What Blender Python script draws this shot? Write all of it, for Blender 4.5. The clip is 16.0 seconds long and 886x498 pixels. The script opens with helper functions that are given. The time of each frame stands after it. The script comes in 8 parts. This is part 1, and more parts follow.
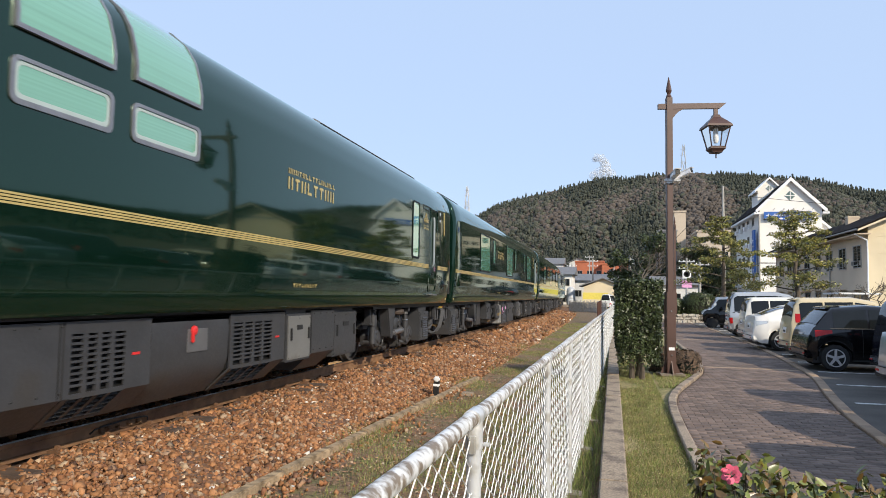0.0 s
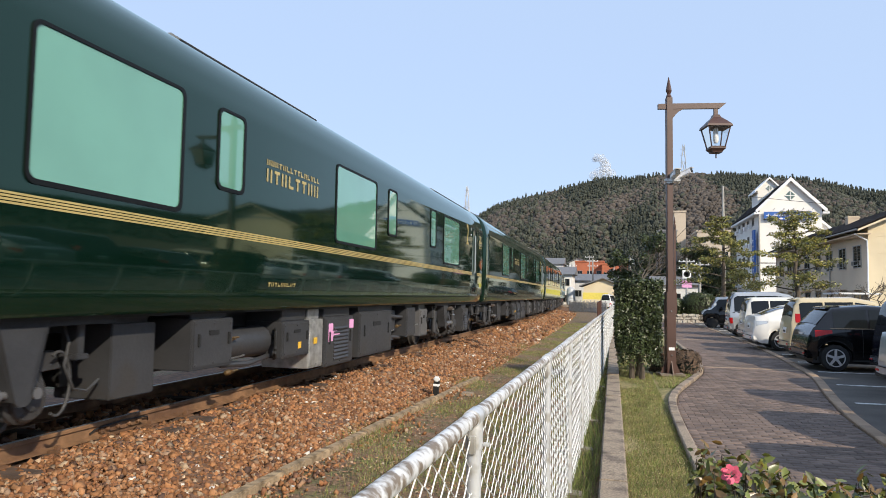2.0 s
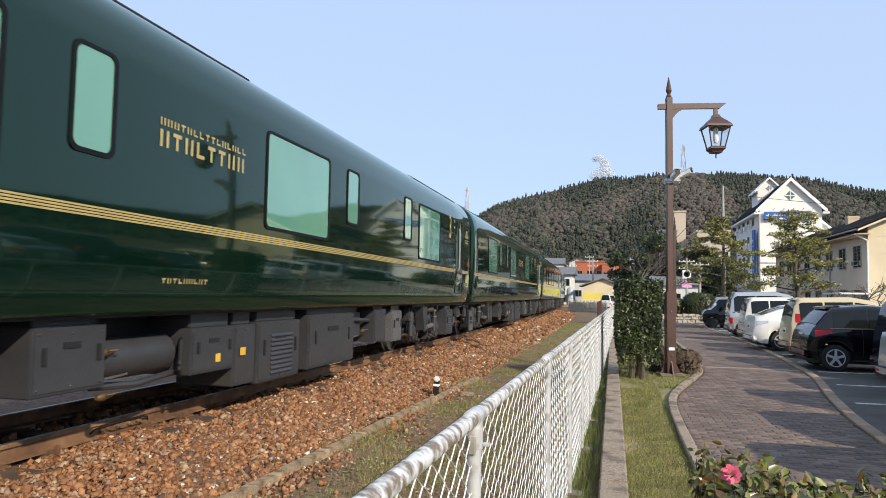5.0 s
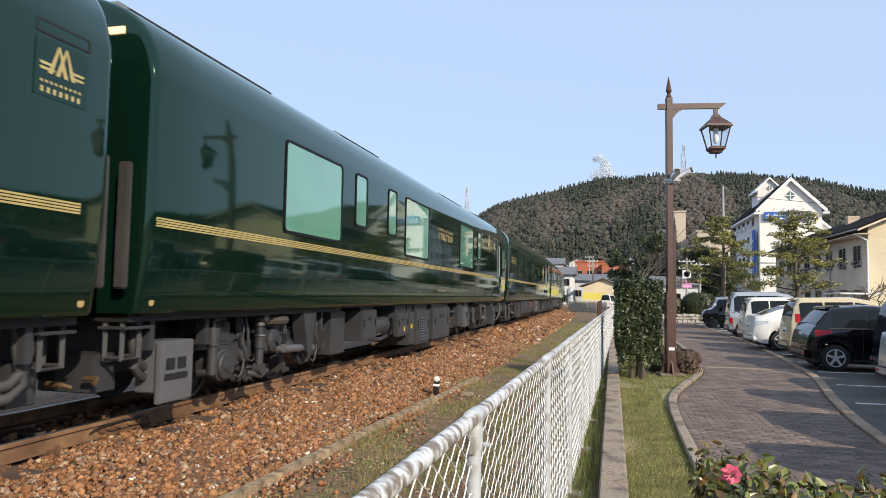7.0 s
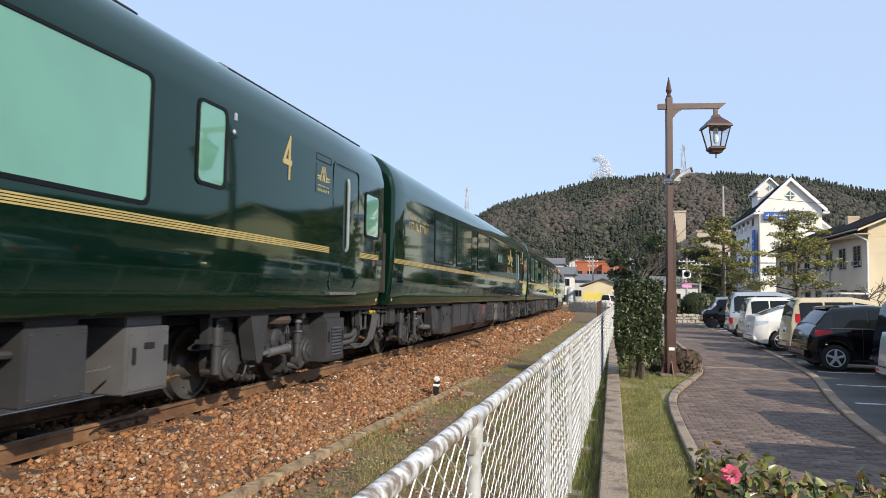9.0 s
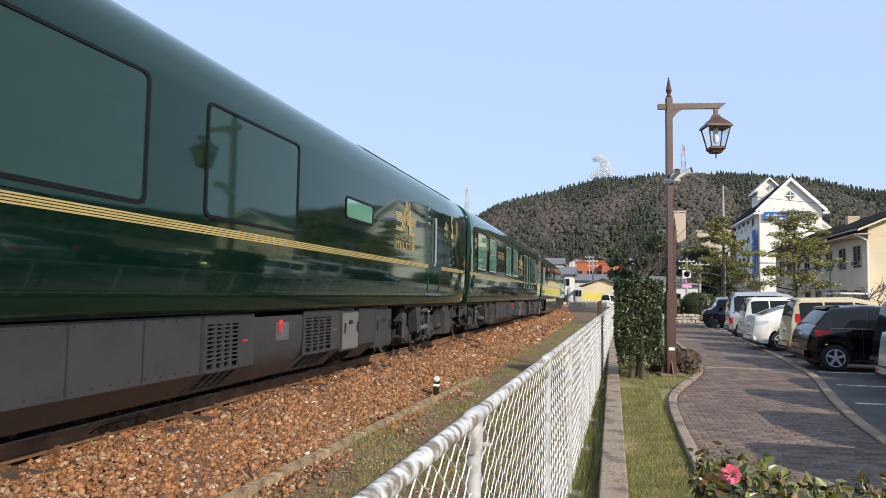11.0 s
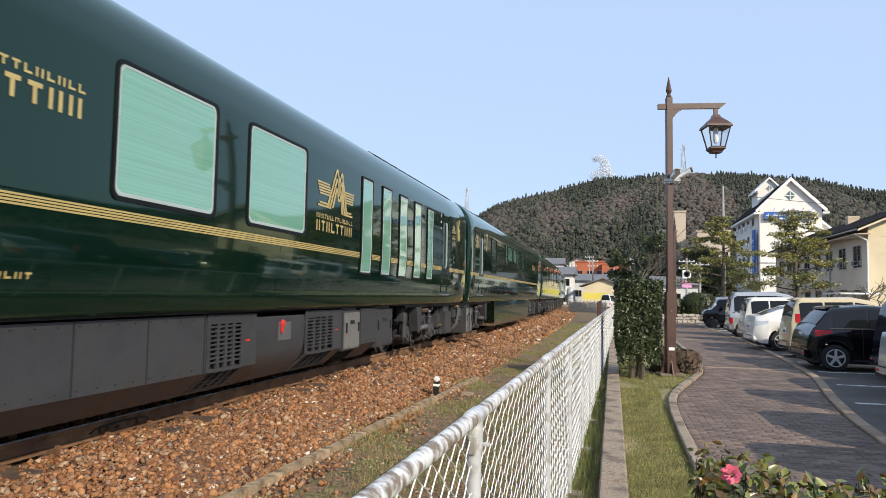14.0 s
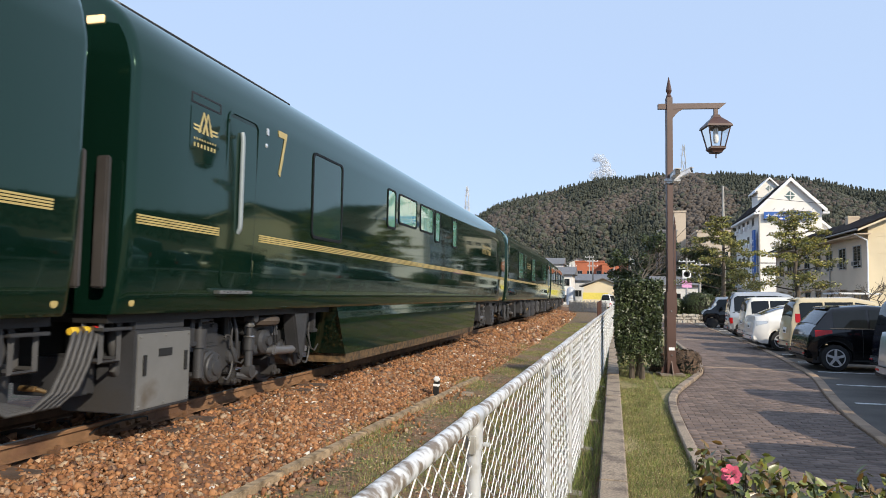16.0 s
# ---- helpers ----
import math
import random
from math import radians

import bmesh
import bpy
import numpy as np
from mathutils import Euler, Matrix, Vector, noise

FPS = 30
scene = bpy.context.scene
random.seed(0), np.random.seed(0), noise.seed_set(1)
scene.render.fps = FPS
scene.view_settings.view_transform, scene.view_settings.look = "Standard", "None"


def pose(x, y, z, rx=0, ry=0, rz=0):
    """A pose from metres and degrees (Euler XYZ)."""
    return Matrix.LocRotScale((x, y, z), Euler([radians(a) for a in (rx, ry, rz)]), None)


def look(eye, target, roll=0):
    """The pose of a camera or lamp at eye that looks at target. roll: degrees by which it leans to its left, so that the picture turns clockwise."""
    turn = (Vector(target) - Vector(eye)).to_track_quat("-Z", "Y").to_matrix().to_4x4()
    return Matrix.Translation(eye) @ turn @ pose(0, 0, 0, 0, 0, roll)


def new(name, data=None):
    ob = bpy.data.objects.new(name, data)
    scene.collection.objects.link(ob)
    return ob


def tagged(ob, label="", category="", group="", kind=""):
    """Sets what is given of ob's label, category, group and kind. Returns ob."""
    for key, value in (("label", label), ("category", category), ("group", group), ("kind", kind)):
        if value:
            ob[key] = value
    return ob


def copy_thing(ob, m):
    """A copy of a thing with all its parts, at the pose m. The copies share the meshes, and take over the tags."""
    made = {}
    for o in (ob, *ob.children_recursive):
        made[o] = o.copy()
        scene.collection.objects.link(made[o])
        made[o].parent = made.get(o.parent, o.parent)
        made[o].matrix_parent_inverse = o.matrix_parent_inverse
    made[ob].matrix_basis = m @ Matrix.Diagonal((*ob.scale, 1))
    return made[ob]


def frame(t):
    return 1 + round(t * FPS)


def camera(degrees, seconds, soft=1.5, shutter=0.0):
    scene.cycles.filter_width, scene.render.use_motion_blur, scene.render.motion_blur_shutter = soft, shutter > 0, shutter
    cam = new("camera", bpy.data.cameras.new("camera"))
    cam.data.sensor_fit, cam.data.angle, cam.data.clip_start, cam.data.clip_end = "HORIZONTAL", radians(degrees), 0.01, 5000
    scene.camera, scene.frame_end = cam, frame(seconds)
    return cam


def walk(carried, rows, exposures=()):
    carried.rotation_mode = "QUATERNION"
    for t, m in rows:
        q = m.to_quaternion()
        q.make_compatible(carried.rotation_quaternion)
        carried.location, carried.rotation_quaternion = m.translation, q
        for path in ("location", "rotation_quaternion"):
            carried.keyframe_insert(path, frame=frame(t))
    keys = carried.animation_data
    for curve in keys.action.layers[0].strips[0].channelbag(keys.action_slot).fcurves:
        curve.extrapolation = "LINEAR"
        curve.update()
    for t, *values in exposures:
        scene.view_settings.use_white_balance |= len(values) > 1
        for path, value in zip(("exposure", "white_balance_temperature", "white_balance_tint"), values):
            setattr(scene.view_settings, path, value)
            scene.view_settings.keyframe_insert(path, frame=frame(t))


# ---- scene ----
cam = camera(66.35, 16.0, 0.5, 0.10)
EYE = (0.0, 0.0, 1.6)
YAW, PITCH = radians(14.1), radians(3.792)
AIM = (-math.sin(YAW) * math.cos(PITCH) * 10, math.cos(YAW) * math.cos(PITCH) * 10, 1.6 + math.sin(PITCH) * 10)
CAM_POSE = look(EYE, AIM, 0.947)
walk(cam, [(0.0, CAM_POSE), (16.0, CAM_POSE)])

# ---- world and sun ----
SUN_ELEV, SUN_AZ = radians(29.5), radians(134)  # azimuth clockwise from +y
world = bpy.data.worlds.new("sky")
scene.world = world
world.use_nodes = True
wn = world.node_tree
sky = wn.nodes.new("ShaderNodeTexSky")
sky.sky_type = "NISHITA"
sky.sun_disc = False
sky.sun_elevation, sky.sun_rotation = SUN_ELEV, SUN_AZ
sky.air_density, sky.dust_density, sky.ozone_density = 1.0, 0.2, 2.5
haze = wn.nodes.new("ShaderNodeMix")  # thin even spring haze over the clear sky
haze.data_type = "RGBA"
haze.inputs["Factor"].default_value = 0.8
haze.inputs["B"].default_value = (4.7, 6.05, 8.45, 1)
wn.links.new(sky.outputs[0], haze.inputs["A"])
wn.links.new(haze.outputs["Result"], wn.nodes["Background"].inputs[0])
wn.nodes["Background"].inputs[1].default_value = 0.13
sun = new("sun", bpy.data.lights.new("sun", "SUN"))
sun.data.energy, sun.data.angle, sun.data.color = 4.9, radians(0.6), (1.0, 0.88, 0.70)
sun.matrix_world = look(
    (math.sin(SUN_AZ) * math.cos(SUN_ELEV) * 50, math.cos(SUN_AZ) * math.cos(SUN_ELEV) * 50, math.sin(SUN_ELEV) * 50), (0, 0, 0))
scene.view_settings.exposure = 0.0

# ---- materials ----
def mat(name, base, rough=0.6, metal=0.0, var=0.25, scale=4.0, bump=0.0, bscale=40.0, second=None, mix=0.0, mscale=2.0,
        coat=0.0, spec=0.5, rand=0.0, coords="Object", stretch=(1, 1, 1), detail=4.0):
    """A surface with a coarse tone change, a fine grain, an optional second colour in patches and fine relief."""
    m = bpy.data.materials.new(name)
    m.use_nodes = True
    t = m.node_tree
    N, L = t.nodes, t.links
    b = N["Principled BSDF"]
    b.inputs["Roughness"].default_value, b.inputs["Metallic"].default_value = rough, metal
    b.inputs["Coat Weight"].default_value, b.inputs["Coat Roughness"].default_value = coat, 0.03
    b.inputs["Specular IOR Level"].default_value = spec
    co = N.new("ShaderNodeTexCoord")
    mp = N.new("ShaderNodeMapping")
    mp.inputs["Scale"].default_value = stretch
    L.new(co.outputs[coords], mp.inputs[0])

    def noise_tex(s, d=detail):
        n = N.new("ShaderNodeTexNoise")
        n.inputs["Scale"].default_value, n.inputs["Detail"].default_value = s, d
        L.new(mp.outputs[0], n.inputs["Vector"])
        return n

    big = noise_tex(scale)
    ramp = N.new("ShaderNodeMapRange")
    ramp.inputs[1].default_value, ramp.inputs[2].default_value = 0.3, 0.7
    ramp.inputs[3].default_value, ramp.inputs[4].default_value = 1 - var, 1 + var
    L.new(big.outputs[0], ramp.inputs[0])
    value = ramp.outputs[0]
    fine = noise_tex(bscale, 6.0)
    if rand:
        info = N.new("ShaderNodeObjectInfo")
        geo = N.new("ShaderNodeNewGeometry")
        add = N.new("ShaderNodeMath")
        add.operation = "ADD"
        L.new(info.outputs["Random"], add.inputs[0])
        L.new(geo.outputs["Random Per Island"], add.inputs[1])
        fr = N.new("ShaderNodeMath")
        fr.operation = "FRACT"
        L.new(add.outputs[0], fr.inputs[0])
        rr = N.new("ShaderNodeMapRange")
        rr.inputs[3].default_value, rr.inputs[4].default_value = 1 - rand, 1 + rand
        L.new(fr.outputs[0], rr.inputs[0])
        mul = N.new("ShaderNodeMath")
        mul.operation = "MULTIPLY"
        L.new(value, mul.inputs[0])
        L.new(rr.outputs[0], mul.inputs[1])
        value = mul.outputs[0]
    colour = N.new("ShaderNodeRGB")
    colour.outputs[0].default_value = (*base, 1)
    src = colour.outputs[0]
    if second:
        mx = N.new("ShaderNodeMix")
        mx.data_type = "RGBA"
        mx.inputs["A"].default_value, mx.inputs["B"].default_value = (*base, 1), (*second, 1)
        patch = noise_tex(mscale, 5.0)
        pr = N.new("ShaderNodeMapRange")
        pr.inputs[1].default_value, pr.inputs[2].default_value = 0.62 - 0.3 * mix, 0.72 - 0.2 * mix
        L.new(patch.outputs[0], pr.inputs[0])
        if rand:
            wn2 = N.new("ShaderNodeMath")
            wn2.operation = "ADD"
            wn2.inputs[1].default_value = 0.0
            L.new(pr.outputs[0], wn2.inputs[0])
            L.new(wn2.outputs[0], mx.inputs["Factor"])
        else:
            L.new(pr.outputs[0], mx.inputs["Factor"])
        src = mx.outputs["Result"]
    sc = N.new("ShaderNodeVectorMath")
    sc.operation = "SCALE"
    L.new(src, sc.inputs[0])
    L.new(value, sc.inputs["Scale"])
    L.new(sc.outputs[0], b.inputs["Base Color"])
    if bump:
        bp = N.new("ShaderNodeBump")
        bp.inputs["Strength"].default_value = min(1.0, bump)
        bp.inputs["Distance"].default_value = 0.3 / bscale
        L.new(fine.outputs[0], bp.inputs["Height"])
        L.new(bp.outputs[0], b.inputs["Normal"])
    if rough > 0.15:
        rm = N.new("ShaderNodeMapRange")
        rm.inputs[3].default_value, rm.inputs[4].default_value = max(0.02, rough - 0.12), min(1.0, rough + 0.12)
        L.new(fine.outputs[0], rm.inputs[0])
        L.new(rm.outputs[0], b.inputs["Roughness"])
    return m


def glass_mat(name, tint, rough=0.02, alpha=0.25):
    """Glass: a thin pane that lets light through and mirrors."""
    m = bpy.data.materials.new(name)
    m.use_nodes = True
    N, L = m.node_tree.nodes, m.node_tree.links
    out = N["Material Output"]
    N.remove(N["Principled BSDF"])
    tr, gl, mx = N.new("ShaderNodeBsdfTransparent"), N.new("ShaderNodeBsdfGlossy"), N.new("ShaderNodeMixShader")
    tr.inputs[0].default_value = (*tint, 1)
    gl.inputs["Roughness"].default_value = rough
    fr = N.new("ShaderNodeFresnel")
    fr.inputs[0].default_value = 1.5
    L.new(fr.outputs[0], mx.inputs[0])
    L.new(tr.outputs[0], mx.inputs[1])
    L.new(gl.outputs[0], mx.inputs[2])
    L.new(mx.outputs[0], out.inputs[0])
    return m


def glow_mat(name, colour, strength):
    m = bpy.data.materials.new(name)
    m.use_nodes = True
    b = m.node_tree.nodes["Principled BSDF"]
    b.inputs["Base Color"].default_value = (*colour, 1)
    b.inputs["Emission Color"].default_value = (*colour, 1)
    b.inputs["Emission Strength"].default_value = strength
    return m


M_GREEN = mat("deep_green_lacquer", (0.0027, 0.0120, 0.0082), 0.06, var=0.08, scale=0.6, coat=0.35, spec=0.5)
M_GREEN.node_tree.nodes["Principled BSDF"].inputs["Specular Tint"].default_value = (0.66, 0.98, 0.76, 1)
M_GREEN.node_tree.nodes["Principled BSDF"].inputs["Coat Tint"].default_value = (0.7, 1.0, 0.8, 1)
M_GOLD = mat("gold_paint", (0.55, 0.42, 0.16), 0.35, 0.3, var=0.1)
M_UNDER = mat("grey_underframe_paint", (0.040, 0.041, 0.045), 0.5, var=0.25, scale=2.0, second=(0.033, 0.031, 0.030), mix=0.35, bump=0.2, bscale=30)
M_UNDER_LIGHT = mat("light_grey_box_paint", (0.15, 0.15, 0.145), 0.45, var=0.15, scale=2.0, second=(0.08, 0.065, 0.05), mix=0.2)
M_BLACK = mat("black_rubber", (0.012, 0.012, 0.012), 0.6, var=0.2)
M_STEEL = mat("bare_steel", (0.45, 0.45, 0.45), 0.3, 0.9, var=0.15)
M_WHEEL = mat("wheel_steel", (0.062, 0.061, 0.062), 0.5, 0.0, var=0.25, second=(0.045, 0.037, 0.032), mix=0.4)
M_BRASS = mat("brass", (0.26, 0.17, 0.08), 0.5, 0.8, var=0.2)
M_RAIL = mat("rusty_rail", (0.21, 0.115, 0.058), 0.75, var=0.3, scale=6, second=(0.14, 0.072, 0.038), mix=0.5, bump=0.4, bscale=80)
M_RAILTOP = mat("polished_railhead", (0.20, 0.17, 0.15), 0.38, 0.8, var=0.15)
M_SLEEPER = mat("weathered_timber", (0.09, 0.06, 0.045), 0.85, var=0.35, bump=0.5, bscale=60)
M_STONE = mat("rusty_ballast", (0.275, 0.142, 0.070), 0.9, var=0.25, scale=30, rand=0.38, second=(0.20, 0.105, 0.06), mix=0.5, mscale=9.0, bump=0.4, bscale=90)
M_STONE.node_tree.nodes["Principled BSDF"].inputs["Specular IOR Level"].default_value = 0.3


def stone_colours(m, stops):
    """Gives every loose piece one of several colours by its own chance number."""
    N, L = m.node_tree.nodes, m.node_tree.links
    geo = N.new("ShaderNodeNewGeometry")
    mul = N.new("ShaderNodeMath")
    mul.operation = "MULTIPLY"
    mul.inputs[1].default_value = 37.7
    L.new(geo.outputs["Random Per Island"], mul.inputs[0])
    fr = N.new("ShaderNodeMath")
    fr.operation = "FRACT"
    L.new(mul.outputs[0], fr.inputs[0])
    ramp = N.new("ShaderNodeValToRGB")
    ramp.color_ramp.interpolation = "LINEAR"
    el = ramp.color_ramp.elements
    for k, (p, c) in enumerate(stops):
        e = el[k] if k < 2 else el.new(p)
        e.position, e.color = p, (*c, 1)
    L.new(fr.outputs[0], ramp.inputs[0])
    sc = next(n for n in N if n.bl_idname == "ShaderNodeVectorMath")
    L.new(ramp.outputs[0], sc.inputs[0])


stone_colours(M_STONE, [(0.0, (0.10, 0.062, 0.048)), (1.0, (0.40, 0.30, 0.20)), (0.15, (0.20, 0.088, 0.042)), (0.45, (0.275, 0.128, 0.055)), (0.75, (0.325, 0.165, 0.078)), (0.90, (0.27, 0.18, 0.12))])
M_BED = mat("ballast_bed", (0.17, 0.085, 0.042), 0.95, var=0.5, scale=14, second=(0.12, 0.07, 0.045), mix=0.5, mscale=9, bump=1.0, bscale=22)
M_SOIL = mat("dry_soil_with_thin_grass", (0.19, 0.115, 0.07), 0.95, var=0.55, scale=28, second=(0.12, 0.105, 0.045), mix=0.55, mscale=5, bump=1.0, bscale=45)
M_LAWN = mat("dry_lawn", (0.27, 0.22, 0.10), 0.95, var=0.45, scale=22, second=(0.15, 0.155, 0.05), mix=0.6, mscale=1.5, bump=1.0, bscale=60)
M_CONC = mat("weathered_concrete", (0.24, 0.20, 0.165), 0.9, var=0.25, scale=5, second=(0.13, 0.105, 0.08), mix=0.4, bump=0.5, bscale=70)
M_KERB = mat("kerb_concrete", (0.31, 0.245, 0.18), 0.9, var=0.4, scale=55, second=(0.15, 0.115, 0.09), mix=0.45, mscale=3.0, bump=0.7, bscale=110)
M_PAVE = mat("dark_paving_block", (0.160, 0.114, 0.090), 0.85, var=0.25, scale=3, rand=0.3, second=(0.135, 0.098, 0.079), mix=0.5, mscale=0.8, bump=0.4, bscale=90)
M_PAVE_LIGHT = mat("tan_paving_block", (0.30, 0.21, 0.14), 0.85, var=0.2, scale=3, rand=0.2, bump=0.3, bscale=90)
M_JOINT = mat("paving_joint_sand", (0.05, 0.042, 0.036), 0.95, var=0.3)
M_ASPHALT = mat("asphalt", (0.088, 0.078, 0.068), 0.9, var=0.2, scale=1.5, bump=0.5, bscale=160)
M_LINE = mat("white_road_paint", (0.62, 0.62, 0.60), 0.8, var=0.15, second=(0.3, 0.3, 0.29), mix=0.25, mscale=6)
M_GALV = mat("galvanised_steel", (0.60, 0.61, 0.62), 0.45, 0.35, var=0.18, scale=10, second=(0.42, 0.40, 0.36), mix=0.45, mscale=14)
M_GALV_WORN = mat("peeling_white_paint", (0.68, 0.68, 0.67), 0.5, 0.1, var=0.12, scale=8, second=(0.21, 0.165, 0.12), mix=0.6, mscale=17, stretch=(1.4, 1.7, 1.4))
M_WIRE = mat("white_coated_wire", (0.74, 0.74, 0.72), 0.5, 0.1, var=0.15)
M_BROWN = mat("brown_painted_steel", (0.075, 0.037, 0.027), 0.45, var=0.15, scale=2)
M_LEAF = mat("leaf", (0.11, 0.125, 0.03), 0.35, var=0.3, scale=3, rand=0.45, spec=0.45)
M_LEAF_DARK = mat("hedge_leaf", (0.045, 0.06, 0.02), 0.35, var=0.3, scale=3, rand=0.5, spec=0.4)
M_LEAF_YEL = mat("yellowing_leaf", (0.27, 0.24, 0.055), 0.5, var=0.3, scale=2, rand=0.4)
M_BARK = mat("bark", (0.10, 0.08, 0.06), 0.95, var=0.35, scale=8, bump=0.8, bscale=40)
M_GRASS = mat("grass_blade", (0.165, 0.20, 0.05), 0.7, var=0.3, rand=0.5)
M_GRASS_DRY = mat("dry_grass_blade", (0.27, 0.215, 0.10), 0.8, var=0.3, rand=0.5)
M_PINK = mat("pink_petal", (0.82, 0.17, 0.27), 0.55, var=0.2, rand=0.2)
M_HILL = mat("wooded_hillside", (0.055, 0.062, 0.035), 0.95, var=0.35, scale=0.02, second=(0.09, 0.07, 0.045), mix=0.55, mscale=0.012, coords="Object")
M_WHITEWALL = mat("white_render", (0.78, 0.76, 0.72), 0.8, var=0.05, scale=0.3)
# House siding kept darker than the cream gable: shade put into the colour.
M_DIMWALL = mat("shade_dimmed_siding", (0.58, 0.47, 0.35), 0.8, var=0.08, scale=0.5)
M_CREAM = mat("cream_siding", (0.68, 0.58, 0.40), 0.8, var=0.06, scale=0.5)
M_DARKROOF = mat("dark_roof_sheet", (0.022, 0.018, 0.017), 0.95, var=0.25, spec=0.05)
M_TERRA = mat("terracotta_tile_wall", (0.42, 0.13, 0.065), 0.8, var=0.1, scale=0.4)
M_BLUE = mat("blue_sign_face", (0.03, 0.12, 0.42), 0.5, var=0.05)
M_WHITE = mat("white_paint", (0.8, 0.8, 0.8), 0.5, var=0.05)
M_GREYPOLE = mat("concrete_pole", (0.35, 0.34, 0.32), 0.9, var=0.15)
M_DGLASS = mat("dark_window_glass", (0.010, 0.012, 0.013), 0.03, var=0.1, spec=0.35)
M_RED = mat("red_paint", (0.6, 0.03, 0.03), 0.4, var=0.1)
M_TYRE = mat("tyre_rubber", (0.018, 0.018, 0.018), 0.8, var=0.2, bump=0.3, bscale=60)
M_ALLOY = mat("alloy_wheel", (0.55, 0.55, 0.56), 0.35, 0.25, var=0.08)
M_TAIL = mat("red_lamp_lens", (0.45, 0.010, 0.012), 0.12, var=0.1, coat=0.2, spec=0.25)
M_HEADLAMP = mat("clear_lamp_lens", (0.6, 0.62, 0.63), 0.1, 0.4, var=0.1, coat=1.0)
M_CLEARGLASS = glass_mat("clear_glass", (0.93, 0.95, 0.95))


def car_paint(name, base, metal=0.0):
    return mat(name, base, 0.10, metal, var=0.06, scale=1.5, coat=0.15)


# ---- mesh helpers ----
def obj(name, bm, material, parent=None, label="", smooth=False):
    me = bpy.data.meshes.new(name)
    bm.to_mesh(me)
    bm.free()
    mats = material if isinstance(material, (list, tuple)) else [material]
    for m in mats:
        me.materials.append(m)
    if smooth:
        me.shade_smooth()
        me.set_sharp_from_angle(angle=radians(38))
    ob = new(name, me)
    if parent is not None:
        ob.parent = parent
    if label:
        ob["label"] = label
    return ob


def part(name, bm, material, parent, label="", smooth=False):
    return obj(name, bm, material, parent, label, smooth)


def share(name, mesh_ob, parent, m):
    """A further object on the mesh of another."""
    ob = new(name, mesh_ob.data)
    ob.parent = parent
    ob.matrix_basis = m
    return ob


def thing(name, label, category, group="", kind="", at=None):
    ob = new(name)
    tagged(ob, label, category, group, kind)
    if at is not None:
        ob.matrix_basis = at
    return ob


def B(*boxes, bevel=0.0):
    """A bmesh of boxes, each (x0, x1, y0, y1, z0, z1)."""
    bm = bmesh.new()
    for x0, x1, y0, y1, z0, z1 in boxes:
        vs = [bm.verts.new((x, y, z)) for x in (x0, x1) for y in (y0, y1) for z in (z0, z1)]
        for f in ((0, 1, 3, 2), (4, 6, 7, 5), (0, 4, 5, 1), (2, 3, 7, 6), (0, 2, 6, 4), (1, 5, 7, 3)):
            bm.faces.new([vs[i] for i in f])
    if bevel:
        bmesh.ops.bevel(bm, geom=bm.edges[:], offset=bevel, segments=2, affect="EDGES", clamp_overlap=True)
    return bm


def tube(bm, pts, r, n=8, cap=True):
    """Adds a tube along points to bm; r is a number or one number a point."""
    pts = [Vector(p) for p in pts]
    rs = r if isinstance(r, (list, tuple)) else [r] * len(pts)
    rings = []
    ref = None
    for i, p in enumerate(pts):
        d = (pts[min(i + 1, len(pts) - 1)] - pts[max(i - 1, 0)]).normalized()
        if ref is None:
            ref = Vector((0, 0, 1)) if abs(d.z) < 0.9 else Vector((1, 0, 0))
        u = (ref - d * ref.dot(d))
        if u.length < 1e-4:
            u = d.orthogonal()
        u.normalize()
        v = d.cross(u)
        ref = u
        rings.append([bm.verts.new(p + (u * math.cos(a) + v * math.sin(a)) * rs[i]) for a in [2 * math.pi * k / n for k in range(n)]])
    for a, b in zip(rings, rings[1:]):
        for k in range(n):
            bm.faces.new((a[k], a[(k + 1) % n], b[(k + 1) % n], b[k]))
    if cap:
        bm.faces.new(rings[0][::-1])
        bm.faces.new(rings[-1])
    return bm


def lathe(bm, profile, origin=(0, 0, 0), axis="z", n=16, caps=True):
    """Adds a turned shape: profile of (radius, height) along the axis."""
    o = Vector(origin)
    rings = []
    for r, h in profile:
        ring = []
        for k in range(n):
            a = 2 * math.pi * k / n
            c, s = math.cos(a) * r, math.sin(a) * r
            p = {"z": (c, s, h), "x": (h, c, s), "y": (s, h, c)}[axis]
            ring.append(bm.verts.new(o + Vector(p)))
        rings.append(ring)
    for a, b in zip(rings, rings[1:]):
        for k in range(n):
            bm.faces.new((a[k], a[(k + 1) % n], b[(k + 1) % n], b[k]))
    if caps:
        bm.faces.new(rings[0][::-1])
        bm.faces.new(rings[-1])
    return bm


def prism(bm, outline, lo, hi, axis="x"):
    """Adds a flat outline of 2D points pushed from lo to hi along the axis."""
    def at(p, h):
        return {"x": (h, p[0], p[1]), "y": (p[0], h, p[1]), "z": (p[0], p[1], h)}[axis]
    a = [bm.verts.new(at(p, lo)) for p in outline]
    b = [bm.verts.new(at(p, hi)) for p in outline]
    n = len(outline)
    bm.faces.new(a[::-1])
    bm.faces.new(b)
    for k in range(n):
        bm.faces.new((a[k], a[(k + 1) % n], b[(k + 1) % n], b[k]))
    return bm


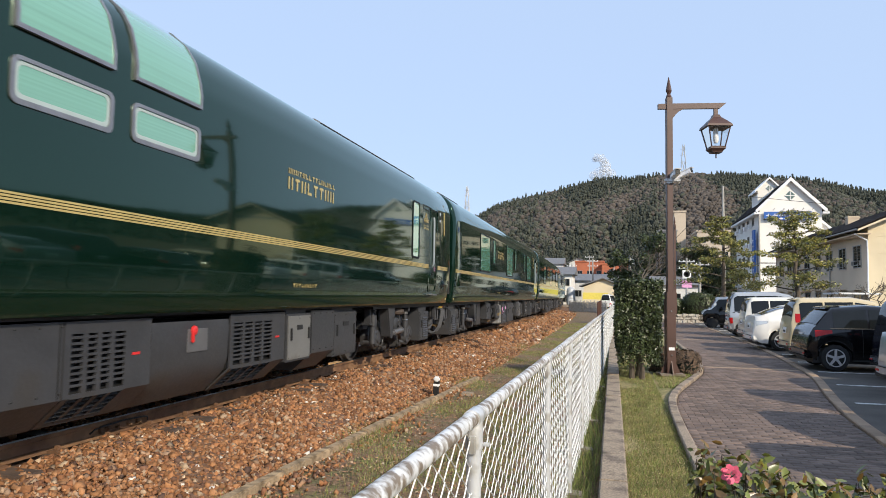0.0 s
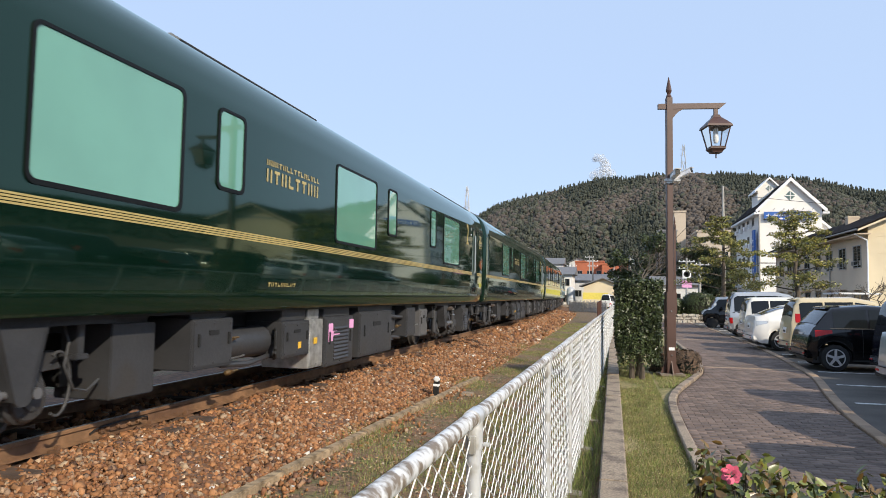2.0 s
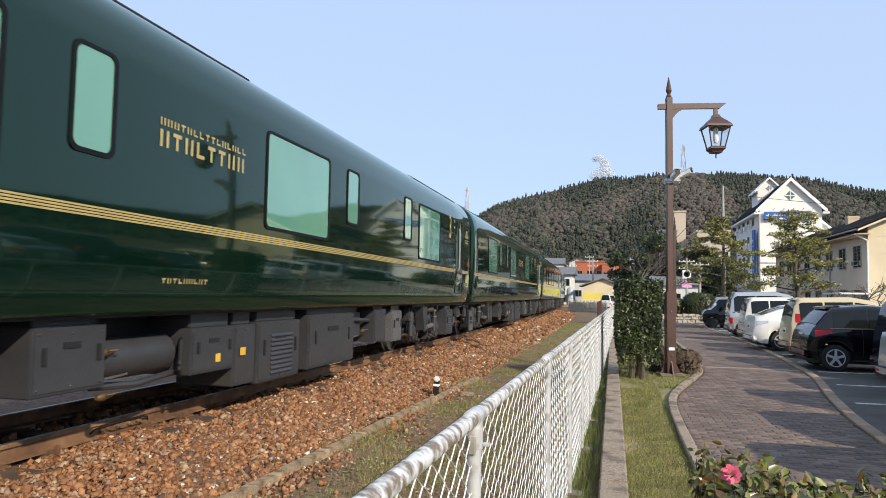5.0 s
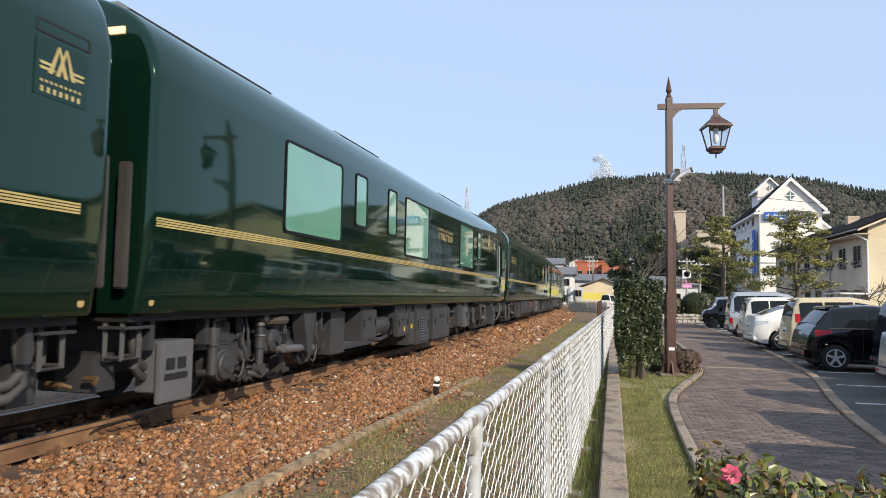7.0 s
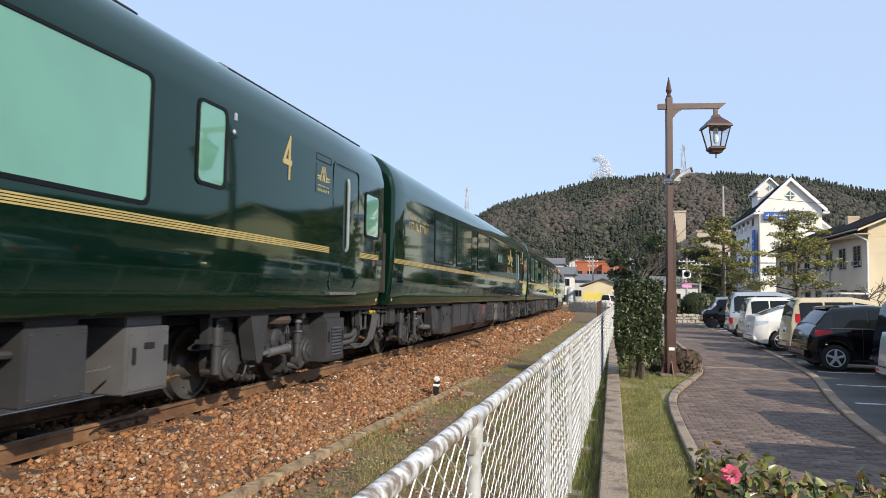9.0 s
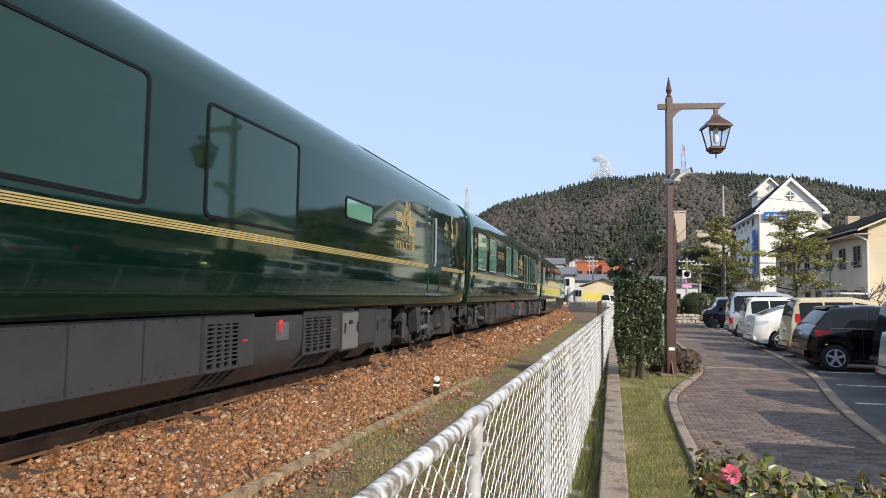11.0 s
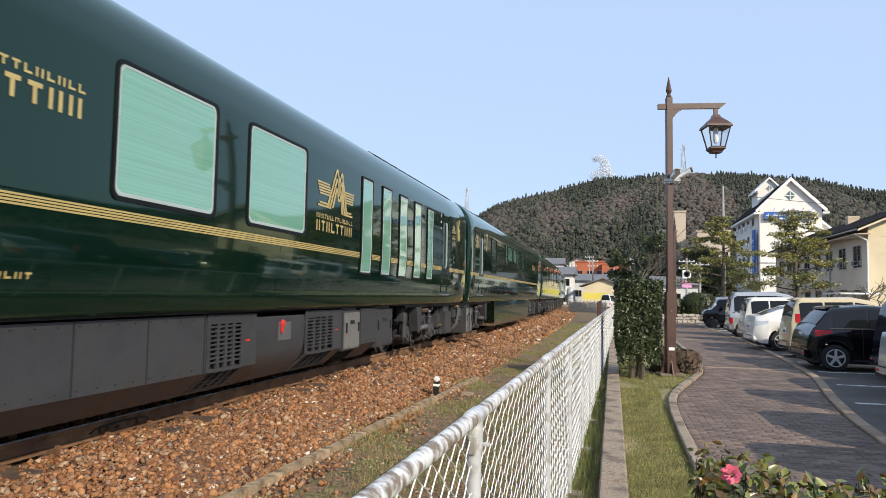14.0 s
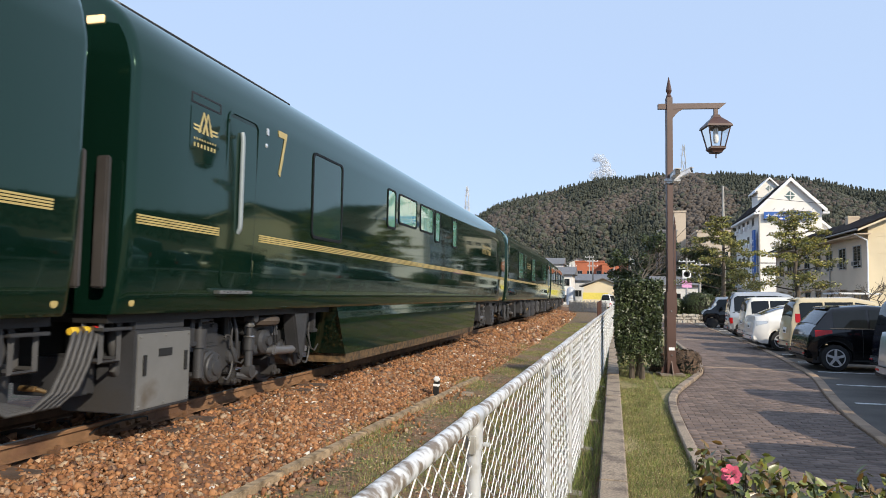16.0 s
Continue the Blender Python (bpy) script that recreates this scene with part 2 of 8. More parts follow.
def from_arrays(name, verts, faces, material, smooth=False):
    me = bpy.data.meshes.new(name)
    me.from_pydata(verts, [], faces)
    for m in material if isinstance(material, (list, tuple)) else [material]:
        me.materials.append(m)
    if smooth:
        me.shade_smooth()
    return new(name, me)


def rounded(x0, x1, z0, z1, r, n=4):
    pts = []
    for cx, cz, a0 in ((x1 - r, z1 - r, 0), (x0 + r, z1 - r, 90), (x0 + r, z0 + r, 180), (x1 - r, z0 + r, 270)):
        for k in range(n + 1):
            a = radians(a0 + 90 * k / n)
            pts.append((cx + r * math.cos(a), cz + r * math.sin(a)))
    return pts


# ---- the line of the track: distance along it, from beside the camera ----
TRACK_X, RAIL_Z = -5.45, 0.30
_ss = np.linspace(-160, 300, 4601)
_kap = np.clip((_ss - 8.8) / 19.5, 0, 1) * -0.00045 + np.clip((_ss - 35) / 20, 0, 1) * -0.0009
_psi = np.cumsum(_kap) * 0.1
_tx, _ty = np.cumsum(np.sin(_psi)) * 0.1, np.cumsum(np.cos(_psi)) * 0.1
_tx, _ty = _tx - np.interp(0, _ss, _tx) + TRACK_X, _ty - np.interp(0, _ss, _ty)


def track(s, side=0.0):
    """A place on the track: x, y and heading (radians to the right of +y); side: metres to the right."""
    p = float(np.interp(s, _ss, _psi))
    return float(np.interp(s, _ss, _tx)) + side * math.cos(p), float(np.interp(s, _ss, _ty)) - side * math.sin(p), p


_kt = [0, 1.5, 3, 5, 7, 9, 12, 16, 20]
_kv = [8.534, 8.397, 7.973, 7.206, 7.238, 7.19, 7.066, 7.109, 7.109]
_tt = np.linspace(0, 18, 1801)
_run = np.concatenate([[0], np.cumsum(np.interp((_tt[1:] + _tt[:-1]) / 2, _kt, _kv) * 0.01)])


def run(t):
    """How far the train has rolled at t seconds."""
    return float(np.interp(t, _tt, _run))


PITCH_CAR = 21.3


def car_front(n, t):
    return -4.384 + PITCH_CAR * (n - 1) - run(t)


def sweep(s_values, section, closed=False):
    """Vertices and faces of a section (side, z) carried along the track."""
    verts, faces = [], []
    m = len(section)
    for s in s_values:
        for a, z in section:
            x, y, _ = track(s, a)
            verts.append((x, y, z))
    for i in range(len(s_values) - 1):
        for k in range(m if closed else m - 1):
            a, b = i * m + k, i * m + (k + 1) % m
            faces.append((a, b, b + m, a + m))
    return verts, faces

# ---- many small pieces in one mesh ----
def scatter(name, base_v, base_f, mats4, material, which=None):
    """One mesh of many copies of a small shape, each placed by a 3x4 matrix (array n x 3 x 4)."""
    base_v, mats4 = np.asarray(base_v, float), np.asarray(mats4, float)
    n, m = len(mats4), len(base_v)
    co = np.einsum("nij,mj->nmi", mats4[:, :, :3], base_v) + mats4[:, None, :, 3]
    k = len(base_f[0])
    f = (np.asarray(base_f)[None] + (np.arange(n) * m)[:, None, None]).reshape(-1, k)
    me = bpy.data.meshes.new(name)
    me.vertices.add(n * m)
    me.vertices.foreach_set("co", co.ravel())
    me.loops.add(len(f) * k)
    me.loops.foreach_set("vertex_index", f.ravel().astype(np.int32))
    me.polygons.add(len(f))
    me.polygons.foreach_set("loop_start", np.arange(len(f), dtype=np.int32) * k)
    for x in material if isinstance(material, (list, tuple)) else [material]:
        me.materials.append(x)
    if which is not None:
        me.polygons.foreach_set("material_index", np.repeat(np.asarray(which, np.int32), len(base_f)))
    me.update(calc_edges=True)
    me.validate()
    return new(name, me)


def rand_rot(n, rng):
    q = rng.normal(size=(n, 4))
    q /= np.linalg.norm(q, axis=1)[:, None]
    w, x, y, z = q.T
    return np.stack([np.stack([1 - 2 * (y * y + z * z), 2 * (x * y - z * w), 2 * (x * z + y * w)], -1),
                     np.stack([2 * (x * y + z * w), 1 - 2 * (x * x + z * z), 2 * (y * z - x * w)], -1),
                     np.stack([2 * (x * z - y * w), 2 * (y * z + x * w), 1 - 2 * (x * x + y * y)], -1)], 1)


def place(rot, scale, pos):
    scale = np.asarray(scale, float)
    if scale.ndim == 1:
        scale = np.repeat(scale[:, None], 3, 1)
    return np.concatenate([rot * scale[:, None, :], np.asarray(pos)[:, :, None]], 2)


def ico():
    bm = bmesh.new()
    bmesh.ops.create_icosphere(bm, subdivisions=1, radius=1.0)
    v = [tuple(p.co) for p in bm.verts]
    f = [[q.index for q in p.verts] for p in bm.faces]
    bm.free()
    return v, f


ICO_V, ICO_F = ico()
LEAF_V = [(0, 0, 0), (0.32, 0.35, 0.08), (0, 1, -0.06), (-0.32, 0.35, 0.08)]
LEAF_F = [(0, 1, 2), (0, 2, 3)]

# ---- ground and the strips along the line ----
FAR = 2600


def ground_profile():
    return [(-FAR, -0.22), (-9.2, -0.22), (-7.6, -0.05), (-6.4, -0.03), (-4.5, -0.03), (-3.9, -0.1), (-3.2, -0.16), (-1.5, -0.17),
            (-0.25, -0.16), (-0.12, -0.10), (0.15, -0.06), (FAR, -0.06)]


def build_ground():
    ys = [-FAR, -150] + [float(a) for a in range(-60, 130, 5)] + [200, 500, FAR]
    verts, faces = [], []
    prof = ground_profile()
    for y in ys:
        for x, z in prof:
            shift = 0.0
            if -10 < x < -3 and y > 0:
                shift = track(min(y, 290))[0] - TRACK_X
            verts.append((x + shift, y, z))
    m = len(prof)
    for i in range(len(ys) - 1):
        for k in range(m - 1):
            a = i * m + k
            faces.append((a, a + 1, a + 1 + m, a + m))
    tagged(from_arrays("ground", verts, faces, M_SOIL, True), "bare brown soil with thin grass beside the line", "ground", kind="structure")


build_ground()


def lerp_poly(poly, y):
    return float(np.interp(y, [p[1] for p in poly], [p[0] for p in poly]))


PATH_LEFT = [(2.2, -8), (2.2, 3.6), (0.80, 4.6), (0.80, 6.1), (0.80, 7.9), (0.84, 10.6), (0.98, 12.0), (1.35, 13.5), (1.85, 15.6), (2.05, 17.5), (2.17, 22), (2.17, 34), (2.1, 47)]
PATH_RIGHT = [(2.7, -8), (2.75, 6.5), (2.91, 8.5), (3.08, 10.4), (3.47, 12.8), (3.99, 15.5), (4.27, 18.6), (4.72, 26), (4.82, 36.5), (4.7, 47)]


def smooth_poly(poly, step=0.25):
    ys = np.arange(poly[0][1], poly[-1][1] + 1e-6, step)
    xs = np.interp(ys, [p[1] for p in poly], [p[0] for p in poly])
    k = np.ones(7) / 7
    pad = np.concatenate([[xs[0]] * 3, xs, [xs[-1]] * 3])
    return [(float(x), float(y)) for x, y in zip(np.convolve(pad, k, "valid"), ys)]


PATH_LEFT, PATH_RIGHT = smooth_poly(PATH_LEFT), smooth_poly(PATH_RIGHT)


def strip(name, left, right, z, material, label, category, thick=0.08):
    """A slab between two lines of equal length."""
    verts, faces = [], []
    for (xl, yl), (xr, yr) in zip(left, right):
        verts += [(xl, yl, z), (xr, yr, z), (xr, yr, z - thick), (xl, yl, z - thick)]
    for i in range(len(left) - 1):
        a = i * 4
        for k in range(4):
            faces.append((a + k, a + (k + 1) % 4, a + 4 + (k + 1) % 4, a + 4 + k))
    faces += [(0, 3, 2, 1), tuple(len(verts) - 4 + k for k in range(4))]
    ob = from_arrays(name, verts, faces, material)
    return tagged(ob, label, category, kind="structure")


def build_surfaces():
    strip("lawn", [(0.12, y) for _, y in PATH_LEFT], [(x - 0.0, y) for x, y in PATH_LEFT], -0.012, M_LAWN,
          "patchy half-dry lawn strip along the footpath", "lawn")
    strip("footpath", PATH_LEFT, PATH_RIGHT, -0.03, M_JOINT, "footpath of dark brown paving blocks", "footpath")
    left = [(x + 0.16, y) for x, y in PATH_RIGHT]
    strip("car_park", left, [(60.0, y) for _, y in PATH_RIGHT], -0.004, M_ASPHALT, "grey asphalt car park with white bay lines", "car park")
    # lines between the bays
    y = 9.55
    while y < 44:
        x0 = lerp_poly(PATH_RIGHT, y) + 0.35
        bm = B((x0, x0 + 4.6, y - 0.05, y + 0.05, -0.01, 0.002))
        tagged(obj("bay_line", bm, M_LINE), "worn white painted parking bay line on asphalt", "road marking", "parking bay lines", "structure")
        y += 2.46


build_surfaces()


def kerb_run(name, line, w, z, label, length=0.6, material=M_KERB):
    root = tagged(new(name), label, "kerb", kind="structure")
    pts = [Vector((x, y, 0)) for x, y in line]
    acc, i, cur = 0.0, 0, [pts[0]]
    for a, b in zip(pts, pts[1:]):
        cur.append(b)
        acc += (b - a).length
        if acc >= length:
            bm = bmesh.new()
            e = 0.005
            p0, p1 = cur[0], cur[-1]
            d = (p1 - p0).normalized()
            p0, p1 = p0 + d * e, p1 - d * e
            nrm = Vector((d.y, -d.x, 0))
            zz = z + random.uniform(-0.006, 0.006)
            ring = [[bm.verts.new(p + nrm * o + Vector((0, 0, h))) for o, h in ((0, -0.1), (0, zz - 0.012), (0.014, zz), (w - 0.014, zz), (w, zz - 0.012), (w, -0.1))] for p in (p0, p1)]
            for k in range(6):
                bm.faces.new((ring[0][k], ring[0][(k + 1) % 6], ring[1][(k + 1) % 6], ring[1][k]))
            bm.faces.new(ring[0][::-1])
            bm.faces.new(ring[1])
            part("kerb_stone", bm, material, root)
            acc, cur = 0.0, [b]
    return root


kerb_run("kerb_lawn", [(x - 0.07, y) for x, y in PATH_LEFT if y > 3], 0.12, 0.055, "pale concrete kerb curving along the lawn")
kerb_run("kerb_lot", [(x, y) for x, y in PATH_RIGHT if y > 5], 0.16, 0.03, "flush tan concrete kerb between path and car park", 0.6, M_PAVE_LIGHT)
kerb_run("kerb_fence", [(-0.11, 0.5 * k) for k in range(2, 110)], 0.23, 0.06, "long low concrete edging along the fence", 0.9)


def build_pavers():
    root = tagged(new("paving"), "dark brown paving blocks in running bond with pale cross bands", "paving", kind="structure")
    rng = random.Random(5)
    L, W, g = 0.20, 0.10, 0.006

    def block(sx, sy):
        bm = bmesh.new()
        e = 0.005
        low = [bm.verts.new((x, y, -0.03)) for x, y in ((0, 0), (sx, 0), (sx, sy), (0, sy))]
        mid = [bm.verts.new((x, y, -0.004)) for x, y in ((0, 0), (sx, 0), (sx, sy), (0, sy))]
        top = [bm.verts.new((x, y, 0.0)) for x, y in ((e, e), (sx - e, e), (sx - e, sy - e), (e, sy - e))]
        for a, b in ((low, mid), (mid, top)):
            for k in range(4):
                bm.faces.new((a[k], a[(k + 1) % 4], b[(k + 1) % 4], b[k]))
        bm.faces.new(top)
        return bm
    first = {}
    rest = {0: [], 1: []}
    made = 0
    bm = block(L - g, W - g)
    base_v, base_f = [tuple(v.co) for v in bm.verts], None
    bm.verts.index_update()
    base_f = [[v.index for v in f.verts] for f in bm.faces]
    bm.free()
    row = 0
    y = 3.0
    while y < 46.5:
        band = any(abs(y - b) < 0.16 for b in (17.0, 27.9, 38.5))
        xl = max(lerp_poly(PATH_LEFT, y), lerp_poly(PATH_LEFT, y + W)) + 0.055
        xr = min(lerp_poly(PATH_RIGHT, y), lerp_poly(PATH_RIGHT, y + W)) - 0.006
        x = L * math.floor(xl / L) - (L / 2 if row % 2 else 0)
        while x < xr:
            a, b = max(x, xl), min(x + L, xr)
            if b - a > 0.03:
                dz = rng.uniform(-0.003, 0.002)
                if 9.0 < y < 10.6 and made < 300 and b - a > L - 0.005 and not band:
                    if "p" not in first:
                        bmf = block(L - g, W - g)
                        first["p"] = part("paving_block", bmf, M_PAVE, root)
                        first["p"].matrix_basis = Matrix.Translation((a, y, dz))
                    else:
                        share("paving_block", first["p"], root, Matrix.Translation((a, y, dz)))
                    made += 1
                else:
                    m = [[(b - a - g) / (L - g), 0, 0, a], [0, 1, 0, y], [0, 0, 1, dz]]
                    rest[1 if band else 0].append(m)
            x += L
        y += W
        row += 1
    for k, mt in ((0, M_PAVE), (1, M_PAVE_LIGHT)):
        ob = scatter("paving_field" if k == 0 else "paving_band", base_v, base_f, rest[k], mt)
        ob.parent = root
        tagged(ob, kind="stuff")


build_pavers()


# ---- track ----
def build_track():
    s_near = [float(a) for a in np.arange(-150, 296, 2.0)]
    bed = [(-3.6, -0.2), (-2.2, 0.10), (-0.75, 0.13), (-0.6, 0.10), (0.6, 0.10), (0.78, 0.12), (1.25, 0.10), (2.15, -0.12), (2.45, -0.2)]
    v, f = sweep(s_near, bed)
    tagged(from_arrays("ballast_bed", v, f, M_BED, True), "rust-brown ballast bed under the railway", "ballast", kind="structure")
    for side in (-1, 1):
        c = side * 0.566
        r = RAIL_Z
        sec = [(c - 0.064, r - 0.153), (c + 0.064, r - 0.153), (c + 0.064, r - 0.14), (c + 0.012, r - 0.122), (c + 0.009, r - 0.045),
               (c + 0.0325, r - 0.035), (c + 0.0325, r - 0.008), (c + 0.026, r), (c - 0.026, r), (c - 0.0325, r - 0.008), (c - 0.0325, r - 0.035),
               (c - 0.009, r - 0.045), (c - 0.012, r - 0.122), (c - 0.064, r - 0.14)]
        v, f = sweep(s_near, sec, True)
        rail = from_arrays("rail", v, f, [M_RAIL, M_RAILTOP])
        for i, p in enumerate(rail.data.polygons):
            if i % 14 == 7:
                p.material_index = 1
        tagged(rail, "rust-brown steel rail with a polished running top", "rail", "rails", "structure")
    root = tagged(new("sleepers"), "dark weathered sleepers half buried in ballast", "sleeper", kind="structure")
    first = None
    for k in range(0, 190):
        s = 2.0 + k * 0.62
        x, y, p = track(s)
        m = Matrix.Translation((x, y, 0)) @ Matrix.Rotation(-p, 4, "Z")
        if first is None:
            first = part("sleeper", B((-1.05, 1.05, -0.11, 0.11, 0.0, RAIL_Z - 0.156), bevel=0.01), M_SLEEPER, root)
            first.matrix_basis = m
            clip = part("rail_fastening", B((0.63, 0.74, -0.07, 0.07, 0.14, 0.168), (0.655, 0.70, -0.02, 0.02, 0.16, 0.205), bevel=0.006), M_RAIL, root)
            clip.matrix_basis = m
        else:
            share("sleeper", first, root, m)
            share("rail_fastening", clip, root, m)


build_track()


def fishplate():
    bm = B((0.0, 0.03, -0.30, 0.30, -0.105, -0.05), (0.0, 0.045, -0.30, 0.30, -0.115, -0.10), bevel=0.006)
    for k in (-0.22, -0.08, 0.08, 0.22):
        lathe(bm, [(0.022, 0), (0.022, 0.03), (0.014, 0.035), (0.014, 0.05)], (0.03, k, -0.078), "x", 6)
    root = thing("fishplate", "rusty bolted fishplate at a rail joint", "fishplate", at=Matrix.Translation((TRACK_X + 0.578, 6.0, RAIL_Z)))
    part("plate", bm, M_RAIL, root)
    wire = tube(bmesh.new(), [(0.01, -0.42, -0.10), (0.035, -0.38, -0.06), (0.05, -0.3, -0.045), (0.055, 0.0, -0.03), (0.05, 0.3, -0.045), (0.035, 0.38, -0.06), (0.01, 0.42, -0.10)], 0.009, 6)
    part("bond_wire", wire, M_BLACK, root, "black bond wire", True)
    x, y, p = track(11.9, 0.42)
    tagged(obj("wood_offcut", B((x - 0.06, x + 0.06, y - 0.2, y + 0.2, 0.14, 0.30), bevel=0.01), mat("pale_wood", (0.42, 0.27, 0.14), 0.8, var=0.2, scale=12)), "pale wooden offcut lying between the rails", "wood")


fishplate()


def bed_height(a):
    return np.interp(a, [-2.2, -0.75, -0.6, 0.6, 0.78, 1.25, 2.15, 2.45, 5], [0.10, 0.13, 0.10, 0.10, 0.12, 0.10, -0.12, -0.165, -0.17])


def build_stones():
    rng = np.random.default_rng(3)
    todo = [(2.5, 12, 0.66, 2.3, 1900, 0.0165), (12, 24, 0.66, 2.75, 850, 0.020), (24, 70, 0.66, 2.75, 150, 0.040), (2.5, 22, -0.5, 0.5, 260, 0.03), (2.5, 26, 2.1, 2.75, 420, 0.017), (2.5, 14, 2.5, 3.0, 60, 0.016), (2.5, 14, 2.5, 4.8, 40, 0.011)]
    mats = []
    for s0, s1, a0, a1, dens, size in todo:
        n = int((s1 - s0) * (a1 - a0) * dens)
        s, a = rng.uniform(s0, s1, n), rng.uniform(a0, a1, n)
        pos = np.array([track(p, q)[:2] for p, q in zip(s, a)])
        sc = size * np.clip(rng.lognormal(0, 0.38, n), 0.4, 2.3)
        z = bed_height(a) + sc * rng.uniform(0.1, 0.8, n) + 0.02 * np.sin(s * 2.1 + a * 3)
        scale = sc[:, None] * rng.uniform(0.65, 1.35, (n, 3))
        mats.append(place(rand_rot(n, rng), scale, np.c_[pos, z]))
    mats = np.concatenate(mats)
    M_CHIP = mat("white_stone_chip", (0.6, 0.56, 0.5), 0.8, var=0.15)
    for k in range(4):
        jag, sides = [tuple(np.array(v) * random.uniform(0.5, 1.25)) for v in ICO_V], ICO_F
        if k:
            # split stone: a skewed block with sharp edges
            jag = [tuple(0.72 * c * random.uniform(0.55, 1.3) for c in v) for v in [(a, b, e) for a in (-1, 1) for b in (-1, 1) for e in (-1, 1)]]
            sides = [(0, 1, 3), (0, 3, 2), (4, 6, 7), (4, 7, 5), (0, 4, 5), (0, 5, 1), (2, 3, 7), (2, 7, 6), (0, 2, 6), (0, 6, 4), (1, 5, 7), (1, 7, 3)]
        mine = mats[k::4]
        pale = (rng.uniform(0, 1, len(mine)) < 0.010).astype(int)
        ob = scatter("ballast_stones", jag, sides, mine, [M_STONE, M_CHIP], pale)
        tagged(ob, "loose angular rust-brown ballast stones beside the rail", "ballast", kind="stuff")
    # dead leaves and crumbs of stone over the soil between ballast and fence
    n = 24000
    y = 3.0 + 25 * rng.uniform(0, 1, n) ** 1.6
    x = rng.uniform(-3.5, -0.5, n)
    keep = np.sin(x * 2.3 + 1.3 * np.sin(y * 0.9)) + np.sin(y * 1.7 - x) + rng.normal(0, 0.8, n) > -0.6
    x, y = x[keep], y[keep]
    n = len(x)
    flat = rand_rot(n, rng) * np.array([1, 1, 0.45])[None, :, None]
    z = -0.155 + rng.uniform(0, 0.012, n)
    M_DEAD = mat("dead_leaf", (0.27, 0.15, 0.085), 0.9, var=0.3, rand=0.55)
    M_CRUMB = mat("grey_brown_crumb", (0.30, 0.24, 0.17), 0.95, var=0.3, rand=0.5)
    ob = scatter("leaf_litter", LEAF_V, LEAF_F, place(flat, 0.036 * rng.uniform(0.5, 1.5, n), np.c_[x, y, z]), [M_DEAD, M_CRUMB], (rng.uniform(0, 1, n) < 0.3).astype(int))
    tagged(ob, "reddish dead leaves and crumbs scattered over the soil", "leaf litter", kind="stuff")


build_stones()


def edging_x(y):
    """The edging strip drifts away from the track near by and bends with it farther off."""
    return float(np.interp(y, [0, 5, 11.5, 15.5, 20, 27, 40, 60], [-3.30, -3.09, -2.82, -2.68, -2.66, -2.86, -3.3, -4.1]))


def build_trough():
    root = tagged(new("cable_trough"), "low concrete edging strip at the foot of the ballast", "edging", kind="structure")
    first = None
    for k in range(13):
        y = 1.0 + k
        x, nx = edging_x(y), edging_x(y + 1.0)
        m = Matrix.Translation((x, y, -0.085 + random.uniform(-0.012, 0.008))) @ Matrix.Rotation(-math.atan(nx - x) + random.uniform(-0.008, 0.008), 4, "Z")
        if first is None:
            first = part("concrete_slab", B((-0.055, 0.055, 0.006, 0.992, -0.14, 0.0), bevel=0.012), mat("earth_stained_concrete", (0.34, 0.25, 0.155), 0.95, var=0.4, scale=9, second=(0.13, 0.09, 0.05), mix=0.5, mscale=5, bump=0.6, bscale=60), root)
            first.matrix_basis = m
        else:
            share("concrete_slab", first, root, m)


build_trough()


# ---- fence ----
FENCE_TOP = 1.24


def fence_x(y):
    return -0.455 + 0.0155 * y


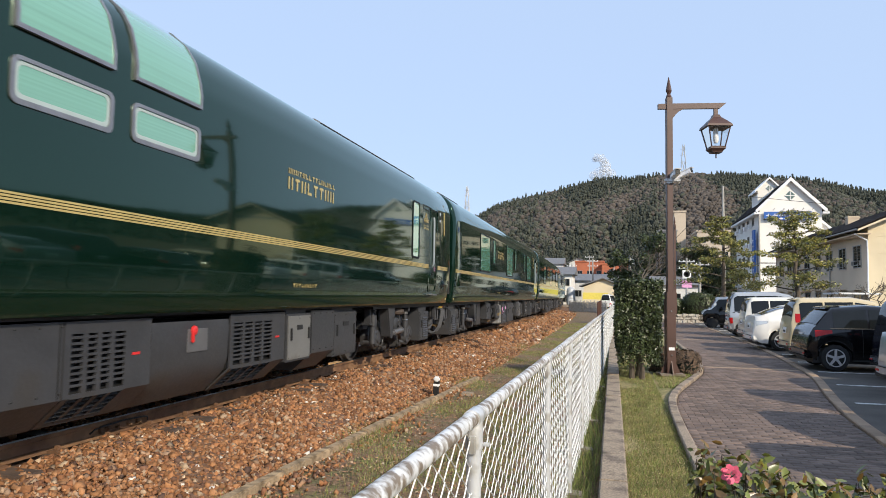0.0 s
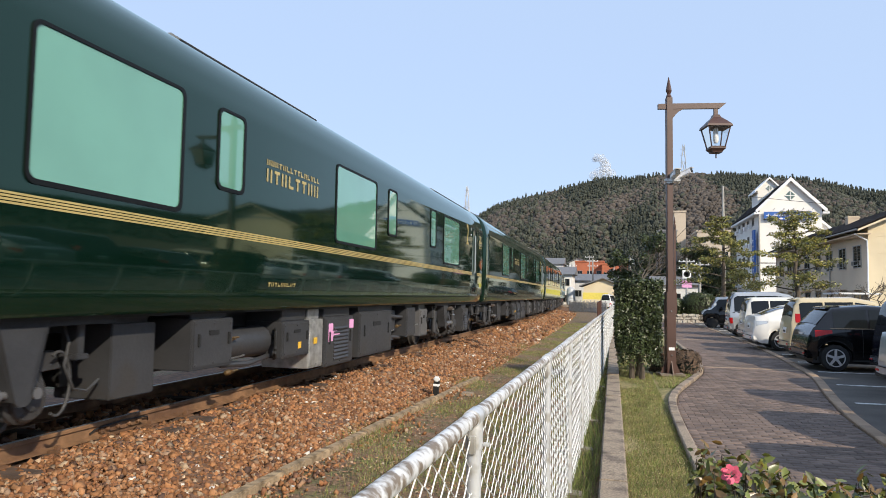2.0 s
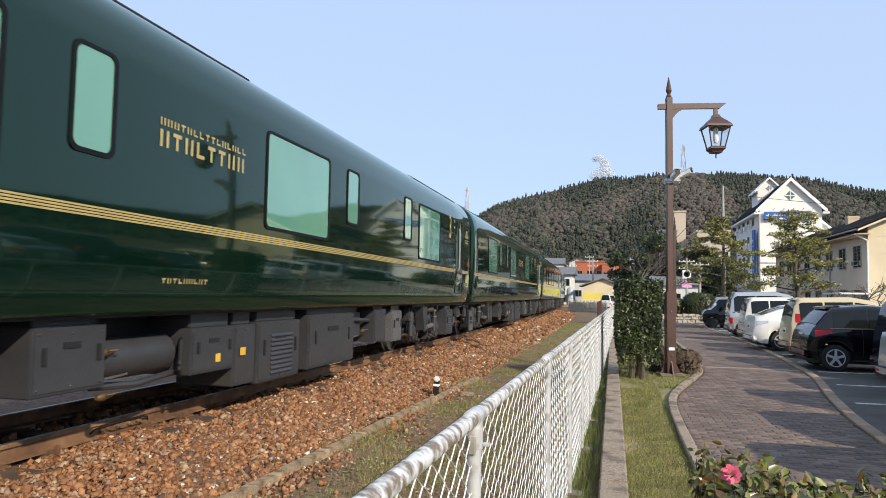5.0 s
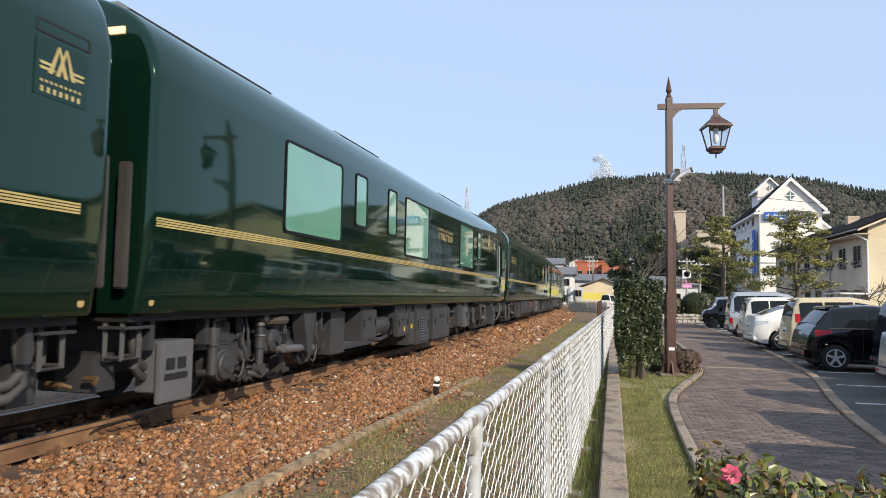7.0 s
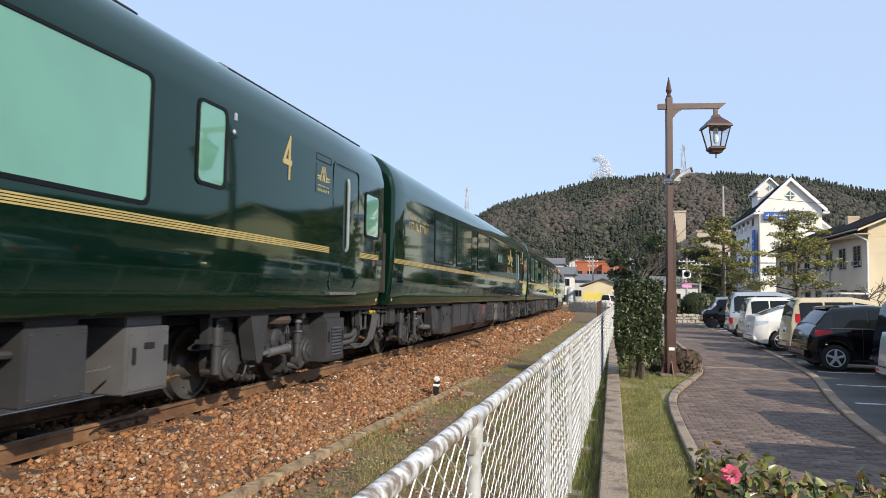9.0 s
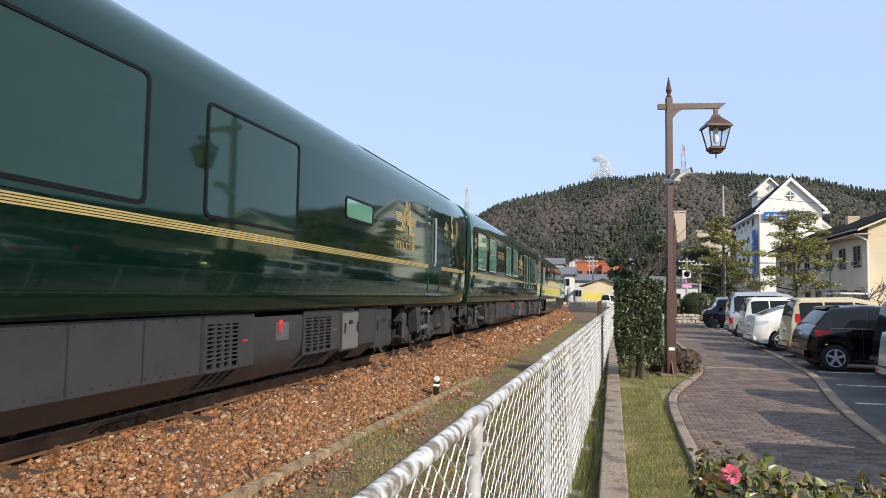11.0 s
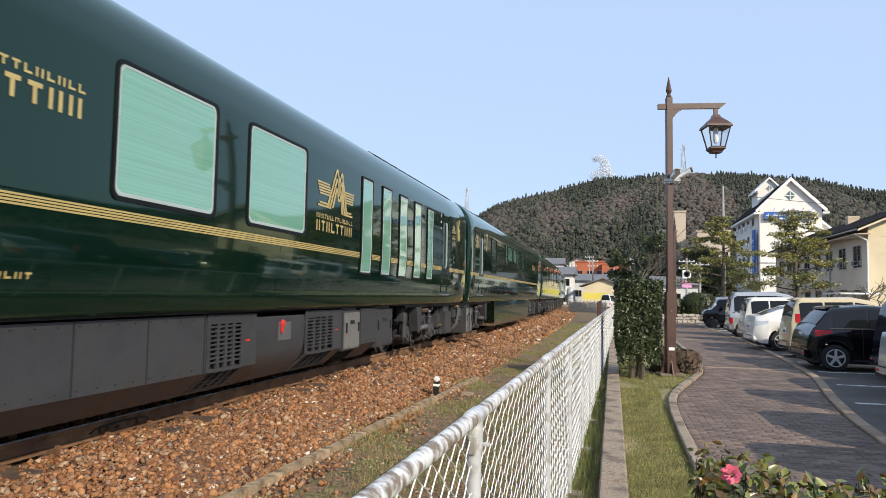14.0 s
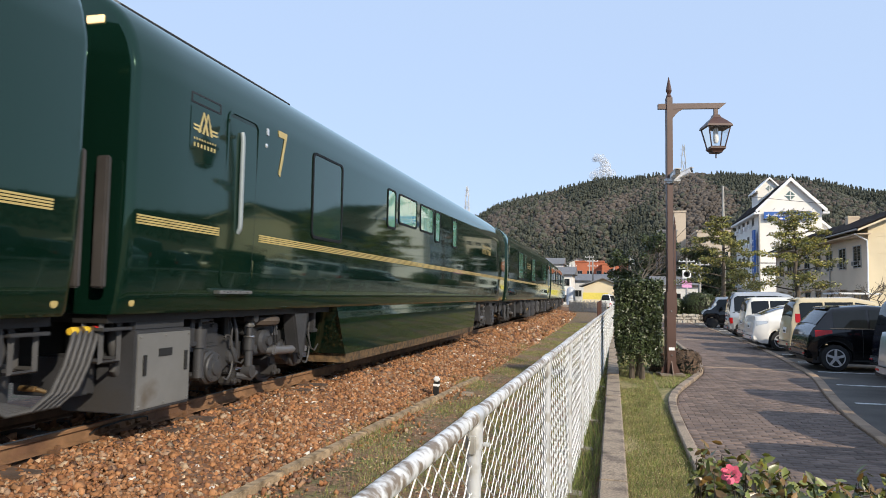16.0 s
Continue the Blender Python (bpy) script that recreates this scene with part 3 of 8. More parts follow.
def build_fence():
    root = tagged(new("chain_link_fence"), "white chain-link fence with worn pipe rail beside the railway", "fence")
    ys = [0.2, 2.12, 4.2] + [4.2 + 1.76 * k for k in range(1, 26)]
    y0, y1 = ys[0], ys[-1]
    tilt = math.atan(0.0155)
    bm = bmesh.new()
    tube(bm, [(fence_x(y), y, FENCE_TOP - 0.024) for y in np.linspace(y0, y1, 52)], 0.0243, 14)
    part("top_rail", bm, M_GALV_WORN, root, "white pipe rail with peeling paint", True)
    post = coll = stub = clampp = None
    for y in ys:
        m = Matrix.Translation((fence_x(y), y, 0)) @ Matrix.Rotation(-tilt, 4, "Z")
        if post is None:
            bm = bmesh.new()
            tube(bm, [(0, 0, -0.25), (0, 0, FENCE_TOP - 0.05)], 0.0243, 12)
            post = part("post", bm, M_GALV, root, smooth=True)
            post.matrix_basis = m
            bm = bmesh.new()
            tube(bm, [(0, -0.045, FENCE_TOP - 0.024), (0, 0.045, FENCE_TOP - 0.024)], 0.0285, 14)
            tube(bm, [(0, 0, FENCE_TOP - 0.12), (0, 0, FENCE_TOP - 0.03)], 0.029, 14)
            coll = part("rail_cap", bm, M_GALV, root, "galvanised tee cap", True)
            coll.matrix_basis = m
            bm = B((-0.012, 0.012, -0.034, 0.034, FENCE_TOP - 0.135, FENCE_TOP - 0.075), (0.028, 0.05, -0.006, 0.006, FENCE_TOP - 0.112, FENCE_TOP - 0.10), bevel=0.003)
            clampp = part("clamp", bm, M_GALV, root)
            clampp.matrix_basis = m
            stub = part("footing", B((-0.10, 0.12, -0.09, 0.09, -0.35, -0.06), bevel=0.012), M_CONC, root, "rough concrete footing")
            stub.matrix_basis = m
        else:
            for nm, o in (("post", post), ("rail_cap", coll), ("clamp", clampp), ("footing", stub)):
                share(nm, o, root, m)
    # woven wires, bay by bay
    cell, half, rise = 0.066, 0.033, 0.041
    for b, (ya, yb) in enumerate(zip(ys, ys[1:])):
        if ya > 30:
            break
        verts, faces = [], []
        k = int((yb - ya) / cell)
        r = 0.0025
        nz = int((FENCE_TOP - 0.05 + 0.12) / rise)
        n0 = 0
        for i in range(k + 1):
            yc = ya + i * cell + 0.01
            for j in range(nz + 1):
                y = yc + (half if (i + j) % 2 else -half) * 0.98
                z = FENCE_TOP - 0.05 - j * rise
                x = fence_x(y) + (0.0018 if i % 2 else -0.0018) + 0.004 * math.sin(y * 3 + z * 4)
                verts += [(x + r, y, z), (x - r * 0.5, y + r * 0.87, z), (x - r * 0.5, y - r * 0.87, z)]
                if j:
                    a = n0 + (j - 1) * 3
                    for q in range(3):
                        faces.append((a + q, a + (q + 1) % 3, a + 3 + (q + 1) % 3, a + 3 + q))
            n0 = len(verts)
        ob = from_arrays("wire_mesh", verts, faces, M_WIRE)
        ob.parent = root


build_fence()

# ---- train ----
PROFILE = [(1.36, 1.08), (1.38, 1.12), (1.43, 1.5), (1.452, 1.82), (1.46, 2.02), (1.46, 3.22), (1.435, 3.36), (1.375, 3.56), (1.26, 3.74), (1.08, 3.89),
           (0.84, 4.0), (0.5, 4.08), (0.2, 4.11)]


def body_x(z):
    """Half width of the car body at a height above the rail."""
    return float(np.interp(z, [p[1] for p in PROFILE], [p[0] for p in PROFILE]))


def shell(u0, u1, step=2.0):
    """The car body between two places along it, front at small u; +x is the side towards the car park."""
    fine = []
    for (xa, za), (xb, zb) in zip(PROFILE, PROFILE[1:]):
        fine += [(xa, za), ((xa + xb) / 2 + (0.006 if za > 3.2 else 0), (za + zb) / 2 + (0.006 if za > 3.2 else 0))]
    fine.append(PROFILE[-1])
    ring = fine + [(-x, z) for x, z in reversed(fine)]
    bm = bmesh.new()
    us = [u0, u0 + 0.012, u0 + 0.04, u0 + 0.09] + list(np.arange(u0 + 0.8, u1 - 0.8, step)) + [u1 - 0.09, u1 - 0.04, u1 - 0.012, u1]
    sc = [0.955, 0.978, 0.993, 1.0] + [1.0] * (len(us) - 8) + [1.0, 0.993, 0.978, 0.955]
    rings = [[bm.verts.new((x * k, u, 1.08 + (z - 1.08) * (1 - (1 - k) * 0.4))) for x, z in ring] for u, k in zip(us, sc)]
    n = len(ring)
    for a, b in zip(rings, rings[1:]):
        for k in range(n):
            bm.faces.new((a[k], a[(k + 1) % n], b[(k + 1) % n], b[k]))
    bm.faces.new(rings[0][::-1])
    bm.faces.new(rings[-1])
    bmesh.ops.recalc_face_normals(bm, faces=bm.faces)
    return bm


def skin(bm, u0, u1, z0, z1, out=0.004, thick=0.012, lean=0.0):
    """Adds a plate that follows the body's side between two places and heights."""
    zs = sorted({z0, z1, *[p[1] for p in PROFILE if z0 < p[1] < z1]})
    ring_o, ring_i = [], []
    for z in zs:
        x = body_x(z)
        d = lean * (z - z0)
        ring_o.append([bm.verts.new((x + out, u + d, z)) for u in (u0, u1)])
        ring_i.append([bm.verts.new((x + out - thick, u + d, z)) for u in (u0, u1)])
    for i in range(len(zs) - 1):
        bm.faces.new((ring_o[i][0], ring_o[i][1], ring_o[i + 1][1], ring_o[i + 1][0]))
    side = [q[0] for q in ring_o] + [q[1] for q in reversed(ring_o)]
    back = [q[0] for q in ring_i] + [q[1] for q in reversed(ring_i)]
    n = len(side)
    for k in range(n):
        bm.faces.new((side[k], back[k], back[(k + 1) % n], side[(k + 1) % n]))
    return bm


def plate(outline, out=0.004, thick=0.01):
    """A plate of any outline (u, z) laid on the body's side."""
    bm = bmesh.new()
    a = [bm.verts.new((body_x(z) + out, u, z)) for u, z in outline]
    b = [bm.verts.new((body_x(z) + out - thick, u, z)) for u, z in outline]
    bm.faces.new(a)
    n = len(a)
    for k in range(n):
        bm.faces.new((a[k], b[k], b[(k + 1) % n], a[(k + 1) % n]))
    return bm


def ring_plate(o, i, out=0.008, thick=0.014):
    """A frame between an outer and an inner outline (u, z) on the body's side."""
    bm = bmesh.new()
    lay = [[bm.verts.new((body_x(z) + d, u, z)) for u, z in loop] for loop, d in ((o, out - thick), (o, out), (i, out), (i, out - thick))]
    n = len(o)
    for a, b in zip(lay, lay[1:]):
        for k in range(n):
            bm.faces.new((a[k], a[(k + 1) % n], b[(k + 1) % n], b[k]))
    bmesh.ops.recalc_face_normals(bm, faces=bm.faces)
    return bm


M_PANE = mat("pale_green_blind_behind_glass", (0.135, 0.335, 0.245), 0.03, var=0.10, scale=0.7, coat=1.0, spec=0.75)
M_PANE_DARK = mat("dark_tinted_window", (0.012, 0.034, 0.026), 0.05, var=0.05, coat=0.25)
M_PANE_DARK.node_tree.nodes["Principled BSDF"].inputs["Specular Tint"].default_value = (0.7, 1.0, 0.85, 1)
M_PANE_SLAT = mat("pale_green_slatted_blind", (0.165, 0.37, 0.275), 0.04, var=0.09, scale=1.0, coat=1.0, spec=0.65, stretch=(1, 0.2, 42))
M_BLINDEDGE = mat("pale_blind_edge", (0.36, 0.43, 0.42), 0.4, var=0.06)
M_FRAME = mat("dark_window_rubber", (0.006, 0.007, 0.007), 0.5, var=0.15, spec=0.2)
M_FRAME_GREY = mat("satin_window_frame", (0.25, 0.25, 0.26), 0.35, 0.6, var=0.15)
M_BELLOWS = mat("grey_brown_hood_panel", (0.05, 0.045, 0.043), 0.5, var=0.2)
M_PINKTAPE = mat("pink_tape", (0.75, 0.35, 0.6), 0.7, var=0.1)
M_SIGNGLOW = glow_mat("lit_destination_panel", (1.0, 0.72, 0.38), 0.9)
M_FOIL = mat("dull_foil_sheet", (0.5, 0.5, 0.49), 0.35, 0.7, var=0.3, scale=8, bump=0.6, bscale=14)
M_HOSE = mat("grey_hose", (0.05, 0.05, 0.052), 0.6, var=0.15)
M_GRIP = mat("satin_silver_grip", (0.23, 0.27, 0.29), 0.45, 0.1, var=0.08)
M_ROOFTRIM = mat("grey_roof_fairing", (0.19, 0.20, 0.205), 0.5, var=0.35, scale=1.2)
M_DAMPER = mat("satin_grey_damper_paint", (0.10, 0.10, 0.105), 0.4, var=0.15, scale=3)
M_PLUG_RED = mat("red_plug", (0.55, 0.02, 0.02), 0.45, var=0.1)
M_PLUG_YELLOW = mat("yellow_plug", (0.6, 0.4, 0.03), 0.5, var=0.1)
M_SPRING = mat("brown_air_spring_rubber", (0.06, 0.045, 0.035), 0.7, var=0.2)

SHARED = {}


def shared(key, name, make, material, parent, m=None, label="", smooth=False):
    """A part whose mesh is made once and then used again by its key."""
    if key not in SHARED:
        SHARED[key] = part(name, make(), material, parent, label, smooth)
        if m is not None:
            SHARED[key].matrix_basis = m
        return SHARED[key]
    ob = share(name, SHARED[key], parent, m if m is not None else Matrix())
    if label:
        ob["label"] = label
    return ob


def window(car, u0, u1, z0=2.04, z1=3.22, material=None, r=0.07, frame_mat=None):
    material = material or M_PANE
    frame_mat = frame_mat or M_FRAME
    key = (round(u1 - u0, 2), z0, z1, r)
    m = Matrix.Translation((0, u0, 0))
    w = u1 - u0
    if z0 < 1.9:  # a tall slit that follows the bowed side
        ob = shared(("pane", key, material.name), "window", lambda: skin(bmesh.new(), 0.03, w - 0.03, z0 + 0.03, z1 - 0.03, 0.012), material, car, m)

        def frame4(e, t, out):
            bm = bmesh.new()
            skin(bm, e, e + t, z0 + e, z1 - e, out)
            skin(bm, w - e - t, w - e, z0 + e, z1 - e, out)
            skin(bm, e + t, w - e - t, z0 + e, z0 + e + t, out)
            skin(bm, e + t, w - e - t, z1 - e - t, z1 - e, out)
            return bm
        shared(("frame", key), "window_frame", lambda: frame4(0.0, 0.032, 0.018), frame_mat, ob)
        shared(("band", key), "blind_edge", lambda: frame4(0.032, 0.028, 0.015), M_BLINDEDGE, ob, None, "pale border round the blind")
        return ob
    ob = shared(("pane", key, material.name), "window", lambda: plate(rounded(0.03, w - 0.03, z0 + 0.03, z1 - 0.026, r), 0.003), material, car, m)
    shared(("frame", key, frame_mat.name), "window_frame",
           lambda: ring_plate(rounded(-0.004, w + 0.012, z0 - 0.01, z1 + 0.004, r + 0.015), rounded(0.03, w - 0.03, z0 + 0.03, z1 - 0.026, r), 0.014, 0.018), frame_mat, ob)
    if material is M_PANE_SLAT:
        shared(("band", key), "blind_edge", lambda: ring_plate(rounded(0.032, w - 0.032, z0 + 0.032, z1 - 0.03, r), rounded(0.058, w - 0.058, z0 + 0.065, z1 - 0.055, r), 0.006, 0.004),
               M_BLINDEDGE, ob, None, "pale border round the blind")
    return ob


def text_mesh(body, size, squash):
    cu = bpy.data.curves.new("figure", "FONT")
    cu.body, cu.size, cu.extrude = body, size, 0.003
    cu.resolution_u = 4
    tmp = bpy.data.objects.new("figure", cu)
    me = bpy.data.meshes.new_from_object(tmp)
    bpy.data.objects.remove(tmp)
    for v in me.vertices:
        v.co.x *= squash
    return me


def number(car, ch, u0, z0, height=0.57, squash=0.62):
    """The car's figure, upright on its side, read from the car park."""
    me = text_mesh(ch, height / 0.69, squash)
    me.materials.append(M_GOLD)
    ob = new("car_number", me)
    ob.parent = car
    ob.matrix_basis = Matrix.Translation((body_x(z0 + 0.2) + 0.004, u0, z0)) @ Matrix.Rotation(math.pi / 2, 4, "Z") @ Matrix.Rotation(math.pi / 2, 4, "X")
    ob["label"] = "gold painted figure " + ch
    return ob


def quad_on_side(bm, pts, out=0.005):
    bm.faces.new([bm.verts.new((body_x(z) + out, u, z)) for u, z in pts])


def word_bars(car, u0, u1, z0, z1, count, seed=1):
    """A row of gold strokes that stands for a nameplate."""
    def make():
        rng = random.Random(seed)
        bm = bmesh.new()
        step = (u1 - u0) / count
        for k in range(count):
            a = k * step
            w = step * 0.68
            t = step * 0.2
            kind = rng.randrange(3)
            if kind == 0:
                quad_on_side(bm, [(a, z0), (a + t, z0), (a + t, z1), (a, z1)])
                quad_on_side(bm, [(a + w - t, z0), (a + w, z0), (a + w, z1), (a + w - t, z1)])
            elif kind == 1:
                quad_on_side(bm, [(a + w / 2 - t / 2, z0), (a + w / 2 + t / 2, z0), (a + w / 2 + t / 2, z1), (a + w / 2 - t / 2, z1)])
                quad_on_side(bm, [(a, z1 - t), (a + w, z1 - t), (a + w, z1), (a, z1)], 0.006)
            else:
                quad_on_side(bm, [(a, z0), (a + t, z0), (a + t, z1), (a, z1)])
                quad_on_side(bm, [(a + t, z0), (a + w, z0), (a + w, z0 + t), (a + t, z0 + t)], 0.006)
        return bm
    ob = shared(("word", round(u1 - u0, 2), z0, z1, count, seed), "nameplate", make, M_GOLD, car, Matrix.Translation((0, u0, 0)), "gold nameplate strokes")
    return tagged(ob, kind="stuff")



def name_block(car, u0, u1):
    word_bars(car, u0, u1, 2.80, 2.87, 15, 2)
    word_bars(car, u0, u1, 2.60, 2.76, 8, 4)


def crest(car, u0, u1, z0, z1, name="crest"):
    """A winged double chevron in gold strokes."""
    def make():
        bm = bmesh.new()
        w, h = u1 - u0, z1 - z0

        def q(*pts):
            quad_on_side(bm, [(a * w, z0 + b * h) for a, b in pts], 0.007)
        for k in range(3):  # two overlapping peaks of three strokes each
            o, t = 0.068 * k, 0.046
            zt = 1 - 0.2 * k
            q((0.24 + o, 0.14), (0.24 + o + t, 0.14), (0.50 + t * 0.5, zt), (0.50 - t * 0.3, zt))
            q((0.585 - o * 0.4, 0.56 - 0.12 * k), (0.585 - o * 0.4 + t, 0.56 - 0.12 * k), (0.50 + t * 0.5, zt), (0.50, zt))
            q((0.82 - o - t, 0.06), (0.82 - o, 0.06), (0.645 + t * 0.3, zt - 0.03), (0.645 - t * 0.5, zt - 0.03))
            q((0.56 + o * 0.4 - t, 0.56 - 0.12 * k), (0.56 + o * 0.4, 0.56 - 0.12 * k), (0.645, zt - 0.03), (0.645 - t * 0.5, zt - 0.03))
        for k in range(5):  # the wings
            za = 0.36 + 0.055 * k
            q((0.07 - 0.016 * k, za), (0.36 - 0.012 * k, za), (0.36 - 0.012 * k, za + 0.036), (0.06 - 0.016 * k, za + 0.036))
            q((0.74 - 0.012 * k, za - 0.03), (0.97 + 0.008 * k, za - 0.03), (0.98 + 0.008 * k, za + 0.006), (0.74 - 0.012 * k, za + 0.006))
        for z in (0.07, 0.13):
            q((-0.01 + z * 0.6, z + 0.04), (0.36, z + 0.04), (0.36, z + 0.08), (-0.03 + z * 0.6, z + 0.08))
            q((0.70, z - 0.02), (1.0 - z * 0.6, z - 0.02), (1.02 - z * 0.6, z + 0.02), (0.70, z + 0.02))
        return bm
    ob = shared((name, round(u1 - u0, 2), z0, z1), name, make, M_GOLD, car, Matrix.Translation((0, u0, 0)), "gold winged chevron emblem")
    return tagged(ob, kind="stuff")


def small_crest(car, u0):
    """A dark plate with the emblem and a slot above it."""
    m = Matrix.Translation((0, u0, 0))
    pl = shared("crest_plate", "emblem_plate", lambda: plate(rounded(0, 0.5, 2.68, 3.10, 0.005, 1), 0.005), M_GREEN, car, m)
    bm_ob = shared("crest_small", "emblem", lambda: crest_small_mesh(), M_GOLD, pl, None, "small gold emblem")
    shared("slot", "slot", lambda: ring_plate(rounded(0.0, 0.52, 3.135, 3.245, 0.01, 2), rounded(0.018, 0.502, 3.153, 3.227, 0.006, 2), 0.004, 0.006), M_BLACK, car, m, "black destination slot")
    return bm_ob


def crest_small_mesh():
    bm = bmesh.new()

    def q(*pts):
        quad_on_side(bm, [(0.5 * a, 2.68 + 0.42 * b) for a, b in pts], 0.008)
    for c in (0.42, 0.56):
        q((c - 0.19, 0.42), (c - 0.11, 0.42), (c + 0.02, 0.95), (c - 0.02, 0.95))
        q((c + 0.11, 0.42), (c + 0.19, 0.42), (c + 0.02, 0.95), (c - 0.02, 0.95))
    for k in range(2):
        q((0.10, 0.46 + 0.09 * k), (0.34, 0.46 + 0.09 * k), (0.36, 0.51 + 0.09 * k), (0.07, 0.51 + 0.09 * k))
        q((0.66, 0.46 + 0.09 * k), (0.90, 0.46 + 0.09 * k), (0.93, 0.51 + 0.09 * k), (0.64, 0.51 + 0.09 * k))
    for k in range(9):
        q((0.1 + 0.09 * k, 0.24), (0.145 + 0.09 * k, 0.24), (0.145 + 0.09 * k, 0.29), (0.1 + 0.09 * k, 0.29))
        if k < 7:
            q((0.11 + 0.115 * k, 0.07), (0.165 + 0.115 * k, 0.07), (0.165 + 0.115 * k, 0.17), (0.11 + 0.115 * k, 0.17))
    return bm


def side_door(car, u0, u1, handle_u, stripe=True):
    w = u1 - u0
    m = Matrix.Translation((0, u0, 0))
    d = shared(("door", round(w, 2)), "door", lambda: plate(rounded(0.03, w - 0.03, 1.36, 3.22, 0.1), -0.012, 0.01), M_GREEN, car, m)
    shared(("doorframe", round(w, 2)), "door_frame", lambda: ring_plate(rounded(0, w, 1.33, 3.25, 0.12), rounded(0.035, w - 0.035, 1.365, 3.215, 0.09), 0.012), M_GREEN, d)
    # dark reveal along the top and the trailing edge
    shared(("reveal", round(w, 2)), "door_seal", lambda: skin(skin(bmesh.new(), 0.04, w - 0.05, 3.17, 3.21, 0.0), w - 0.05, w - 0.035, 1.45, 3.15, 0.0), M_BLACK, d)

    def grip():
        bm = bmesh.new()
        tube(bm, [(1.45, 0, 1.93), (1.48, 0, 1.97), (1.485, 0, 2.03), (1.485, 0, 2.93), (1.48, 0, 3.0), (1.47, 0, 3.04)], 0.027, 12)
        return bm
    shared("grip", "handle", grip, M_GRIP, d, Matrix.Translation((0, handle_u - u0, 0)), "tall silver grab handle", True)
    shared(("step", round(w, 2)), "step", lambda: B((1.40, 1.485, -0.06, w - 0.08, 1.262, 1.30), bevel=0.006), M_STEEL, d, None, "bright metal door step")
    return d


def marker_lamps(car, u, third=False, lo=2.98):
    shared("marker", "marker_lamp", lambda: B((1.43, 1.47, -0.03, 0.03, 3.14, 3.235), bevel=0.01), M_HEADLAMP, car, Matrix.Translation((0, u, 0)), "white side marker lamp")

    def dome():
        bm = bmesh.new()
        lathe(bm, [(0.03, 0.0), (0.026, 0.012), (0.012, 0.018)], (1.455, 0, 0), "x", 12)
        return bm
    shared("marker2", "indicator_lamp", dome, M_HEADLAMP, car, Matrix.Translation((0, u - 0.02, lo + 0.04)), "round indicator lamp", True)
    if third:
        shared("marker3", "indicator_lamp", dome, M_HEADLAMP, car, Matrix.Translation((0, u - 0.02, lo - 0.11)), "round indicator lamp", True)


def stripe(car, u0, u1):
    for k in range(4):
        z = 1.866 + 0.023 * k
        shared(("stripe", round(u1 - u0, 2), k), "gold_stripe", lambda: skin(bmesh.new(), 0, u1 - u0, z, z + 0.016, 0.005), M_GOLD, car, Matrix.Translation((0, u0, 0)))


def bolts(bm, x, us, zs, r=0.012):
    for u in us:
        for z in zs:
            lathe(bm, [(r, 0), (r, 0.006), (r * 0.5, 0.01)], (x, u, z), "x", 6)


def eq_box(car, u0, u1, z0, z1, x=1.25, material=None, style="plain", label=""):
    """An equipment box under the floor, with a lid, bolts and the like by its style."""
    material = material or M_UNDER
    w, h = u1 - u0, z1 - z0
    m = Matrix.Translation((0, u0, 0))
    key = ("eq", round(w, 2), round(z0, 2), round(z1, 2), x, material.name, style)
    # Pale boxes get darker sides: shade on the end faces put into the colour.
    box = shared(key, "equipment_box", lambda: B((0.5, x, 0, w, z0, z1), (0.45, x - 0.05, 0.05, w - 0.05, z1, 1.07), bevel=0.01), M_UNDER if material is M_UNDER_LIGHT else material, car, m, label)

    def lid():
        bm = B((x - 0.005, x + 0.012, 0.03, w - 0.03, z0 + 0.03, z1 - 0.03), bevel=0.004)
        bolts(bm, x + 0.012, [0.06, w / 2, w - 0.06], [z0 + 0.06, z1 - 0.06])
        return bm
    if style != "plain":
        shared(key + ("lid",), "lid", lid, material, box)
    if style == "slots":
        def slots():
            bm = bmesh.new()
            n = 9
            zz0, zz1 = z0 + 0.1 * h, z0 + 0.8 * h
            for k in range(n):
                z = zz0 + (zz1 - zz0) * k / n
                prism(bm, [(x + 0.012, z), (x + 0.03, z + 0.012), (x + 0.03, z + 0.025), (x + 0.012, z + 0.05)], 0.28 * w, 0.78 * w, "y")
            return bm
        shared(key + ("sl",), "louvre", slots, material, box)
    if style in ("handles", "slots"):
        for f in (0.12, 0.85):
            shared(key + ("hd", f), "latch", lambda: B((x + 0.012, x + 0.03, f * w, f * w + 0.04, z0 + 0.45 * h, z0 + 0.7 * h), bevel=0.003), M_BLACK, box, None, "dark latch")
        shared(key + ("lp",), "label_plate", lambda: B((x + 0.012, x + 0.02, 0.38 * w, 0.62 * w, z0 + 0.66 * h, z0 + 0.76 * h), bevel=0.003), M_BLACK, box, None, "dark label plate")
    return box


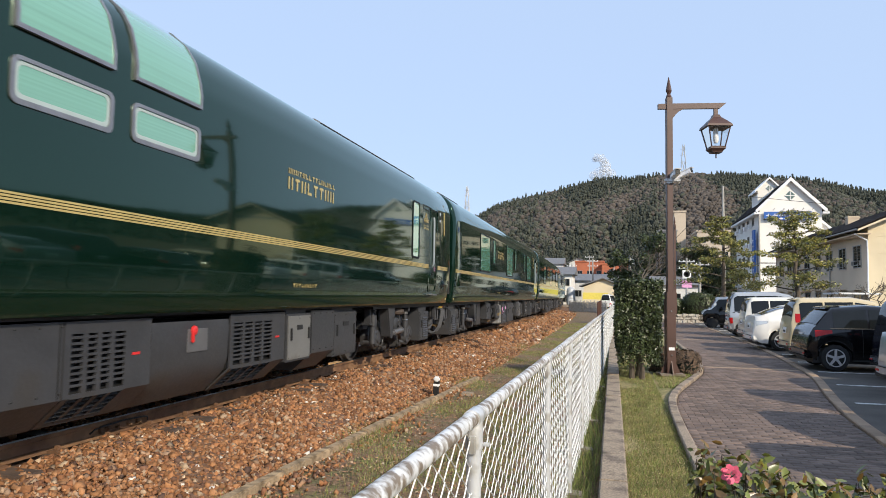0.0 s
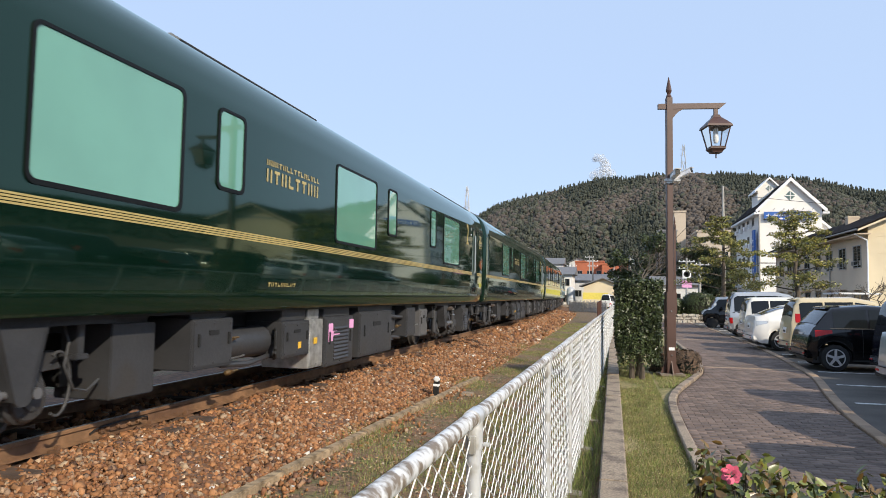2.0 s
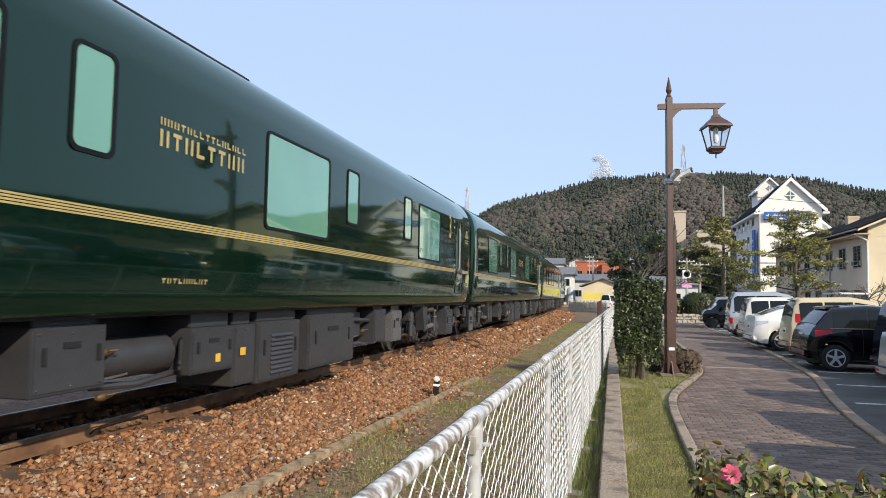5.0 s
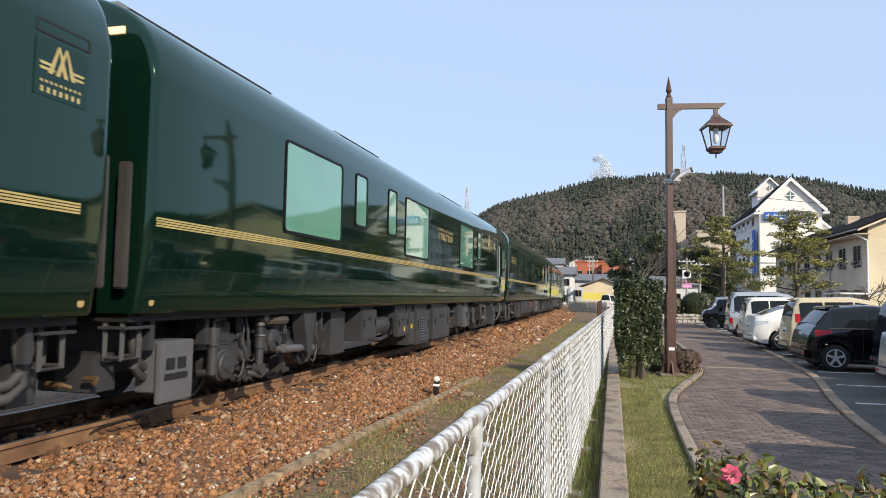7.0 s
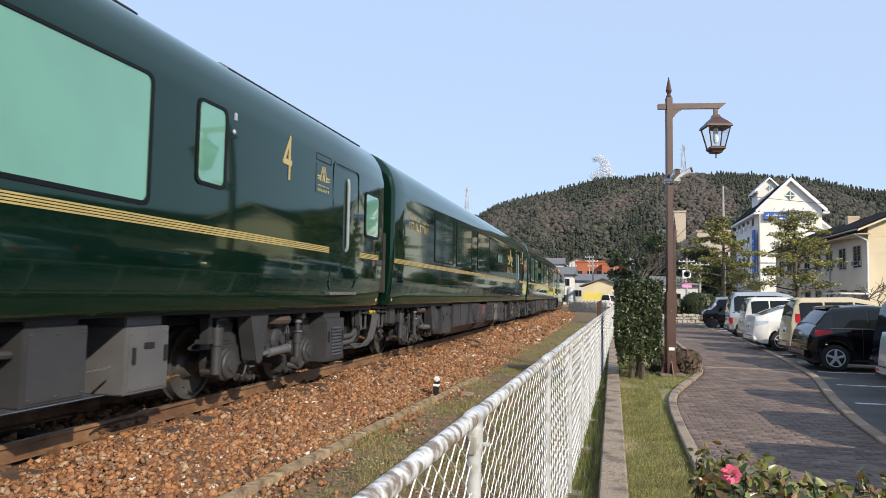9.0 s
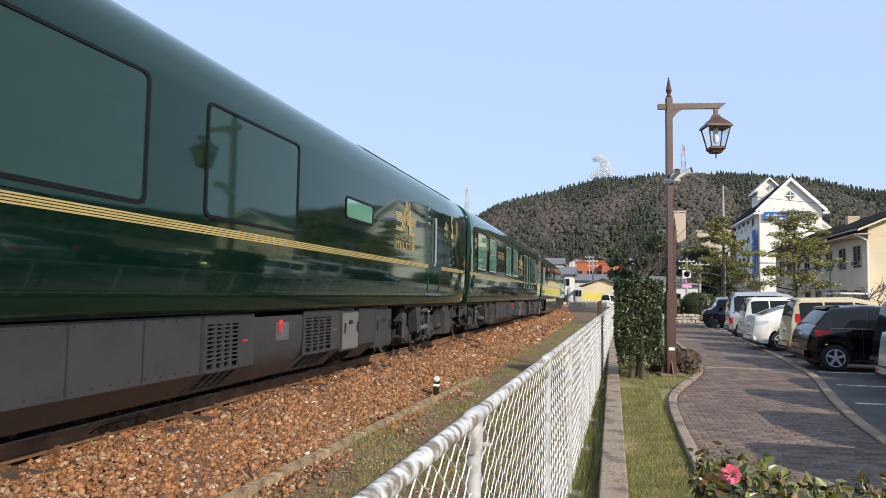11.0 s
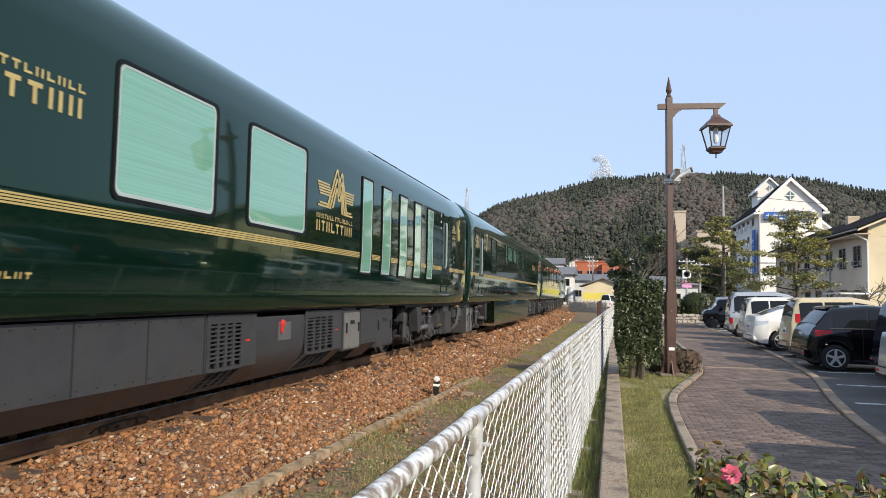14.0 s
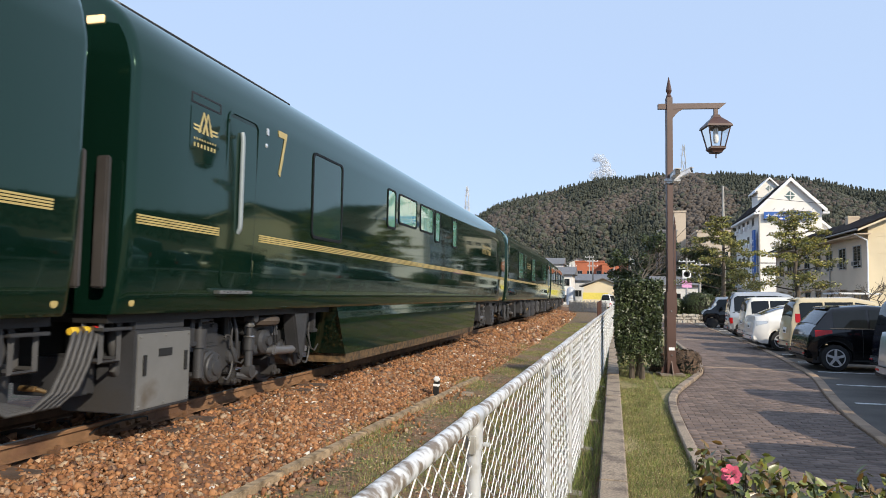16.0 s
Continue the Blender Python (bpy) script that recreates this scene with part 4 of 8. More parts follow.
def grille(car, u0, u1, z0=0.42, z1=1.03, x=1.27):
    """A louvred cover whose foot slants inwards."""
    w = u1 - u0
    m = Matrix.Translation((0, u0, 0))

    def sheet():
        bm = bmesh.new()
        t = 0.02
        prism(bm, [(x - t, z1), (x, z1), (x, z0), (x - 0.28, 0.17), (x - 0.28 - t, 0.18), (x - t, z0 + 0.01)], 0, 0.07, "y")
        prism(bm, [(x - t, z1), (x, z1), (x, z0), (x - 0.28, 0.17), (x - 0.28 - t, 0.18), (x - t, z0 + 0.01)], w - 0.34, w, "y")
        for a, b in ((z1 - 0.10, z1), (z0 - 0.01, z0 + 0.03)):
            prism(bm, [(x - t, b), (x, b), (x, a), (x - t, a)], 0.07, w - 0.34, "y")
        prism(bm, [(x - 0.25, 0.215), (x - 0.28, 0.17), (x - 0.30, 0.18)], 0.07, w - 0.34, "y")
        return bm
    g = shared(("grille", round(w, 2), x), "grille_cover", sheet, M_UNDER, car, m, "grey louvred cover over the machinery")

    def bars():
        bm = bmesh.new()
        a, b = 0.07, w - 0.34
        n = 10
        for k in range(1, n):
            z = z0 + 0.03 + (z1 - 0.13 - z0) * k / n
            prism(bm, [(x - 0.03, z), (x - 0.002, z + 0.008), (x - 0.002, z + 0.03), (x - 0.03, z + 0.022)], a, b, "y")
        for k in range(1, 6):
            f = k / 6
            xx, zz = x - 0.28 * f, z0 - (z0 - 0.17) * f
            prism(bm, [(xx - 0.02, zz - 0.005), (xx, zz), (xx - 0.016, zz + 0.022), (xx - 0.04, zz + 0.018)], a, b, "y")
        for k in range(1, 4):
            y = a + (b - a) * k / 4
            prism(bm, [(x - 0.03, z1 - 0.1), (x - 0.001, z1 - 0.1), (x - 0.001, z0), (x - 0.28, 0.175), (x - 0.31, 0.18), (x - 0.03, z0 + 0.01)], y - 0.025, y + 0.025, "y")
        return bm
    shared(("bars", round(w, 2), x), "louvre", bars, M_UNDER, g)
    shared(("dark", round(w, 2), x), "backing", lambda: prism(bmesh.new(), [(0.6, z1 - 0.05), (x - 0.06, z1 - 0.05), (x - 0.06, z0), (x - 0.32, 0.2), (0.6, 0.2)], 0.02, w - 0.02, "y"), M_BLACK, g)
    shared("red_tag", "marker", lambda: B((x + 0.0, x + 0.006, -0.05, 0.05, -0.012, 0.012), bevel=0.002), M_RED, g, Matrix.Translation((0, w - 0.2, 0.72)), "small red marker")
    return g


def smooth_cover(car, u0, u1, flag=False, x=1.27):
    w = u1 - u0

    def make():
        bm = bmesh.new()
        prism(bm, [(0.7, 0.98), (x - 0.02, 0.98), (x - 0.01, 0.9), (x - 0.02, 0.55), (x - 0.06, 0.42), (x - 0.16, 0.30), (x - 0.3, 0.17), (0.7, 0.17)], 0, w, "y")
        return bm
    c = shared(("smooth", round(w, 2)), "machinery_cover", make, M_UNDER, car, Matrix.Translation((0, u0, 0)), "smooth grey cover with a dirty foot", True)
    if flag:
        shared("hatch", "hatch", lambda: B((x - 0.02, x - 0.004, 0, 0.35, 0.66, 0.90), bevel=0.004), M_DAMPER, c, Matrix.Translation((0, w * 0.42, 0)))

        def tape():
            bm = B((x, x + 0.03, 0.04, 0.08, 0.76, 0.88), bevel=0.01)
            lathe(bm, [(0.05, 0), (0.046, 0.02), (0.02, 0.03)], (x, 0.09, 0.885), "x", 12)
            return bm
        shared("tape", "cock_handle", tape, M_RED, c, Matrix.Translation((0, w * 0.42, 0)), "red valve handle")
    return c


def long_cover(car, u0, u1, x=1.27):
    w = u1 - u0

    def make():
        bm = bmesh.new()
        prism(bm, [(0.6, 1.03), (x, 1.03), (x, 0.42), (x - 0.28, 0.17), (0.6, 0.17)], 0, w, "y")
        return bm
    c = shared(("long", round(w, 2)), "machinery_cover", make, M_UNDER, car, Matrix.Translation((0, u0, 0)), "flat grey machinery cover with a slanted dirty foot")

    def seams():
        bm = bmesh.new()
        for k in range(int(w / 0.9) + 1):
            y = min(0.02 + k * 0.9, w - 0.02)
            prism(bm, [(x, 1.02), (x + 0.006, 1.02), (x + 0.006, 0.43), (x, 0.43)], y - 0.006, y + 0.006, "y")
        bolts(bm, x, list(np.arange(0.1, w, 0.22)), [0.47, 0.99], 0.009)
        return bm
    shared(("seams", round(w, 2)), "seam", seams, M_BLACK, c)
    return c


WHEELS = []


def bogie(car, c, rear):
    """A bogie: the front one has its damper bracket behind the air spring, the rear one before it."""
    m = Matrix.Translation((0, c, 0))

    def side_beam():
        bm = bmesh.new()
        prism(bm, [(-1.5, 0.62), (-1.42, 0.78), (-0.75, 0.80), (-0.45, 0.66), (0.45, 0.66), (0.75, 0.80), (1.42, 0.78), (1.5, 0.62), (0.8, 0.60), (0.5, 0.46), (-0.5, 0.46), (-0.8, 0.60)], 0.80, 0.96, "x")
        bmesh.ops.bevel(bm, geom=bm.edges[:], offset=0.012, segments=1, affect="EDGES")
        for q in (-1, 1):
            tube(bm, [(0.88, q * 0.5, 0.7), (0.88, q * 0.5, 0.98)], 0.06, 10)
        return bm

    def cross():
        bm = B((-0.96, -0.80, -1.4, 1.4, 0.58, 0.76), (-0.82, 0.82, -0.17, 0.17, 0.48, 0.75), bevel=0.02)
        lathe(bm, [(0.24, -0.5), (0.26, -0.45), (0.26, 0.45), (0.24, 0.5)], (0.2, 0.45, 0.52), "x", 14)
        return bm
    b = shared("bogie", "bogie", cross, M_UNDER, car, m, "dark grey bogie with dampers and air springs")
    shared("side_beam", "side_beam", side_beam, M_UNDER, b)
    for k in (-1, 1):
        at = Matrix.Translation((0, k * 1.05, 0))

        def arm():
            bm = bmesh.new()
            prism(bm, [(-0.20, 0.30), (0.12, 0.27), (0.24, 0.36), (0.52, 0.44), (0.55, 0.60), (0.30, 0.62), (0.16, 0.66), (-0.18, 0.66), (-0.26, 0.5)], 0.82, 1.0, "x")
            bmesh.ops.bevel(bm, geom=bm.edges[:], offset=0.015, segments=1, affect="EDGES")
            lathe(bm, [(0.10, 0), (0.10, 0.05), (0.06, 0.07)], (1.0, 0.46, 0.52), "x", 14)
            return bm
        if k < 0:
            shared("axle_arm", "axle_arm", arm, M_UNDER, b, at)
        else:
            def arm_back():
                bm = arm()
                for q in bm.verts:
                    q.co.y = -q.co.y
                bmesh.ops.reverse_faces(bm, faces=bm.faces)
                return bm
            shared("axle_arm_back", "axle_arm", arm_back, M_UNDER, b, at)

        def box():
            bm = bmesh.new()
            lathe(bm, [(0.19, 0), (0.19, 0.05), (0.165, 0.07), (0.165, 0.10), (0.15, 0.115), (0.085, 0.12), (0.08, 0.14), (0.03, 0.145)], (0.99, 0, 0.43), "x", 24)
            for q in range(6):
                a = math.pi * q / 3
                lathe(bm, [(0.014, 0), (0.014, 0.012)], (1.10, 0.125 * math.cos(a), 0.43 + 0.125 * math.sin(a)), "x", 6)
            return bm
        shared("axle_box", "axle_box", box, M_UNDER, b, at, "round grey axle box cover", True)
        shared("housing", "spring_housing", lambda: B((0.82, 1.0, -0.13, 0.19, 0.66, 0.92), (0.80, 0.96, -0.20, 0.26, 0.62, 0.68), (1.0, 1.015, -0.07, 0.12, 0.70, 0.88), bevel=0.015), M_UNDER, b, at)

        def coil():
            bm = bmesh.new()
            tube(bm, [(0.93 + 0.10 * math.cos(a), 0.10 * math.sin(a), 0.90 + 0.13 * a / 25.2) for a in np.linspace(0, 25.2, 48)], 0.018, 5)
            return bm
        shared("coil", "coil_spring", coil, M_UNDER, b, at, "", True)

        def cables():
            bm = bmesh.new()
            tube(bm, [(1.06, 0.30 + 0.13 * math.sin(a), 0.52 + 0.26 * math.cos(a)) for a in np.linspace(-0.5, 3.6, 14)], 0.013, 6)
            tube(bm, [(1.02, 0.36, 1.03), (1.06, 0.40, 0.85), (1.08, 0.34, 0.66), (1.08, 0.45, 0.46), (1.06, 0.62, 0.42), (1.04, 0.78, 0.5)], 0.012, 6)
            return bm
        shared("cable", "cable", cables, M_HOSE, b, at, "", True)
        ws = shared("wheelset", "wheelset", wheel_mesh, M_WHEEL, b, Matrix.Translation((0, k * 1.05, 0.43)), "dark steel wheelset", True)
        WHEELS.append((ws, k * 1.05))

        def caliper():
            bm = B((0.62, 0.98, -0.08, 0.10, 0.30, 0.42), (0.80, 1.02, -0.02, 0.08, 0.16, 0.32), (0.84, 0.98, -0.06, 0.06, 0.42, 0.52), bevel=0.02)
            for q in (-0.04, 0.06):
                lathe(bm, [(0.035, 0), (0.035, 0.04)], (1.02, q, 0.22), "x", 8)
            return bm
        shared("caliper", "brake_unit", caliper, M_UNDER, b, Matrix.Translation((0, k * 0.50, 0)), "grimy brake unit")
        shared("bracket_small", "hanger", lambda: B((1.0, 1.12, -0.04, 0.04, 0.74, 1.06), (0.96, 1.14, -0.07, 0.07, 0.70, 0.75), bevel=0.008), M_UNDER, b, Matrix.Translation((0, k * 1.52, 0)))

    def damper():
        bm = bmesh.new()
        tube(bm, [(1.12, 0, 0.36), (1.12, 0, 0.44)], 0.06, 12)
        tube(bm, [(1.12, 0, 0.44), (1.12, 0, 0.70)], 0.058, 14)
        tube(bm, [(1.12, 0, 0.68), (1.12, 0, 0.88)], 0.076, 14)
        tube(bm, [(1.12, 0, 0.88), (1.12, 0, 0.99)], 0.024, 8)
        tube(bm, [(0.94, 0, 0.38), (1.16, 0, 0.38)], 0.035, 8)
        bm2 = B((0.94, 1.18, -0.07, 0.07, 0.955, 0.985), bevel=0.006)
        me = bpy.data.meshes.new("tmp")
        bm2.to_mesh(me)
        bm.from_mesh(me)
        bpy.data.meshes.remove(me)
        return bm
    shared("damper", "axle_damper", damper, M_UNDER, b, Matrix.Translation((0, -1.40, 0)), "", True)

    def spring():
        return lathe(bmesh.new(), [(0.26, 0.85), (0.31, 0.875), (0.33, 0.92), (0.31, 0.965), (0.26, 0.985), (0.2, 1.03)], (0.93, 0, 0), "z", 22)
    shared("airspring", "air_spring", spring, M_SPRING, b, Matrix.Translation((0, 0.08, 0)), "brown rubber air spring", True)

    def under_spring():
        bm = B((0.78, 1.04, -0.34, 0.34, 0.76, 0.85), (0.96, 1.06, -0.26, 0.22, 0.50, 0.78), bevel=0.015)
        lathe(bm, [(0.16, 0), (0.16, 0.05), (0.12, 0.08), (0.06, 0.09), (0.06, 0.13)], (1.05, 0.06, 0.66), "x", 18)
        lathe(bm, [(0.05, 0), (0.05, 0.06)], (1.05, -0.19, 0.58), "x", 10)
        return bm
    shared("lever_unit", "levelling_unit", under_spring, M_UNDER, b)

    # the upright link with bright collars
    def link():
        bm = bmesh.new()
        tube(bm, [(1.12, 0, 0.34), (1.12, 0, 0.60)], 0.05, 12)
        tube(bm, [(1.12, 0, 0.58), (1.12, 0, 0.72)], 0.066, 12)
        tube(bm, [(1.12, 0, 0.72), (1.12, 0, 0.86)], 0.04, 10)
        lathe(bm, [(0.075, -0.06), (0.075, 0.06)], (1.12, 0, 0.32), "x", 12)
        lathe(bm, [(0.06, -0.05), (0.06, 0.09)], (1.12, 0, 0.97), "x", 12)
        tube(bm, [(1.02, -0.12, 0.28), (1.14, 0.02, 0.24), (1.14, 0.14, 0.29)], 0.04, 8)
        return bm
    lu = 0.62 if rear else -0.36
    lk = shared("link", "anti_roll_link", link, M_UNDER, b, Matrix.Translation((0, lu, 0)), "", True)
    shared("collar", "collar", lambda: lathe(lathe(bmesh.new(), [(0.058, 0.86), (0.062, 0.88), (0.062, 0.90), (0.045, 0.91)], (1.12, 0, 0), "z", 14), [(0.06, 0.725), (0.07, 0.735), (0.06, 0.75)], (1.12, 0, 0), "z", 14), M_STEEL, lk, None, "bright steel collar", True)

    # tapered bracket that carries the yaw damper
    def bracket():
        bm = bmesh.new()
        for x0, x1, e in ((1.22, 1.25, 0.0), (1.06, 1.09, 0.0)):
            prism(bm, [(-0.23, 1.06), (0.23, 1.06), (0.09, 0.46), (0.05, 0.42), (-0.02, 0.42), (-0.05, 0.46)], x0, x1, "x")
        prism(bm, [(0.20, 1.06), (0.235, 1.06), (0.095, 0.46), (0.06, 0.46)], 1.06, 1.25, "x")
        prism(bm, [(-0.235, 1.06), (-0.20, 1.06), (-0.02, 0.46), (-0.055, 0.46)], 1.06, 1.22, "x")
        return bm
    shared("bracket", "damper_bracket", bracket, M_UNDER, b, Matrix.Translation((0, -0.68 if rear else 0.82, 0)), "tapered grey damper bracket")

    def yaw():
        bm = bmesh.new()
        tube(bm, [(1.17, 0.42, 0.52), (1.17, 0.86, 0.50)], 0.03, 10)
        tube(bm, [(1.17, 0.0, 0.535), (1.17, 0.56, 0.51)], 0.055, 16)
        tube(bm, [(1.17, 0.03, 0.535), (1.17, 0.08, 0.533)], 0.062, 16)
        tube(bm, [(1.02, 0.0, 0.535), (1.20, 0.0, 0.535)], 0.05, 10)
        tube(bm, [(1.08, 0.86, 0.50), (1.24, 0.86, 0.50)], 0.045, 10)
        return bm

    def yaw_back():
        bm = yaw()
        for q in bm.verts:
            q.co.y = -q.co.y
        bmesh.ops.reverse_faces(bm, faces=bm.faces)
        return bm
    if rear:
        shared("yaw_rear", "yaw_damper", yaw_back, M_DAMPER, b, Matrix.Translation((0, 0.24, 0)), "pale grey horizontal yaw damper", True)
    else:
        shared("yaw", "yaw_damper", yaw, M_DAMPER, b, Matrix.Translation((0, 0.12, 0)), "pale grey horizontal yaw damper", True)

    def pipes():
        bm = bmesh.new()
        for o in (0.0, 0.07, 0.13):
            tube(bm, [(1.0, 0.34 + o, 1.05), (1.03, 0.36 + o, 0.86), (1.06, 0.33 + o, 0.72), (1.02, 0.42 + o, 0.58)], 0.014, 6)
        tube(bm, [(1.04, -0.98, 1.02), (1.06, -0.6, 1.0), (1.06, 0.9, 1.0)], 0.022, 8)
        tube(bm, [(1.0, -0.56, 1.04), (1.06, -0.55, 0.8), (1.06, -0.52, 0.5), (1.0, -0.46, 0.38)], 0.02, 7)
        tube(bm, [(1.0, 0.86, 0.96), (1.04, 0.80, 0.72), (1.02, 0.74, 0.52)], 0.018, 7)
        return bm
    shared("pipes", "pipework", pipes, M_UNDER, b, None, "", True)
    return b


def wheel_mesh():
    bm = bmesh.new()
    for s in (-1, 1):
        prof = [(0.09, 0.40), (0.16, 0.43), (0.30, 0.475), (0.385, 0.47), (0.39, 0.45), (0.445, 0.448), (0.455, 0.463), (0.432, 0.483), (0.425, 0.57), (0.385, 0.573), (0.375, 0.53), (0.20, 0.50), (0.15, 0.58), (0.09, 0.585)]
        lathe(bm, [(r, s * h) for r, h in (prof if s > 0 else prof)], (0, 0, 0), "x", 30)
        for k in range(6):
            a = math.pi * k / 3
            lathe(bm, [(0.018, 0), (0.018, 0.02)], (s * 0.512, 0.28 * math.cos(a), 0.28 * math.sin(a)), "x", 6)
    tube(bm, [(-0.95, 0, 0), (0.98, 0, 0)], 0.085, 10)
    bmesh.ops.recalc_face_normals(bm, faces=bm.faces)
    return bm


def car_end(car, rear, jumpers):
    """The end of a car: hood panels, gangway and hoses. Mirrored along the car for the rear."""
    def at(u):
        return (21.3 - u) if rear else u

    def mm(boxes):
        out = []
        for x0, x1, u0, u1, z0, z1 in boxes:
            a, b = sorted((at(u0), at(u1)))
            out.append((x0, x1, a, b, z0, z1))
        return out
    k = "rear" if rear else "front"
    shared(("hood", k), "hood_panel", lambda: B(*mm([(1.22, 1.34, 0.11, 0.17, 1.30, 2.42)]), bevel=0.015), M_BELLOWS, car, None, "grey-brown corner hood panel")
    shared(("hood2", k), "hood_panel", lambda: B(*mm([(-1.34, -1.22, 0.11, 0.17, 1.30, 2.42)]), bevel=0.015), M_BELLOWS, car, None, "grey-brown corner hood panel")

    if not rear:
        shared("end_sign", "lit_panel", lambda: B((0.94, 1.12, 0.232, 0.248, 3.63, 3.70), bevel=0.004), M_SIGNGLOW, car, None, "small warm lit panel on the car end")

    def gang():
        bm = bmesh.new()
        for i in range(5):
            u = 0.0 + 0.05 * i
            o = rounded(-0.62, 0.62, 1.05, 3.25, 0.15, 3)
            w = 0.0 if i % 2 else 0.04
            prism(bm, [(x * (1 + w), 1.05 + (z - 1.05) * (1 + w)) for x, z in o], min(at(u), at(u + 0.045)), max(at(u), at(u + 0.045)), "y")
        return bm
    shared(("gang", k), "gangway_bellows", gang, M_BLACK, car)
    shared(("shelf", k), "end_beam", lambda: B(*mm([(0.5, 1.2, 0.30, 0.62, 1.02, 1.08), (0.3, 0.9, 0.3, 0.6, 0.35, 0.7)]), bevel=0.01), M_UNDER, car)

    # open hangers under the corner
    def hanger():
        bm = bmesh.new()
        for x in (1.16, 0.98):
            tube(bm, [(x, at(0.34), 1.04), (x, at(0.34), 0.66), (x, at(0.56), 0.66), (x, at(0.56), 1.04)], 0.028, 4)
        for u in (0.34, 0.56):
            tube(bm, [(0.98, at(u), 0.67), (1.16, at(u), 0.67)], 0.024, 4)
        return bm
    shared(("hanger", k), "hanger", hanger, M_UNDER, car)
    shared(("plate", k), "hanger_plate", lambda: B(*mm([(0.94, 1.24, 0.28, 0.64, 0.93, 0.96), (1.12, 1.20, 0.66, 0.74, 0.72, 1.04)]), bevel=0.006), M_UNDER, car)

    def fat_pipes():
        bm = bmesh.new()
        for o, z in ((0.0, 0.56), (0.0, 0.46)):
            tube(bm, [(1.06, at(0.60 + (0.56 - z)), 1.02), (1.08, at(0.58 + (0.56 - z)), 0.82), (1.08, at(0.62), z + 0.10), (1.06, at(0.74), z), (1.0, at(1.0), z - 0.02), (0.9, at(1.15), z)], 0.045, 10)
        return bm
    shared(("fat", k), "air_pipe", fat_pipes, M_HOSE, car, None, "thick grey air pipe", True)
    if jumpers:
        for i in range(5):
            def hose(i=i):
                bm = bmesh.new()
                u = 0.02 + 0.065 * i
                return tube(bm, [(1.12, at(u + 0.06), 0.93), (1.16, at(u), 0.86), (1.15, at(u - 0.06), 0.66), (1.12, at(u - 0.14), 0.46), (1.05, at(u - 0.26), 0.34), (0.98, at(u - 0.42), 0.32), (0.92, at(-0.55 + 0.02 * i), 0.42)], 0.021, 8)
            shared(("hose", k, i), "jumper_cable", hose, M_HOSE, car, None, "grey looped jumper cable", True)
            shared(("plug", k, i), "cable_plug", lambda: lathe(bmesh.new(), [(0.03, 0), (0.036, 0.02), (0.036, 0.07), (0.028, 0.09)], (1.10, min(at(0.05 + 0.065 * i), at(0.09 + 0.065 * i)), 0.94), "y", 10), M_PLUG_RED if i == 4 else M_PLUG_YELLOW if i in (0, 2) else M_BRASS, car, None, "coloured cable plug", True)

    def cock():
        bm = bmesh.new()
        tube(bm, [(0.9, at(0.20), 0.50), (1.04, at(0.20), 0.50)], 0.024, 10)
        tube(bm, [(1.04, at(0.20), 0.50), (1.07, at(0.13), 0.47)], 0.018, 10)
        return bm
    shared(("cock", k), "air_cock", cock, M_BRASS, car, None, "brass air cock", True)
    shared(("badge", k), "badge", lambda: lathe(bmesh.new(), [(0.038, 0), (0.034, 0.008)], (body_x(1.17) - 0.004, at(0.42), 1.18), "x", 16), M_GOLD, car, None, "small round gold badge")


def roof_gear(car, spans):
    for a, b in spans:
        shared(("roof", round(b - a, 2)), "roof_fairing", lambda: B((0.74, 0.94, 0, b - a, 3.92, 4.005), bevel=0.012), M_ROOFTRIM, car, Matrix.Translation((0, a, 0)), "long grey roof fairing")
        shared(("roofd", round(b - a, 2)), "roof_gap", lambda: B((0.74, 1.03, 0.05, b - a - 0.05, 3.90, 3.945), bevel=0.01), M_BLACK, car, Matrix.Translation((0, a, 0)))


M_WARN = mat("yellow_label", (0.7, 0.42, 0.04), 0.6, var=0.08)


